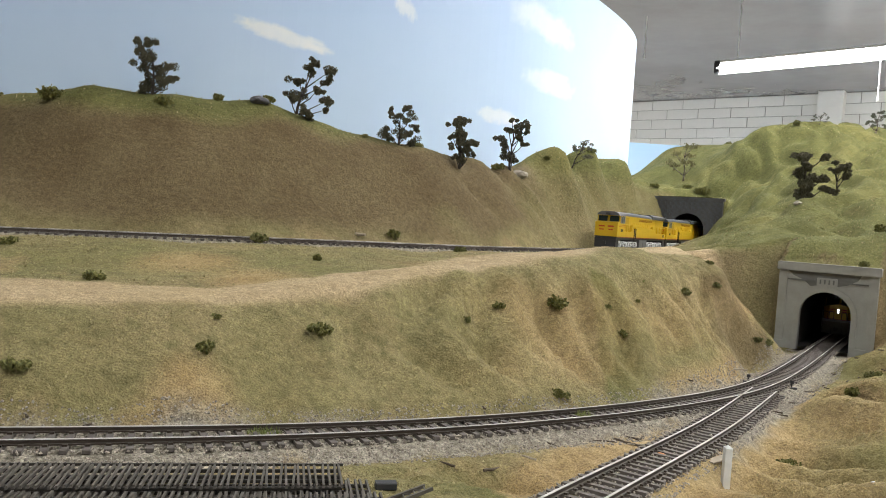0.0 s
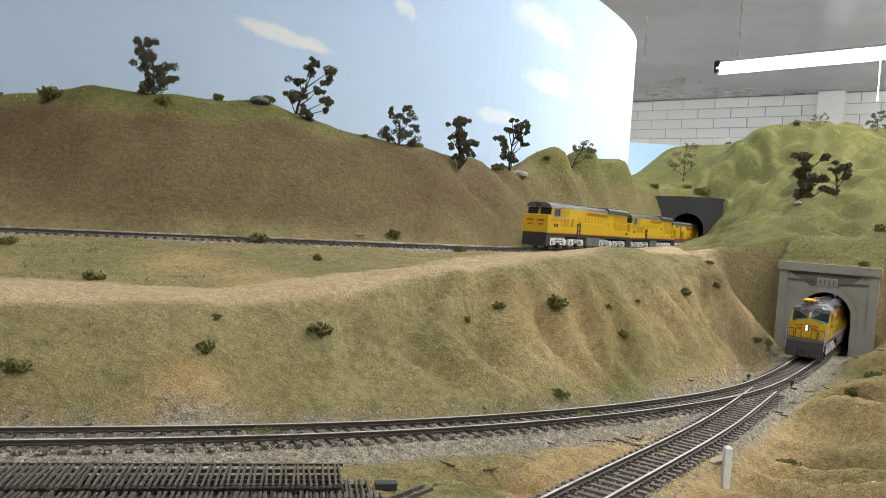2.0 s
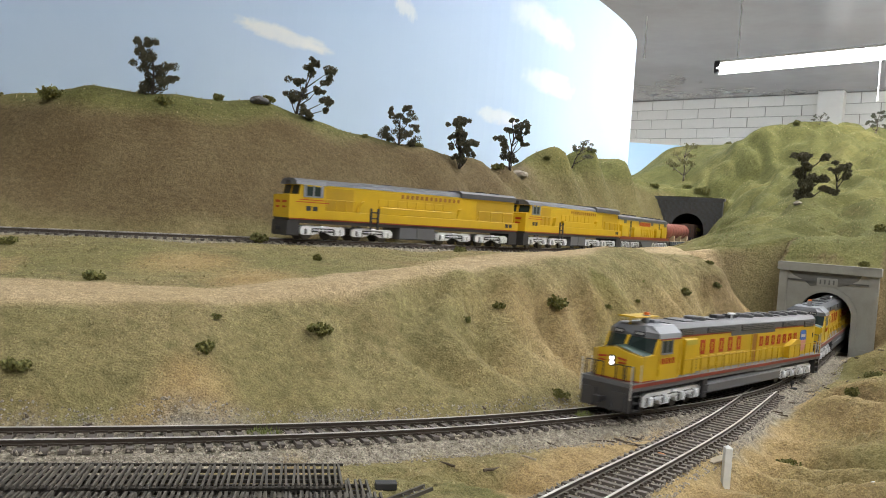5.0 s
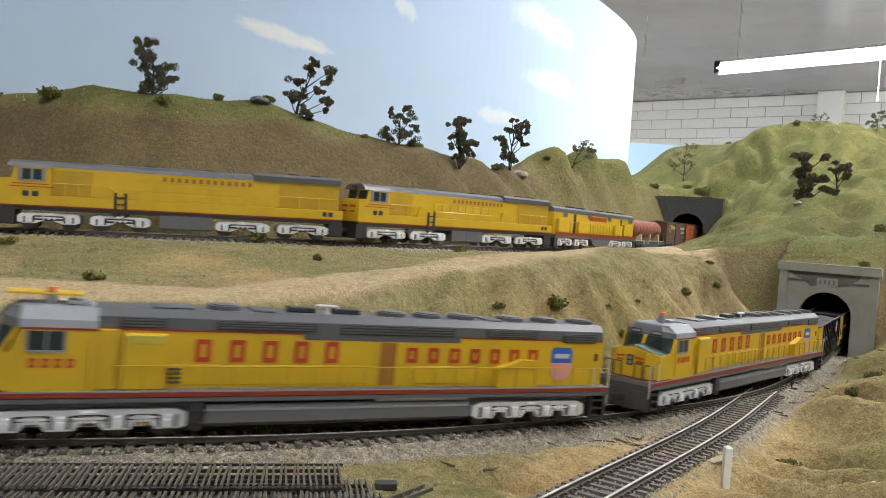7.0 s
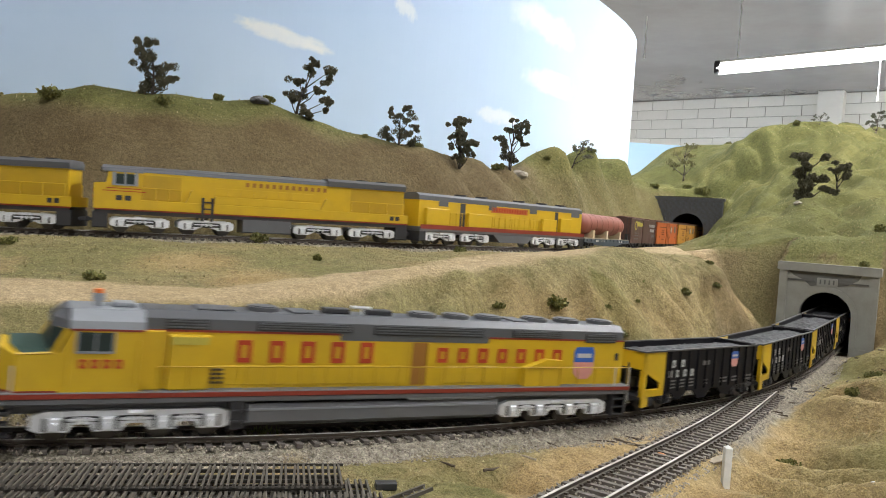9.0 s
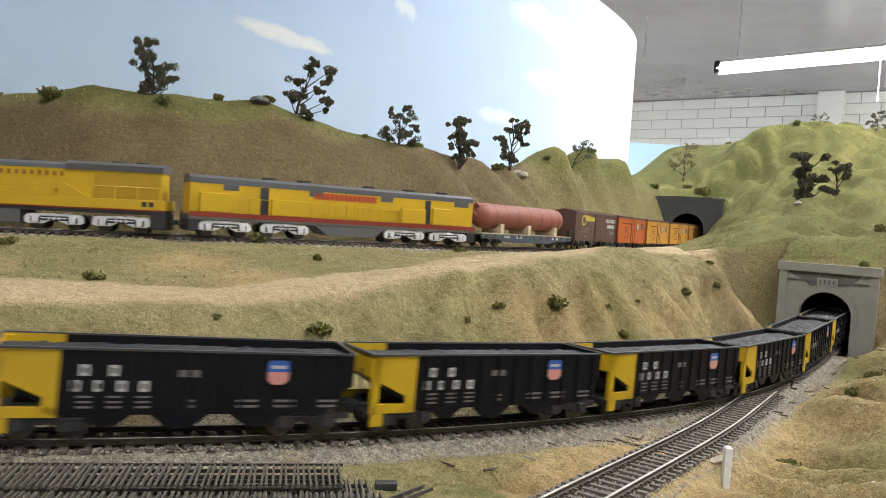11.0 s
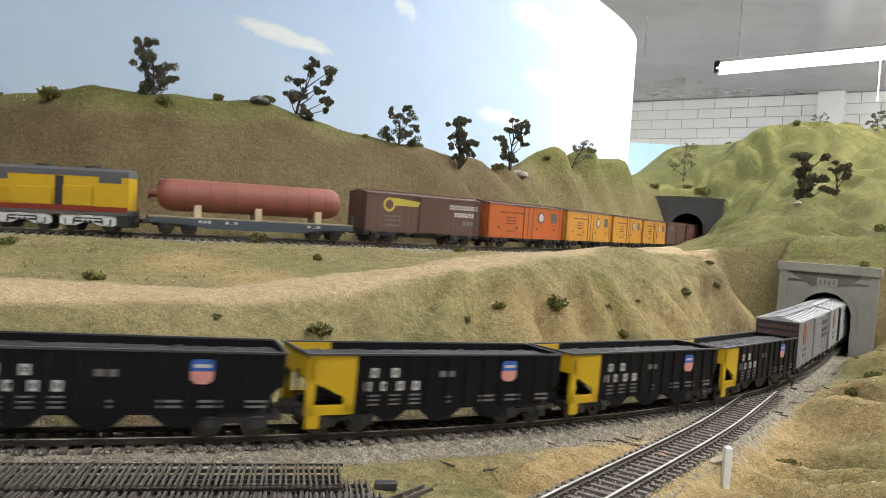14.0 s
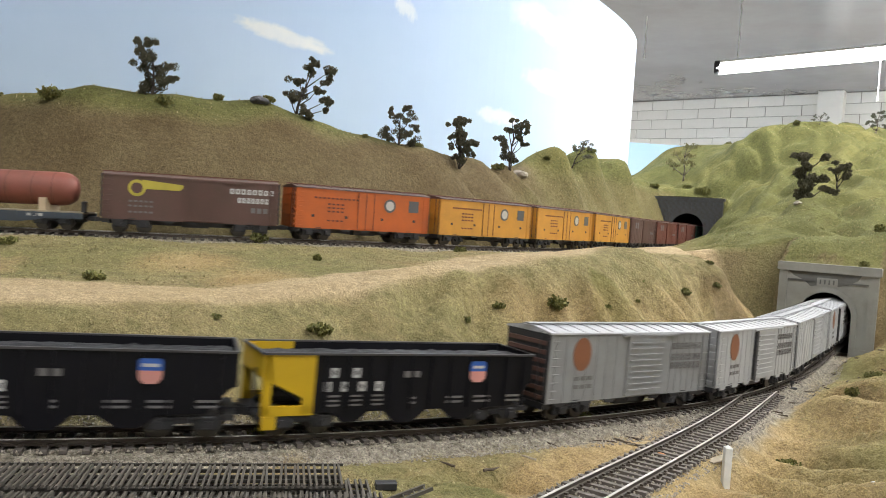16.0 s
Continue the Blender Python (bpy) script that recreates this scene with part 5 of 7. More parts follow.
def booster():
    """Cabless yellow booster on four trucks, grey roof and red stripe."""
    th = thing("booster_locomotive", "yellow and grey cabless model booster with red sill stripe", "locomotive", "upper train")
    part("frame", K().box(-13.0, 13.0, -1.4, 1.4, 1.2, 1.62, 0.04), M["tank_grey"], th)
    part("hood", K().box(-12.9, 12.9, -1.0, 1.0, 1.62, 4.02, 0.03), M["yellow"], th)
    part("roof", K().prism([(-1.02, 4.0), (1.02, 4.0), (1.0, 4.4), (0.6, 4.62), (-0.6, 4.62), (-1.0, 4.4)], -12.9, 12.95), M["grey"], th)
    for sgn in (1, -1):
        y = sgn * 1.0
        part("sill_stripe", K().box(-13.0, 13.0, *sorted((sgn * 1.4, sgn * 1.44)), 1.45, 1.82), M["red"], th, "red sill stripe")
        for a, b, h in ((12.2, 9.4, 3.3), (6.6, 3.4, 3.1), (-5.2, -7.6, 3.1), (-8.4, -10.4, 3.3)):
            part("side_box", K().box(*sorted((a, b)), *sorted((y, sgn * 1.38)), 1.82, h, 0.04), M["yellow"], th)
        for a, b in ((10.4, 9.2), (3.4, 2.2), (-3.2, -4.4), (-10.8, -12.4)):
            part("grey_drop", K().box(*sorted((a, b)), *sorted((y, y + sgn * 0.015)), 3.55, 4.05), M["grey"], th)
        part("name_board", K().box(-2.8, 3.0, *sorted((y, y + sgn * 0.015)), 3.35, 3.9), M["orange"], th)
        bars(th, "letter_bar", 2.8, -2.6, y + sgn * 0.016, 3.45, 3.8, 13, M["letter_red"], 0.5)
        railing(th, 9.2, 6.8, sgn * 1.38, 1.82, 3.0, 4, M["yellow"], 0.03)
        railing(th, 3.2, -5.0, sgn * 1.38, 1.82, 2.9, 9, M["yellow"], 0.03)
        for i in range(10):
            part("hood_door", K().box(2.9 - 0.8 * i - 0.32, 2.9 - 0.8 * i + 0.32, *sorted((y, y + sgn * 0.03)), 1.95, 3.1, 0.01), M["yellow"], th)
        # black strips paint the shade of gaps between the hood sections
        part("door_gap", K().box(6.8, 7.5, *sorted((y, y + sgn * 0.014)), 1.8, 3.95).box(-8.3, -7.7, *sorted((y, y + sgn * 0.014)), 1.8, 3.95), M["grille"], th)
    for x in (6.5, 3.5, -2.5, -6.5, -10.0):
        part("roof_fan", K().cyl((x, 0, 4.7), 0.6, 0.2, "z", 14), M["dark"], th)
    part("fuel_tank", K().prism([(-2.6, 0.45), (1.8, 0.45), (3.0, 1.3), (-3.8, 1.3)], -1.35, 1.35, "y"), M["tank_grey"], th)
    for e in (1, -1):
        part("pilot", K().box(*sorted((e * 12.2, e * 13.0)), -1.35, 1.35, 0.35, 1.4, 0.06), M["dark"], th)
        coupler(th, e * 12.85, e)
    for x in (10.2, 5.4, -5.6, -10.2):
        truck(th, x, (-1.3, 1.3), 2.0, M["chrome"], "two-axle truck with silver side frames")
    return th


def boxcar(body, group, label, style="", length=12.6, name="boxcar"):
    th = thing(name, label, "freight car", group)
    h = length / 2
    part("body", K().box(-h, h, -1.45, 1.45, 0.98, 4.22), body, th)
    part("roof", K().prism([(-1.52, 4.20), (1.52, 4.20), (1.50, 4.28), (0.4, 4.46), (-0.4, 4.46), (-1.50, 4.28)], -h - 0.05, h + 0.05), M["brown"] if body in (M["orange"], M["car_yellow"], M["brown"], M["oxide"]) else M["white_silver"], th)
    part("running_board", K().box(-h - 0.2, h + 0.2, -0.24, 0.24, 4.50, 4.56), M["oxide"] if body not in (M["silver"], M["white_silver"]) else body, th)
    for i in range(13):
        x = -h + 0.4 + (length - 0.8) * i / 12
        part("roof_rib", K().prism([(-1.5, 4.29), (1.5, 4.29), (0.4, 4.50), (-0.4, 4.50)], x - 0.05, x + 0.05), body if body in (M["silver"], M["white_silver"]) else M["brown"], th)
    for e in (1, -1):
        for i in range(7):
            z = 1.25 + 0.42 * i
            part("end_rib", K().prism([(-1.3, z - 0.1), (1.3, z - 0.1), (1.3, z + 0.1), (-1.3, z + 0.1)], *sorted((e * h, e * (h + 0.09)))), body if style != "dark_end" else M["brown"], th)
        part("end_ladder", K().rod((e * (h + 0.12), 0.9, 1.1), (e * (h + 0.12), 0.9, 4.3), 0.03).rod((e * (h + 0.12), 1.35, 1.1), (e * (h + 0.12), 1.35, 4.3), 0.03), M["dark"], th)
        coupler(th, e * (h - 0.1), e)
        if style == "dark_end":
            part("end_sheet", K().box(*sorted((e * h, e * (h + 0.03))), -1.43, 1.43, 1.0, 4.2), M["dark"], th, "dark end sheet")
        part("end_sill", K().box(*sorted((e * (h - 0.5), e * (h + 0.02))), -1.3, 1.3, 0.7, 0.98), M["dark"], th)
    for sgn in (1, -1):
        y = sgn * 1.45
        part("side_ladder", K().rod((-h + 0.15, y + sgn * 0.06, 1.0), (-h + 0.15, y + sgn * 0.06, 4.1), 0.03).rod((-h + 0.6, y + sgn * 0.06, 1.0), (-h + 0.6, y + sgn * 0.06, 4.1), 0.03), body, th)
        rungs = K()
        for i in range(8):
            for x in (-h + 0.15, h - 0.6):
                rungs.rod((x, y + sgn * 0.06, 1.2 + 0.38 * i), (x + 0.45, y + sgn * 0.06, 1.2 + 0.38 * i), 0.025)
        part("ladder_rungs", rungs, body, th)
        for i in range(7):
            x = -h + 1.0 + (length - 2) * i / 6
            under = K().prism([(x - 0.45, 0.98), (x + 0.45, 0.98), (x + 0.3, 0.80), (x - 0.3, 0.80)], *sorted((sgn * 1.32, sgn * 1.44)), "y")
            part("sill_bracket", under, body if style == "silver" else M["dark"], th)
        if style == "reefer":
            part("side_door", K().box(-0.75, 0.75, *sorted((y, y + sgn * 0.05)), 1.1, 4.05, 0.01), body, th)
            for dx in (-0.75, 0.75, 0.0):
                part("door_bar", K().rod((dx, y + sgn * 0.06, 1.05), (dx, y + sgn * 0.06, 4.1), 0.03), M["brown"], th)
            ring = K().cyl((-2.3, y, 3.2), 0.58, 0.05, "y", 20)
            part("emblem", ring, M["grey"], th, "plain round grey emblem")
            part("emblem_disc", K().cyl((-2.3, y + sgn * 0.03, 3.2), 0.40, 0.03, "y", 18), M["white"], th)
            part("emblem", K().box(-5.2, -4.2, *sorted((y, y + sgn * 0.03)), 2.75, 3.75, 0.0), M["grey"], th, "plain grey shield emblem")
            bars(th, "letter_bar", 4.8, -0.5 if body is M["orange"] else 0.9, y + sgn * 0.005, 3.42, 3.56, 14, M["oxide"], 0.7)
            for zz in (2.95, 2.65, 2.35, 1.6):
                bars(th, "letter_bar", 3.6, 2.0, y + sgn * 0.005, zz, zz + 0.13, 4, M["oxide"], 0.7)
            for x in (4.8, 1.8, -1.6, -4.8):
                part("hinge", K().box(x - 0.12, x + 0.12, *sorted((y, y + sgn * 0.03)), 1.9, 2.1), M["dark"], th)
        elif style in ("plain", "winged", "silver", "dark_end", "torn"):
            part("side_door", K().box(-2.2, 0.75, *sorted((y, y + sgn * 0.10)), 1.05, 4.1, 0.02), body, th)
            for i in range(9):
                part("door_rib", K().box(-2.05, 0.6, *sorted((y + sgn * 0.10, y + sgn * 0.15)), 1.3 + 0.3 * i, 1.38 + 0.3 * i), body, th)
            part("door_track", K().box(-3.4, 1.2, *sorted((y, y + sgn * 0.14)), 4.08, 4.18), body, th)
            for i in range(7):
                for x in (1.6 + 0.72 * i, -2.9 - 0.55 * i):
                    part("side_seam", K().box(x - 0.02, x + 0.02, *sorted((y, y + sgn * 0.015)), 1.02, 4.15), body, th)
        if style == "winged":
            part("emblem", K().cyl((4.0, y, 3.35), 0.62, 0.04, "y", 20), M["gold"], th, "plain yellow round emblem")
            part("emblem_disc", K().cyl((4.0, y + sgn * 0.03, 3.35), 0.40, 0.03, "y", 18), M["brown"], th)
            part("emblem_wing", K().prism([(3.7, 3.98), (0.55, 3.72), (0.8, 3.5), (1.0, 3.3), (3.4, 3.3)], *sorted((y, y + sgn * 0.03)), "y"), M["gold"], th, "plain yellow wing shape")
            bars(th, "letter_bar", -2.6, -6.0, y + sgn * 0.01, 3.32, 3.72, 8, M["white"], 0.72, stroke=0.10)
            bars(th, "letter_bar", -3.2, -5.6, y + sgn * 0.01, 2.65, 3.05, 7, M["white"], 0.74, stroke=0.10)
            for z in (2.5, 2.15, 1.7):
                bars(th, "letter_bar", 4.6, 2.8, y + sgn * 0.01, z - 0.2, z - 0.06, 5, M["faint"], 0.7)
            bars(th, "letter_bar", -4.2, -5.6, y + sgn * 0.01, 1.9, 2.3, 3, M["faint"], 0.7)
        elif style in ("silver", "dark_end"):
            part("emblem", K().prism([(4.1 + 0.62 * math.cos(i * math.pi / 10), 3.25 + 0.80 * math.sin(i * math.pi / 10)) for i in range(20)], *sorted((y, y + sgn * 0.03)), "y"), M["emblem_orange"], th, "plain faded orange oval emblem")
            for z in (3.35, 2.75, 2.3):
                bars(th, "letter_bar", -2.9, -5.6, y + sgn * 0.018, z, z + 0.36, 7, M["faint"], 0.70, stroke=0.08)
            for z in (2.0, 1.6):
                bars(th, "letter_bar", 4.6, 3.2, y + sgn * 0.018, z, z + 0.2, 3, M["faint"], 0.7)
            if style == "silver":
                # dark strip paints the shaded opening beside the door
                part("door_gap", K().box(0.78, 1.1, *sorted((y, y + sgn * 0.16)), 1.05, 4.1), M["dark"], th)
        elif style == "plain":
            bars(th, "letter_bar", 4.6, 2.6, y + sgn * 0.018, 3.0, 3.8, 2, M["faint"], 0.7)
            bars(th, "letter_bar", -3.2, -5.0, y + sgn * 0.018, 2.3, 2.6, 4, M["faint"], 0.7)
        elif style == "torn":
            for x in (4.6, 3.6, 2.8):
                part("slant_bar", K().prism([(x, 1.4), (x - 0.45, 1.4), (x - 1.0, 3.9), (x - 0.5, 3.9)], *sorted((y + sgn * 0.01, y + sgn * 0.03)), "y"), M["white"], th)
    part("underframe", K().box(-h + 0.3, h - 0.3, -0.35, 0.35, 0.62, 0.98).box(-1.2, 0.8, -1.0, 1.0, 0.55, 0.95), M["dark"], th)
    for x in (h - 2.0, -h + 2.0):
        truck(th, x, (-0.85, 0.85), 1.25, M["dark"], "dark two-axle freight truck")
    return th


def flatcar():
    th = thing("flatcar", "blue-grey flatcar with worn wooden deck", "freight car", "upper train")
    part("deck", K().box(-7.9, 7.9, -1.45, 1.45, 1.20, 1.36, 0.02), M["deck"], th)
    for sgn in (1, -1):
        part("side_sill", K().prism([(-7.9, 1.26), (7.9, 1.26), (7.9, 0.86), (5.2, 0.80), (3.6, 0.52), (-3.6, 0.52), (-5.2, 0.80), (-7.9, 0.86)], *sorted((sgn * 1.30, sgn * 1.49)), "y"), M["flat_blue"], th)
        for i in range(12):
            part("stake_pocket", K().box(-7.3 + 1.3 * i, -7.05 + 1.3 * i, *sorted((sgn * 1.49, sgn * 1.56)), 0.98, 1.28), M["flat_blue"], th)
        for a, b in ((4.4, 3.4), (2.4, 1.4), (-4.0, -5.2)):
            bars(th, "letter_bar", a, b, sgn * 1.49, 0.95, 1.15, 3, M["white"], 0.7)
    part("underframe", K().box(-7.6, 7.6, -0.4, 0.4, 0.6, 1.2), M["dark"], th)
    part("brake_stand", K().box(-8.0, -7.75, 0.9, 1.3, 1.3, 2.1).rod((-7.9, 0.6, 2.1), (-7.9, 1.4, 2.1), 0.05), M["dark"], th)
    for x in (5.75, -5.75):
        truck(th, x, (-0.85, 0.85), 1.3, M["dark"], "dark two-axle freight truck")
    for e in (1, -1):
        coupler(th, e * 7.6, e)
    # cylinder load in its cradle travels with the car
    load = K()
    prof = [(7.35, 0.0), (7.3, 0.45), (7.05, 0.9), (6.6, 1.17), (6.2, 1.24), (-6.0, 1.24), (-6.4, 1.17), (-6.85, 0.9), (-7.05, 0.45), (-7.1, 0.0)]
    n = 28
    vs = [(x, r * math.cos(2 * math.pi * i / n), 3.0 + r * math.sin(2 * math.pi * i / n)) for x, r in prof for i in range(n)]
    load.put(vs, [(j * n + i, j * n + (i + 1) % n, (j + 1) * n + (i + 1) % n, (j + 1) * n + i) for j in range(len(prof) - 1) for i in range(n)])
    body = part("cylinder_load", load, M["tank"], th, "long dull red steel cylinder load", True)
    for x in (5.3, 3.5, 1.6, -0.4, -2.4, -4.2, -5.6):
        part("weld_band", K().cyl((x, 0, 3.0), 1.255, 0.06, "x", 28), M["oxide"], body)
    part("nozzle", K().cyl((7.6, 0, 3.0), 0.28, 0.7, "x", 14).cyl((7.85, 0, 3.0), 0.45, 0.14, "x", 14).cyl((7.0, 0, 3.9), 0.3, 0.5, "x", 12), M["oxide"], body, "short flanged nozzle")
    for x in (4.4, -0.2, -5.0):
        part("cradle_block", K().prism([(-1.25, 1.36), (1.25, 1.36), (1.25, 2.3), (0.9, 2.3), (0.5, 1.85), (-0.5, 1.85), (-0.9, 2.3), (-1.25, 2.3)], x - 0.25, x + 0.25), M["block"], th, "pale wooden cradle block")
    return th


def hopper():
    th = thing("coal_hopper", "black model coal hopper with yellow end, loaded with coal", "freight car", "lower train")
    h = 6.2
    for sgn in (1, -1):
        y = sgn * 1.46
        prof = [(4.05, 3.26), (-h, 3.26), (-h, 2.2), (-h + 1.0, 1.05), (-3.6, 1.0), (-3.0, 0.55), (-2.2, 0.55), (-1.6, 1.0), (-0.9, 1.0), (-0.3, 0.5), (0.5, 0.5), (1.1, 1.0), (1.7, 1.0), (2.2, 0.6), (2.8, 0.6), (3.3, 1.0), (4.05, 1.0)]
        part("side_sheet", K().prism(prof, *sorted((y, y - sgn * 0.09)), "y"), M["hopper"], th)
        part("end_side", K().prism([(4.05, 3.26), (6.1, 3.26), (6.1, 2.3), (6.0, 2.3), (4.5, 1.6), (4.5, 1.0), (4.05, 1.0)], *sorted((y, y - sgn * 0.09)), "y"), M["yellow"], th, "yellow end panel")
        part("end_post", K().box(5.72, 6.05, *sorted((y, y - sgn * 0.2)), 0.95, 3.2).box(4.05, 6.05, *sorted((y, y - sgn * 0.2)), 0.92, 1.28), M["yellow"], th, "yellow end post")
        part("end_step", K().box(5.45, 6.0, *sorted((y, y - sgn * 0.1)), 0.40, 0.92, 0.02), M["yellow"], th)
        part("rim", K().box(-h - 0.03, 6.13, *sorted((y - sgn * 0.06, y + sgn * 0.07)), 3.24, 3.32), M["rim"], th, "worn grey top rim")
        for i in range(11):
            x = -5.7 + 0.93 * i
            part("side_post", K().box(x - 0.06, x + 0.06, *sorted((y, y + sgn * 0.08)), 1.05, 3.24), M["hopper"], th)
        bars(th, "letter_bar", 3.75, 1.9, y + sgn * 0.02, 2.36, 2.74, 2, M["white"], 0.34, stroke=0.10)
        bars(th, "number_bar", 3.9, 1.0, y + sgn * 0.02, 1.82, 2.2, 4, M["white"], 0.42, stroke=0.10)
        for z in (1.6, 1.42, 1.24):
            bars(th, "letter_bar", 3.7, 0.9, y + sgn * 0.02, z, z + 0.07, 3, M["faint"], 0.5)
        bars(th, "letter_bar", 0.3, -0.5, y + sgn * 0.02, 2.35, 2.6, 1, M["faint"], 0.9)
        for x, w in ((-0.2, 0.3), (-2.2, 0.8), (-3.6, 0.8), (-5.2, 0.8)):
            for z in (1.25, 1.45):
                bars(th, "letter_bar", x + w / 2, x - w / 2, y + sgn * 0.02, z, z + 0.09, 1, M["faint"], 1.0)
        shield(th, -3.25, y + sgn * 0.08, 2.55, 0.40, 0.85)
    part("end_sheet", K().put([(6.1, -1.4, 3.26), (6.1, 1.4, 3.26), (6.1, 1.4, 2.35), (6.1, -1.4, 2.35), (6.03, -1.4, 3.26), (6.03, 1.4, 3.26), (6.03, 1.4, 2.35), (6.03, -1.4, 2.35)],
                             [(0, 1, 2, 3), (7, 6, 5, 4), (0, 4, 5, 1), (3, 2, 6, 7), (0, 3, 7, 4), (1, 5, 6, 2)]), M["yellow"], th, "yellow end sheet")
    part("slope_sheet", K().put([(6.05, -1.38, 2.35), (6.05, 1.38, 2.35), (3.6, 1.38, 0.95), (3.6, -1.38, 0.95), (6.05, -1.38, 2.28), (6.05, 1.38, 2.28), (3.6, 1.38, 0.88), (3.6, -1.38, 0.88)],
                               [(0, 1, 2, 3), (7, 6, 5, 4), (0, 4, 5, 1), (3, 2, 6, 7), (0, 3, 7, 4), (1, 5, 6, 2)]), M["hopper"], th)
    part("end_sheet", K().box(-h - 0.02, -h + 0.06, -1.4, 1.4, 2.0, 3.3), M["hopper"], th)
    part("slope_sheet", K().put([(-h, -1.38, 2.1), (-h, 1.38, 2.1), (-3.6, 1.38, 0.95), (-3.6, -1.38, 0.95), (-h, -1.38, 2.02), (-h, 1.38, 2.02), (-3.6, 1.38, 0.88), (-3.6, -1.38, 0.88)],
                               [(0, 1, 2, 3), (7, 6, 5, 4), (0, 4, 5, 1), (3, 2, 6, 7), (0, 3, 7, 4), (1, 5, 6, 2)]), M["hopper"], th)
    for x in (6.1, -h):
        part("rim", K().box(x - 0.06, x + 0.06, -1.38, 1.38, 3.24, 3.32), M["rim"], th)
    coal = K()
    nx, ny = 40, 12
    vs = []
    for i in range(nx + 1):
        for j in range(ny + 1):
            x, y = -h + 0.08 + (2 * h - 0.3) * i / nx, -1.36 + 2.72 * j / ny
            z = 2.98 + 0.16 * math.cos(y * 1.3) * (0.55 + 0.45 * math.sin(x * 1.1 + 1.0)) + 0.10 * noise.noise(Vector((x * 3, y * 3, 2.2)))
            vs.append((x, y, z))
    coal.put(vs, [(i * (ny + 1) + j, (i + 1) * (ny + 1) + j, (i + 1) * (ny + 1) + j + 1, i * (ny + 1) + j + 1) for i in range(nx) for j in range(ny)])
    part("coal_load", coal, M["coal"], th, "heaped black coal load")
    part("centre_sill", K().box(-h - 0.2, h + 0.2, -0.3, 0.3, 0.7, 1.0).box(5.6, 6.2, -1.3, 1.3, 0.75, 0.95).box(-h, -h + 0.5, -1.3, 1.3, 0.75, 0.95), M["dark"], th)
    part("brake_gear", K().cyl((5.0, 0.4, 1.5), 0.3, 0.8, "x", 10).rod((6.15, 0.6, 0.9), (6.15, 0.6, 2.6), 0.05), M["dark"], th)
    for e in (1, -1):
        coupler(th, e * (h - 0.35), e)
    for x in (4.35, -4.45):
        truck(th, x, (-0.85, 0.85), 1.25, M["dark"], "dark two-axle freight truck")
    return th


IDENT = Matrix.Identity(4)
units_up = [double_diesel()]
units_up += [copy_thing(units_up[0], IDENT), booster(), flatcar()]
units_up += [boxcar(M["brown"], "upper train", "brown model boxcar with yellow winged emblem and white lettering", "winged"),
             boxcar(M["orange"], "upper train", "bright orange model refrigerator car with brown roof", "reefer", name="refrigerator_car")]
ref = boxcar(M["car_yellow"], "upper train", "mustard yellow model refrigerator car with brown roof", "reefer", name="refrigerator_car")
units_up += [ref, copy_thing(ref, IDENT), copy_thing(ref, IDENT)]
brown = boxcar(M["brown"], "upper train", "faded brown model boxcar", "plain")
ox = boxcar(M["oxide"], "upper train", "oxide red model boxcar", "plain")
units_up += [brown, ox, copy_thing(ox, IDENT), boxcar(M["green"], "upper train", "dark green model boxcar", "plain")]
LEN_UP = [0.2923, 0.2923, 0.309, 0.190] + [0.157] * 9
dd = twin_diesel(True)
second = copy_thing(dd, IDENT)
for child in list(second.children):
    if child.name.startswith("roof_sunshade"):
        bpy.data.objects.remove(child)
    elif child.name.startswith("headlamp"):
        child.data = child.data.copy()
        child.data.materials[0] = M["light_grey"]
units_low = [dd, second]
hop = hopper()
units_low += [hop] + [copy_thing(hop, IDENT) for _ in range(6)]
gray = boxcar(M["silver"], "lower train", "light grey model boxcar with orange oval emblem", "dark_end")
sil = boxcar(M["white_silver"], "lower train", "silver model boxcar with door ajar", "silver")
torn = boxcar(M["white_silver"], "lower train", "silver model boxcar with slanted white stripes", "torn")
units_low += [gray, sil, torn, copy_thing(sil, IDENT)]
LEN_LOW = [0.3448, 0.3448] + [0.148] * 7 + [0.157] * 4


# ---- plants and small things ----
def leaf_cloud(k, c, r, count, size, squash=0.8):
    for _ in range(count):
        v = Vector((random.gauss(0, 1), random.gauss(0, 1), random.gauss(0, 1))).normalized()
        p = Vector(c) + Vector((v.x * r, v.y * r, v.z * r * squash)) * random.uniform(0.45, 1.0)
        q = Euler((random.uniform(0, 6), random.uniform(0, 6), random.uniform(0, 6))).to_matrix()
        s = size * random.uniform(0.6, 1.3)
        k.put([tuple(p + q @ Vector(o)) for o in ((-s, -s * 0.6, 0), (s, -s * 0.5, 0), (s * 0.7, s * 0.6, s * 0.25), (-s * 0.6, s * 0.5, -s * 0.2))], [(0, 1, 2, 3)])


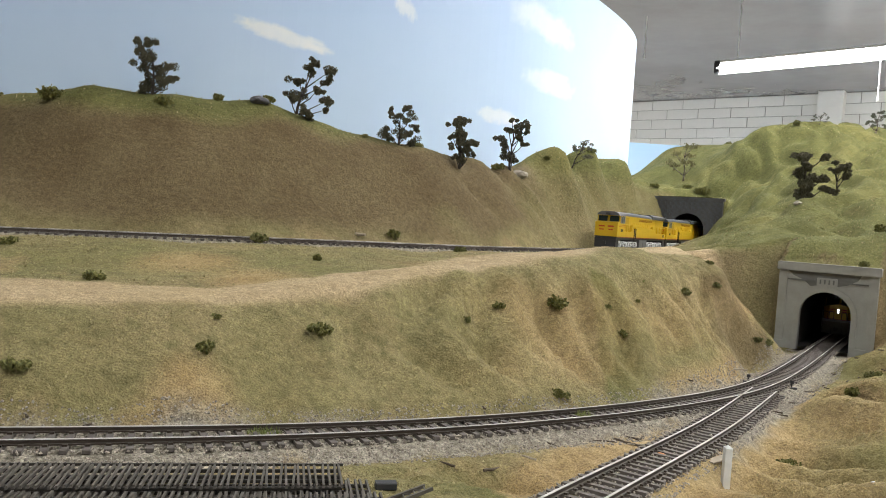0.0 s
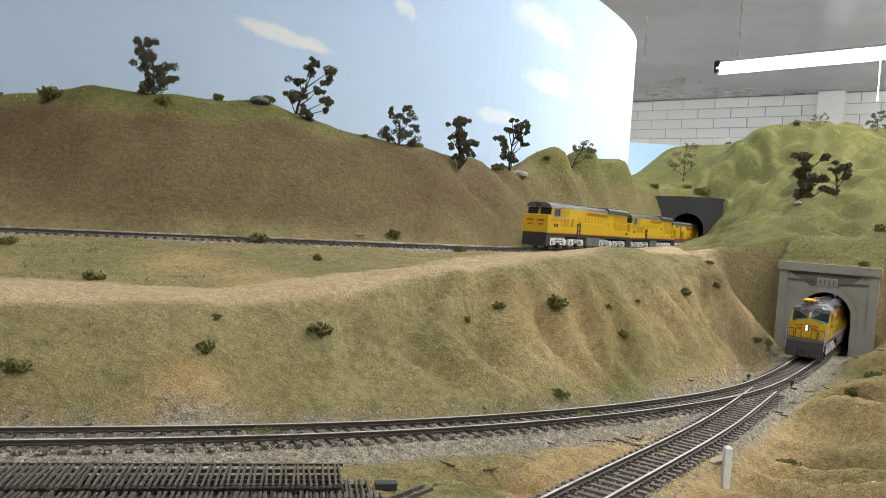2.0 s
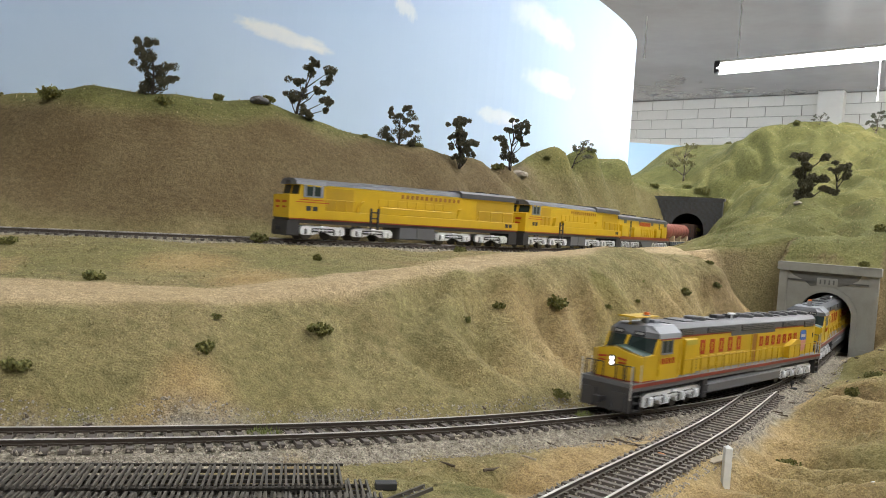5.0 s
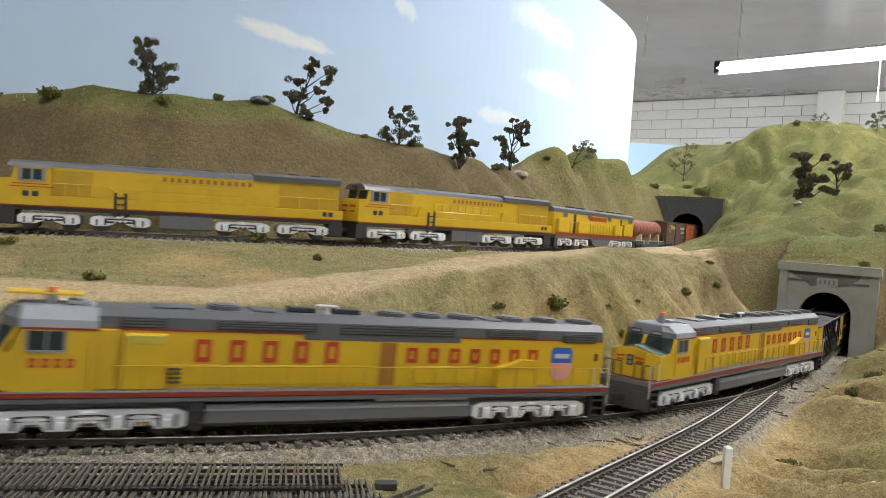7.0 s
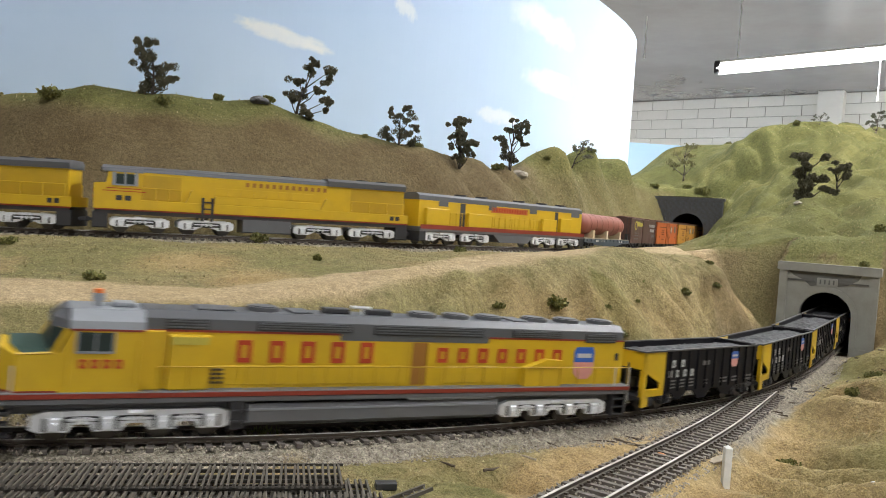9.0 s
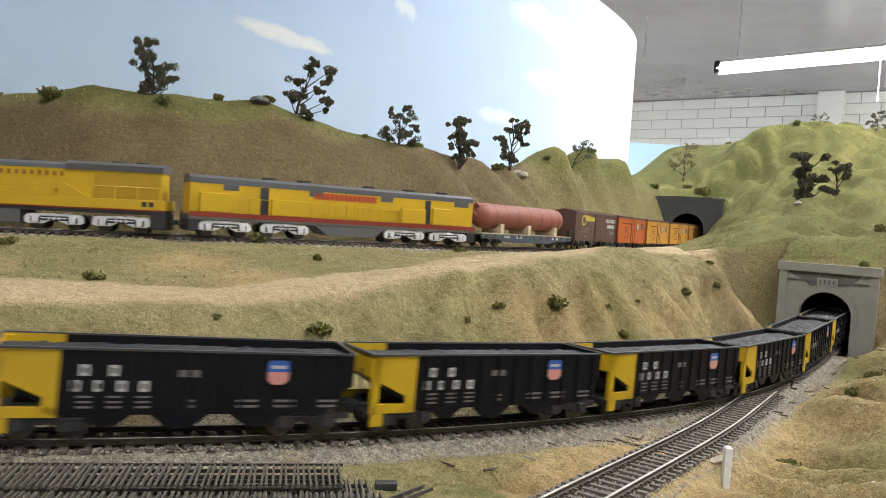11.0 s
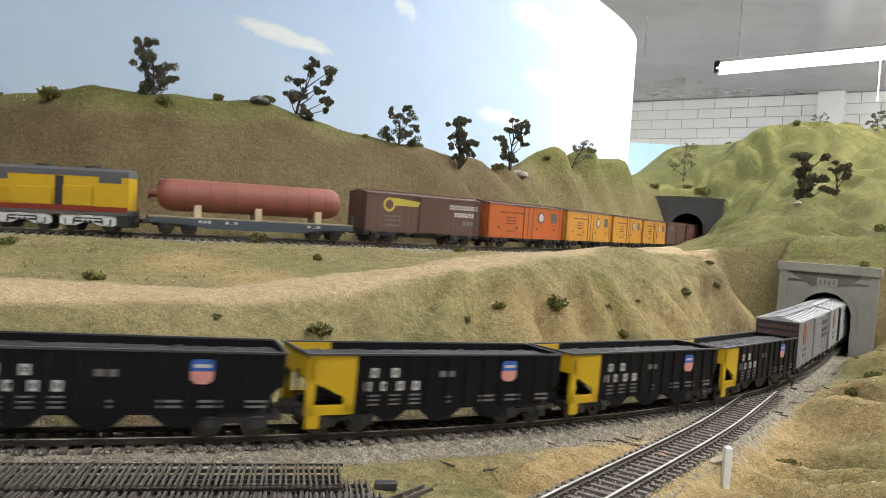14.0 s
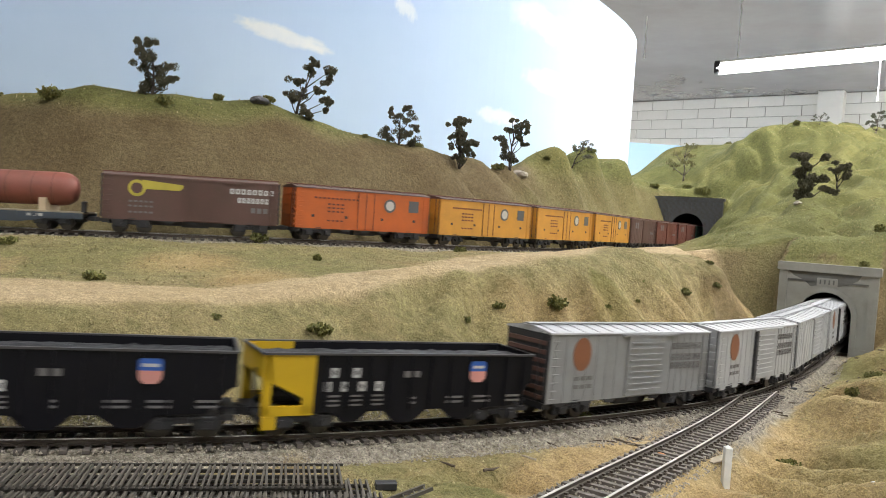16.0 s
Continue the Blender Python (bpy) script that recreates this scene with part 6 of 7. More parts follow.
def model_tree(x, y, h, limbs, leaf, label, bark="bark", seed=0, dense=1.0):
    """A trunk with limbs to drooping tufts of foliage: each tuft's reach, height and size in parts of the tree's height."""
    random.seed(seed + 17)
    th = thing("tree", label, "tree", "model trees")
    th.location = (x, y, ground_z(x, y) - 0.001)
    t, crown = Kit(), Kit()
    mean = sum(q[0] for q in limbs) / len(limbs)
    trunk = [Vector((0, 0, 0))]
    for i in range(1, 6):
        trunk.append(Vector((mean * h * (i / 5) ** 1.3 + random.uniform(-1, 1) * h * 0.02, random.uniform(-1, 1) * h * 0.03, h * 0.16 * i)))
    for i in range(5):
        t.rod(trunk[i], trunk[i + 1], h * (0.030 - 0.005 * i), 7, h * (0.025 - 0.005 * i))
    for dx, dz, r in limbs:
        depth = random.uniform(-0.22, 0.22) * h
        tip = Vector((dx * h, depth, dz * h))
        near = max(0, min(4, int(dz / 0.16 - 1.2)))
        base = trunk[near]
        mid = base.lerp(tip, 0.55) + Vector((random.uniform(-1, 1) * 0.03 * h, 0, -0.02 * h))
        t.rod(base, mid, h * 0.013, 5, h * 0.009)
        t.rod(mid, tip, h * 0.009, 5, h * 0.004)
        for _ in range(6):
            off = Vector((random.gauss(0, 0.55), random.gauss(0, 0.55), random.gauss(0, 0.42))) * r * h
            leaf_cloud(crown, tip + off, r * h * random.uniform(0.48, 0.74), int(95 * dense), h * 0.017, 0.8)
            t.rod(tip, tip + off, h * 0.004, 4, h * 0.002)
    part("trunk", t, M[bark], th, "", True)
    part("crown", crown, M[leaf], th)
    return th


def shrub(x, y, r, mat="bush", label="small dark green foam bush on the dry slope", seed=0):
    random.seed(seed + 101)
    k = Kit()
    for i in range(6):
        a, d = random.uniform(0, 6.28), r * random.uniform(0.1, 0.75)
        leaf_cloud(k, (d * math.cos(a) * 1.2, d * math.sin(a), r * random.uniform(0.25, 0.6)), r * random.uniform(0.35, 0.6), 60, r * 0.16, 0.8)
    ob = solid("bush", k, M[mat], label, "bush", "bushes")
    ob.location = (x, y, ground_z(x, y) - 0.001)
    return ob


model_tree(-0.3205, 0.8000, 0.0590, [(-0.29, 0.89, 0.103), (-0.04, 0.89, 0.121), (-0.15, 0.71, 0.155), (-0.18, 0.49, 0.155), (-0.15, 0.61, 0.138), (0.16, 0.52, 0.155), (0.32, 0.32, 0.083), (0.16, 0.23, 0.166), (-0.15, 0.20, 0.138), (-0.01, 0.37, 0.138), (-0.15, 0.09, 0.086)], "leaf", "dark olive model tree with tufted drooping crown on the ridge", "bark", 0, 1.1)
model_tree(-0.1812, 0.8720, 0.0656, [(0.27, 0.93, 0.105), (0.52, 0.82, 0.120), (0.16, 0.82, 0.094), (0.50, 0.65, 0.094), (-0.03, 0.63, 0.105), (0.03, 0.43, 0.131), (-0.08, 0.28, 0.105), (0.37, 0.43, 0.105), (0.52, 0.30, 0.112), (0.48, 0.15, 0.056), (0.22, 0.09, 0.105), (0.27, -0.02, 0.094)], "leaf", "dark olive model tree with tufted drooping crown on the ridge", "bark", 1, 1.0)
model_tree(-0.0639, 0.9300, 0.0516, [(0.15, 0.90, 0.130), (-0.19, 0.81, 0.084), (-0.07, 0.69, 0.140), (0.23, 0.67, 0.149), (0.40, 0.44, 0.102), (-0.30, 0.32, 0.163), (-0.02, 0.30, 0.177), (0.19, 0.30, 0.116), (0.33, 0.11, 0.167), (-0.21, 0.16, 0.102), (-0.37, 0.27, 0.093)], "leaf", "dark olive model tree with tufted drooping crown on the ridge", "bark", 2, 1.0)
model_tree(0.0138, 0.9750, 0.0662, [(-0.16, 0.91, 0.099), (0.01, 0.94, 0.106), (-0.08, 0.75, 0.122), (-0.16, 0.63, 0.068), (0.03, 0.71, 0.095), (0.24, 0.54, 0.106), (-0.05, 0.50, 0.099), (0.09, 0.41, 0.106), (0.18, 0.31, 0.084), (-0.08, 0.24, 0.076), (0.09, 0.20, 0.076), (0.09, 0.52, 0.095)], "leaf", "dark olive model tree with tufted drooping crown on the ridge", "bark", 3, 1.0)
model_tree(0.0884, 1.0750, 0.0730, [(-0.03, 0.95, 0.061), (-0.08, 0.82, 0.084), (0.22, 0.89, 0.099), (0.09, 0.82, 0.099), (0.28, 0.76, 0.053), (-0.16, 0.65, 0.099), (-0.18, 0.49, 0.091), (0.14, 0.63, 0.084), (0.24, 0.53, 0.068), (-0.03, 0.32, 0.144), (-0.16, 0.38, 0.068), (0.03, 0.23, 0.076)], "leaf", "dark olive model tree with tufted drooping crown on the ridge", "bark", 4, 1.0)
model_tree(0.2106, 1.2800, 0.0496, [(0.47, 0.91, 0.133), (0.13, 0.68, 0.133), (0.30, 0.71, 0.107), (0.60, 0.75, 0.093), (0.50, 0.45, 0.133)], "grey_leaf", "sparse grey-green model tree on the hill", "bark", 5, 0.6)
model_tree(0.5514, 1.7500, 0.0856, [(0.00, 0.96, 0.111), (0.22, 0.99, 0.100), (-0.17, 0.71, 0.122), (0.11, 0.74, 0.122), (-0.06, 0.49, 0.111), (0.22, 0.49, 0.111), (-0.36, 0.49, 0.100), (-0.28, 0.38, 0.083)], "olive_leaf", "thin yellow-green model tree above the upper tunnel", "pale_bark", 6, 0.3)
model_tree(0.5428, 1.1500, 0.0813, [(0.05, 0.90, 0.135), (0.14, 0.95, 0.085), (0.05, 0.72, 0.108), (0.14, 0.55, 0.135), (0.03, 0.36, 0.115), (0.20, 0.36, 0.096), (0.35, 0.51, 0.135), (0.37, 0.32, 0.096), (0.05, 0.17, 0.135), (-0.03, 0.07, 0.096), (0.33, 0.90, 0.077)], "leaf", "dark olive model tree with tufted drooping crown on the ridge", "bark", 7, 1.7)
model_tree(0.5929, 1.1400, 0.0635, [(0.03, 0.83, 0.137), (0.18, 0.80, 0.073), (0.13, 0.59, 0.098), (-0.16, 0.76, 0.088), (-0.04, 0.95, 0.059), (-0.19, 0.22, 0.098), (-0.09, 0.71, 0.078)], "leaf", "dark olive model tree with tufted drooping crown on the ridge", "bark", 8, 1.5)
model_tree(0.7946, 1.6200, 0.0291, [(-0.45, 0.33, 0.136), (-0.38, 0.64, 0.152), (0.00, 0.64, 0.152), (0.30, 0.86, 0.121), (0.58, 0.56, 0.136), (0.45, 0.26, 0.121)], "grey_leaf", "sparse grey-green model tree on the hill", "pale_bark", 9, 0.5)
model_tree(0.8892, 1.5700, 0.0555, [(-0.08, 0.75, 0.108), (0.23, 0.92, 0.092), (0.35, 0.71, 0.108), (0.12, 0.55, 0.108), (-0.27, 0.48, 0.108), (0.35, 0.36, 0.100), (-0.23, 0.32, 0.077)], "grey_leaf", "sparse grey-green model tree on the hill", "pale_bark", 10, 0.6)
RIDGE_BUSHES = [(-0.409, 0.771, 0.0129), (-0.304, 0.783, 0.0107), (-0.260, 0.827, 0.0082), (-0.211, 0.844, 0.0090), (-0.104, 0.908, 0.0055), (0.046, 1.112, 0.0068), (0.069, 1.062, 0.0097), (0.153, 1.163, 0.0071), (0.249, 1.311, 0.0090), (0.484, 1.967, 0.0075), (-0.057, 0.806, 0.0098), (0.785, 2.221, 0.0169), (0.562, 1.637, 0.0174), (0.531, 1.657, 0.0101), (0.446, 1.603, 0.0110), (0.742, 1.615, 0.0123), (0.351, 0.866, 0.0046), (0.505, 0.997, 0.0038), (0.482, 0.850, 0.0065), (0.541, 0.925, 0.0105), (-0.040, 0.949, 0.0065), (-0.478, 0.794, 0.0048), (0.783, 2.103, 0.0128)]
BANK_BUSHES = [(-0.311, 0.532, 0.0069), (-0.212, 0.459, 0.0077), (-0.101, 0.589, 0.0058), (-0.120, 0.402, 0.0034), (-0.066, 0.426, 0.0078), (-0.118, 0.377, 0.0063), (-0.191, 0.335, 0.0071), (0.019, 0.492, 0.0045), (0.041, 0.513, 0.0051), (0.083, 0.543, 0.0099), (0.131, 0.580, 0.0031), (0.140, 0.567, 0.0060), (0.161, 0.608, 0.0028), (0.170, 0.624, 0.0028), (0.081, 0.471, 0.0057), (0.297, 0.519, 0.0071), (0.205, 0.420, 0.0080)]
TRACK_BUSHES = [(-0.166, 0.674, 0.0102), (0.016, 0.736, 0.0067), (0.222, 0.674, 0.0072), (0.263, 0.710, 0.0054), (0.261, 0.730, 0.0044), (0.308, 0.718, 0.0065), (0.331, 0.740, 0.0067), (0.386, 0.645, 0.0098)]
for i, (x, y, r) in enumerate(RIDGE_BUSHES):
    shrub(x, y, r, "bush", "low olive foam bush on the grassy ridge", i)
for i, (x, y, r) in enumerate(BANK_BUSHES):
    shrub(x, y, r, "bush", "small dark green foam bush on the dry bank", 40 + i)
for i, (x, y, r) in enumerate(TRACK_BUSHES):
    shrub(x, y, r, "bush_light", "ragged light green foam bush beside the track", 80 + i)


# ---- loose ballast, grass and litter ----
def scatter_mesh(name, label, mat, pts, size, shape, parent=None):
    """Many tiny loose pieces in one mesh."""
    rng = np.random.default_rng(len(pts))
    n = len(pts)
    base = np.array(shape[0], float)
    ang = rng.uniform(0, 2 * math.pi, (n, 3))
    sc = size * rng.uniform(0.55, 1.35, (n, 1, 1))
    V = np.repeat(base[None], n, 0) * sc * rng.uniform(0.7, 1.3, (n, 1, 3))
    c0, s0 = np.cos(ang[:, 0])[:, None], np.sin(ang[:, 0])[:, None]
    tilt = (ang[:, 1] * shape[2])[:, None]
    c1, s1 = np.cos(tilt), np.sin(tilt)
    x, y, z = V[..., 0], V[..., 1], V[..., 2]
    y, z = y * c1 - z * s1, y * s1 + z * c1
    x, y = x * c0 - y * s0, x * s0 + y * c0
    V = np.stack([x, y, z], -1) + np.array(pts)[:, None, :]
    k = len(base)
    F = [tuple(int(j) + i * k for j in f) for i in range(n) for f in shape[1]]
    me = bpy.data.meshes.new(name)
    me.from_pydata(V.reshape(-1, 3).tolist(), [], F)
    me.materials.append(mat)
    return tagged(new(name, me), label, "ground cover", kind="stuff")


STONE = ([(1, 0, 0), (-0.9, 0.1, 0), (0, 1, 0.1), (0.1, -0.9, 0), (0, 0, 0.8), (0.1, 0, -0.8)], [(0, 2, 4), (2, 1, 4), (1, 3, 4), (3, 0, 4), (2, 0, 5), (1, 2, 5), (3, 1, 5), (0, 3, 5)], 1.0)
BLADE = ([(-0.5, 0, 0), (0.5, 0, 0), (0.25, 0.15, 1.0), (-0.2, -0.1, 0.9)], [(0, 1, 2, 3)], 0.24)


def ballast(line, s0, s1, count, spread):
    rng = np.random.default_rng(5)
    out = []
    for s, o in zip(rng.uniform(s0, s1, count), rng.uniform(-1, 1, count)):
        p, d, left, up = line_frame(line, s)
        q = p + left * (o * spread)
        a = abs(o * spread)
        if 0.0068 < a < 0.0100:
            continue
        z = ground_z(q.x, q.y) + (0.0 if a > 0.0165 else -0.0002)
        if a < 0.0165:
            z = p.z - 0.0033 - rng.uniform(0, 0.0008)
        out.append((q.x, q.y, z))
    return out


scatter_mesh("ballast", "loose grey ballast stones along the lower track", M["stones"], ballast(LOWER, 0.02, 1.15, 23000, 0.036), 0.00075, STONE)
scatter_mesh("ballast", "loose grey ballast stones along the upper track", M["stones"], ballast(UPPER, 0.02, 1.25, 8000, 0.027), 0.0008, STONE)
scatter_mesh("ballast", "loose grey ballast stones at the turnout", M["stones"], ballast(BRANCH, 0.0, 0.45, 5200, 0.020), 0.00075, STONE)


def grass_points(count, x0, x1, y0, y1, want):
    rng = np.random.default_rng(count)
    out = []
    for x, y in zip(rng.uniform(x0, x1, count), rng.uniform(y0, y1, count)):
        i, j = min(np.searchsorted(gx, x), len(gx) - 1), min(np.searchsorted(gy, y), len(gy) - 1)
        if min(DL[j, i], DB[j, i]) < 0.03 or DU[j, i] < 0.022 or ROAD_W[j, i] > 0.25 or CUT[j, i] > 0.6 or DIRT[j, i] > 0.7 or rng.uniform() > want(N1[j, i]):
            continue
        out.append((x, y, ground_z(x, y)))
    return out


scatter_mesh("grass", "short dry static grass on the near bank", M["grass"], grass_points(26000, -0.32, 0.36, 0.27, 0.72, lambda v: 0.55 + v), 0.0009, BLADE)
scatter_mesh("grass", "short green static grass on the hills", M["grass"], grass_points(26000, -0.55, 0.95, 0.72, 1.7, lambda v: 0.6 + v), 0.0015, BLADE)


def litter(x, y, length, thick, turn, mat, name, label, category, tilt=0.0, group=""):
    k = Kit()
    n = 5
    for i in range(n):
        a, b = -length / 2 + length * i / n, -length / 2 + length * (i + 1) / n
        k.rod((a, thick * 0.5 * math.sin(i * 2.1), 0), (b, thick * 0.5 * math.sin((i + 1) * 2.1), 0), thick * (1 - 0.08 * i), 6, thick * (0.95 - 0.08 * i))
    ob = solid(name, k, mat, label, category, group)
    ob.matrix_world = pose(x, y, ground_z(x, y) + thick * 0.6, 0, tilt, turn)
    return ob


random.seed(31)
for i in range(26):
    s = random.uniform(0.10, 1.02)
    p, d, left, up = line_frame(LOWER, s)
    o = random.choice((1, 1, 1, -1)) * random.uniform(0.024, 0.042)
    q = p + left * o
    litter(q.x, q.y, random.uniform(0.006, 0.014), 0.0006, random.uniform(0, 180), M["twig"] if random.random() < 0.7 else M["plank"], "twig", "short brown twig lying on the ballast shoulder", "twig", 0, "twigs")
for i in range(22):
    x, y = 0.385 + random.uniform(-0.05, 0.055), 0.70 + random.uniform(-0.07, 0.06)
    if float(np.hypot(LOWER[1][:, 0] - x, LOWER[1][:, 1] - y).min()) > 0.022:
        litter(x, y, random.uniform(0.006, 0.012), 0.0006, random.uniform(0, 180), M["twig"], "twig", "short dark twig on the dirt before the tunnel", "twig", 0, "twigs")
litter(0.257, 0.635, 0.022, 0.0011, 5, M["plank"], "branch_stick", "pale dry stick lying at the foot of the bank", "stick")
litter(0.107, 0.40, 0.016, 0.0009, -40, M["twig"], "twig", "brown twig between the tracks", "twig", 0, "twigs")
litter(0.0291, 0.372 - 0.04, 0.010, 0.0007, 30, M["twig"], "twig", "brown twig beside the ballast", "twig", 0, "twigs")
litter(-0.0894, 0.7825, 0.016, 0.0022, -20, M["plank"], "board_scrap", "pale scrap of board behind the upper track", "board")


def rock(x, y, r, mat, label, squash=0.6, seed=1):
    bm = bmesh.new()
    bmesh.ops.create_icosphere(bm, subdivisions=3, radius=r)
    for v in bm.verts:
        n = noise.noise(v.co * (1.6 / r) + Vector((seed, 0, 0)))
        v.co *= 1 + 0.35 * n
        v.co.z *= squash
    me = bpy.data.meshes.new("rock")
    bm.to_mesh(me)
    bm.free()
    me.materials.append(mat)
    ob = tagged(new("rock", me), label, "rock")
    ob.location = (x, y, ground_z(x, y) + r * squash * 0.3)
    return ob


rock(-0.2163, 0.838, 0.011, M["grey_rock"], "flat grey boulder on the ridge", 0.45, 1)
rock(0.103, 1.088, 0.0125, M["rock"], "pale cream boulder on the slope", 0.5, 4)
rock(0.2297, 0.5998, 0.0029, M["rock"], "small pale stone at the bank foot", 0.6, 7)
rock(0.1151, 0.3658, 0.0024, M["clay"], "orange clay lump between the rails", 0.6, 9)
rock(0.2217, 0.3675, 0.0022, M["post"], "white pebble on the grass", 0.8, 11)
rock(0.2257, 0.3725, 0.0018, M["post"], "white pebble on the grass", 0.8, 12)
rock(0.520, 1.105, 0.006, M["rock"], "pale stone on the green hillside", 0.6, 15)

post = thing("marker_post", "white square marker post standing beside the branch track", "post")
post.location = (0.1440, 0.3560, ground_z(0.1440, 0.3560) - 0.001)
part("post_shaft", Kit().box(-0.0017, 0.0017, -0.0017, 0.0017, 0, 0.0205, 0.0003), M["post"], post)
part("post_cap", Kit().put([(-0.0017, -0.0017, 0.0206), (0.0017, -0.0017, 0.0206), (0.0017, 0.0017, 0.0206), (-0.0017, 0.0017, 0.0206), (0, 0, 0.0218)], [(0, 1, 4), (1, 2, 4), (2, 3, 4), (3, 0, 4), (3, 2, 1, 0)]), M["post"], post)
board = solid("board_scrap", Kit().box(-0.0085, 0.0085, -0.0026, 0.0026, 0, 0.0009, 0.0002), M["plank"], "pale cut board lying behind the marker post", "board")
board.matrix_world = pose(0.1475, 0.3740, ground_z(0.1475, 0.3740) + 0.0016, 0, -4, 33)

for x, y in ((0.262, 0.618), (0.290, 0.600)):
    sw = thing("switch_stand", "small black switch stand beside the turnout", "switch stand", "switch stands")
    sw.location = (x, y, ground_z(x, y) - 0.0004)
    part("stand_base", Kit().box(-0.004, 0.004, -0.0016, 0.0016, 0, 0.0014, 0.0003), M["dark"], sw)
    part("stand_post", Kit().rod((0, 0, 0.0014), (0, 0, 0.0055), 0.0007).box(-0.0014, 0.0014, -0.0005, 0.0005, 0.0045, 0.0068), M["dark"], sw)

for x, y, r in ((-0.0753, 0.335, 0.008), (0.0891, 0.432, 0.006)):
    random.seed(int(x * 1e4))
    k = Kit()
    for _ in range(90):
        a, q = random.uniform(0, 6.28), r * random.random() ** 0.5
        b = Vector((q * math.cos(a), q * math.sin(a) * 0.5, 0))
        k.rod(b, b + Vector((random.uniform(-1, 1) * 0.0015, random.uniform(-1, 1) * 0.0015, random.uniform(0.002, 0.0048))), 0.00022, 3, 0.00005)
    ob = solid("grass_tuft", k, M["tuft"], "bright green grass tuft between the rails", "grass tuft")
    ob.location = (x, y, ground_z(x, y))


# ---- dark lattice panels piled at the front edge ----
M["lattice"] = paint("weathered_black_plastic", (0.085, 0.076, 0.062), 0.6, grime=0.35, scale=120)


def lattice(x, y, z, turn, length, reach, label, edge_rod=False):
    th = thing("lattice_panel", label, "track panel", "piled panels")
    th.matrix_world = pose(x, y, z, 0, 0, turn)
    me = Kit().put([(-0.0005, 0, 0), (0.0005, 0, 0), (0.0005, reach, 0), (-0.0005, reach, 0), (-0.0004, 0.0004, 0.0011), (0.0004, 0.0004, 0.0011), (0.0004, reach - 0.0004, 0.0011), (-0.0004, reach - 0.0004, 0.0011)],
                   [(0, 1, 5, 4), (1, 2, 6, 5), (2, 3, 7, 6), (3, 0, 4, 7), (4, 5, 6, 7), (3, 2, 1, 0)]).mesh("slat", M["lattice"])
    n = int(length / 0.0022)
    for i in range(n):
        ob = new("slat", me)
        ob.parent = th
        ob.location = (-i * 0.0022 + random.uniform(-0.0002, 0.0002), random.uniform(-0.0006, 0.0006), random.uniform(-0.0002, 0.0002))
        ob.rotation_euler = (0, 0, random.uniform(-0.035, 0.035))
    for f in (0.10, 0.42, 0.62, 0.90):
        part("long_rail", Kit().box(-n * 0.0022, 0, reach * f - 0.0005, reach * f + 0.0005, -0.0015, -0.0001, 0.0002), M["dark_lattice"], th)
    if edge_rod:
        rod = Kit().box(-n * 0.0022, 0.0015, reach + 0.0016, reach + 0.0024, -0.0004, 0.0005)
        for i in range(int(n / 1.4)):
            rod.box(-i * 0.0031 - 0.0002, -i * 0.0031 + 0.0002, reach + 0.0010, reach + 0.0042, -0.0002, 0.0002)
        part("edge_rod", rod, M["dark_lattice"], th)
    return th


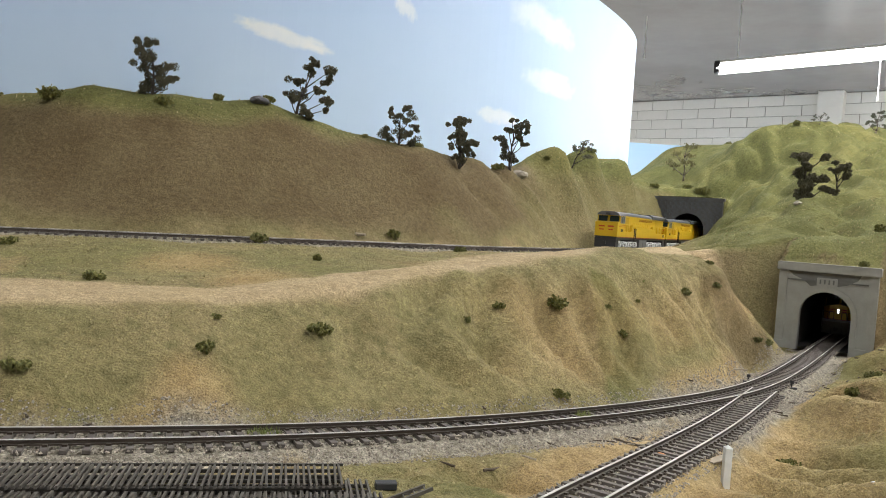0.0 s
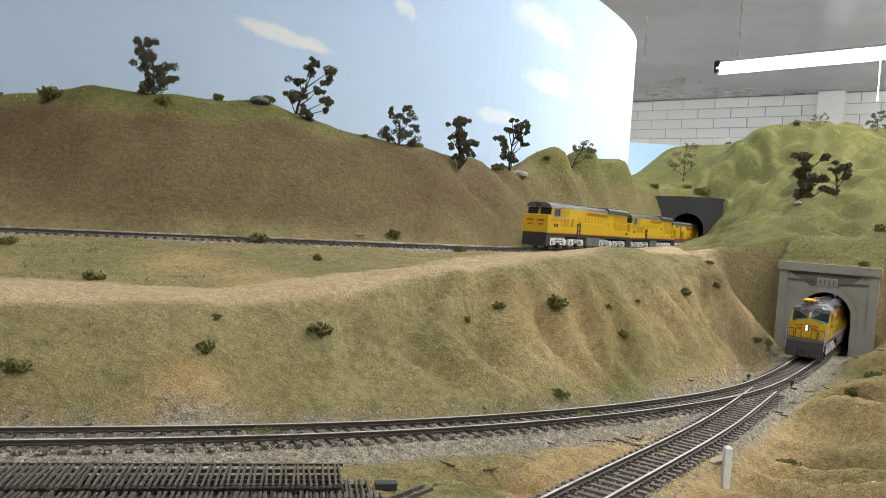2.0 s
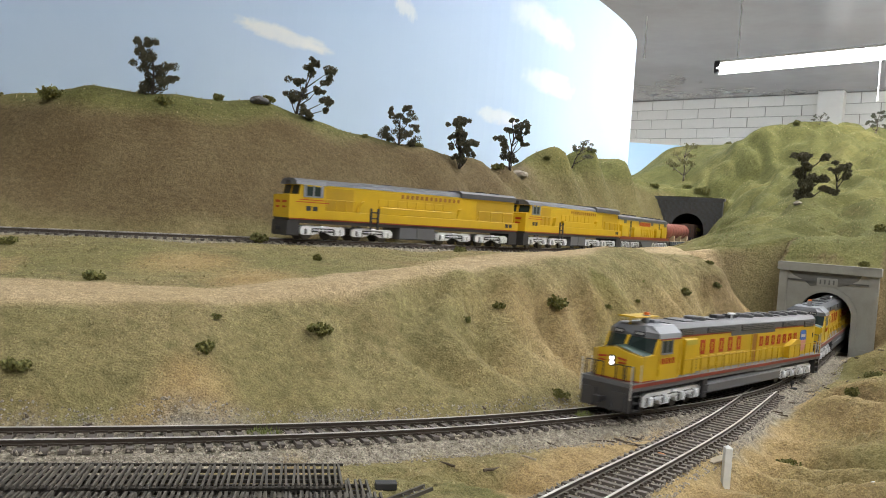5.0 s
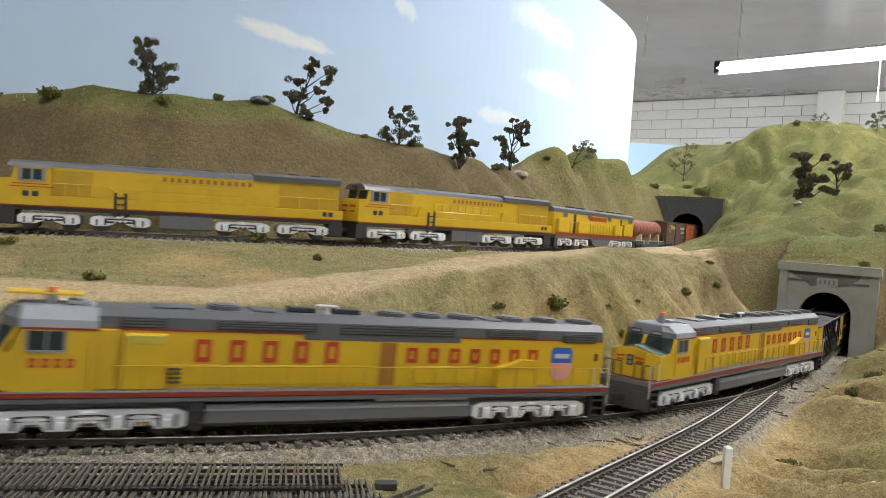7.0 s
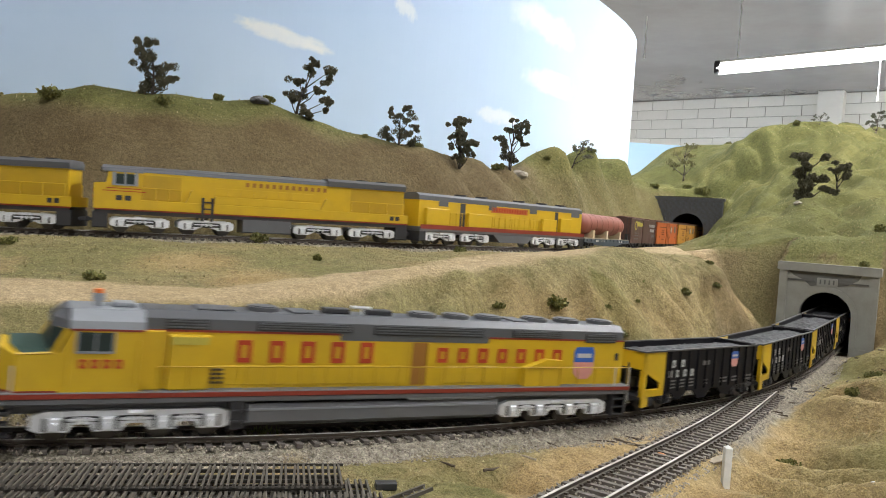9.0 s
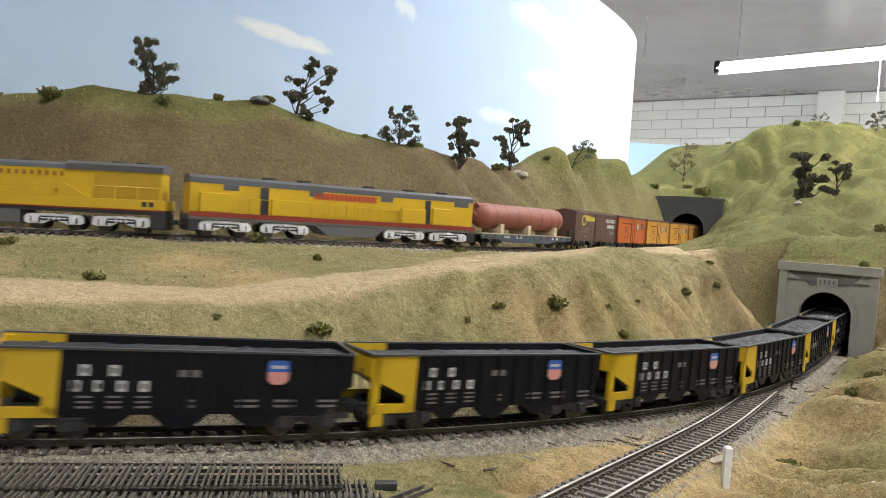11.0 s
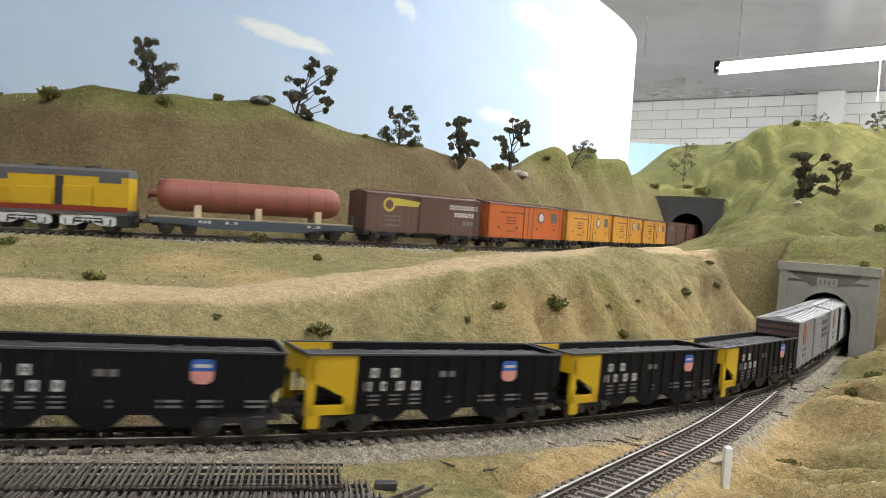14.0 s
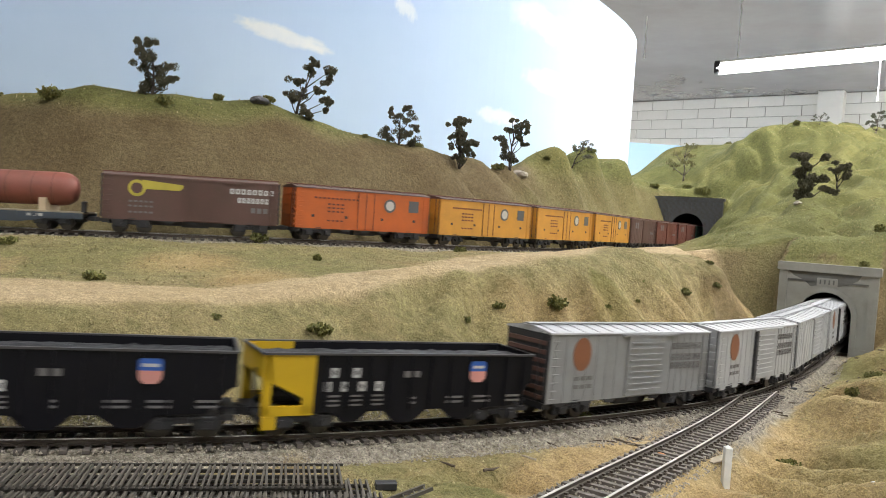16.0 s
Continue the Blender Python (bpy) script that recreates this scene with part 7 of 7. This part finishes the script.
M["dark_lattice"] = paint("black_plastic", (0.030, 0.027, 0.023), 0.6, grime=0.35, scale=120)
random.seed(8)
gzf = ground_z(-0.06, 0.28)
lattice(-0.0300, 0.2610, gzf + 0.0058, 11, 0.22, 0.0225, "dark weathered lattice track panel lying on a pile", True)
lattice(-0.0185, 0.2560, gzf + 0.0026, 11, 0.22, 0.0225, "dark weathered lattice track panel under another")
lattice(-0.0120, 0.2370, gzf + 0.0052, 10, 0.22, 0.0225, "dark weathered lattice track panel at the front edge")
blk = solid("wood_block", Kit().box(-0.004, 0.004, -0.002, 0.002, 0, 0.003, 0.0004), M["grille"], "small dark block beside the piled panels", "block")
blk.matrix_world = pose(-0.0158, 0.2795, ground_z(-0.0158, 0.2795), 0, 0, 12)
gird = thing("girder_piece", "small dark lattice girder piece lying on the dirt", "girder")
gird.matrix_world = pose(-0.0075, 0.2715, ground_z(-0.0075, 0.2715) + 0.0006, 0, 0, 52)
for o in (-0.002, 0.002):
    part("chord", Kit().box(-0.013, 0.013, o - 0.0004, o + 0.0004, 0, 0.0014), M["lattice"], gird)
for i in range(8):
    part("brace", Kit().rod((-0.012 + 0.003 * i, -0.0018 if i % 2 else 0.0018, 0.0007), (-0.009 + 0.003 * i, 0.0018 if i % 2 else -0.0018, 0.0007), 0.0003, 5), M["lattice"], gird)


def motions():
    """Both trains run on their lines: each vehicle stands on its two trucks."""
    def lead_low(t):
        return float(np.interp(t, [0, 0.5, 1, 1.5, 2.5, 3.3, 4, 4.5, 6.5, 8, 9, 11.5, 12.5, 14, 16], [-0.065, 0.004, 0.063, 0.124, 0.226, 0.312, 0.398, 0.472, 0.803, 1.043, 1.211, 1.617, 1.776, 2.010, 2.325]))

    def lead_up(t):
        return float(np.interp(t, [0, 4, 6.5, 8, 12, 16], [0.535, 0.989, 1.270, 1.4394, 1.880, 2.3338]))

    for units, lengths, line, lead in ((units_low, LEN_LOW, LOWER, lead_low), (units_up, LEN_UP, UPPER, lead_up)):
        run = 0.0
        for ob, ln in zip(units, lengths):
            rows = []
            for i in range(33):
                t = 0.5 * i
                s = lead(t) - run
                a, b = on_line(line, s - 0.2 * ln), on_line(line, s - 0.8 * ln)
                d = (a - b).normalized()
                left = Vector((0, 0, 1)).cross(d).normalized()
                up = d.cross(left)
                c = (a + b) / 2
                rows.append((t, Matrix(((d.x, left.x, up.x, c.x), (d.y, left.y, up.y, c.y), (d.z, left.z, up.z, c.z), (0, 0, 0, 1)))))
            walk(ob, rows)
            run += ln


motions()
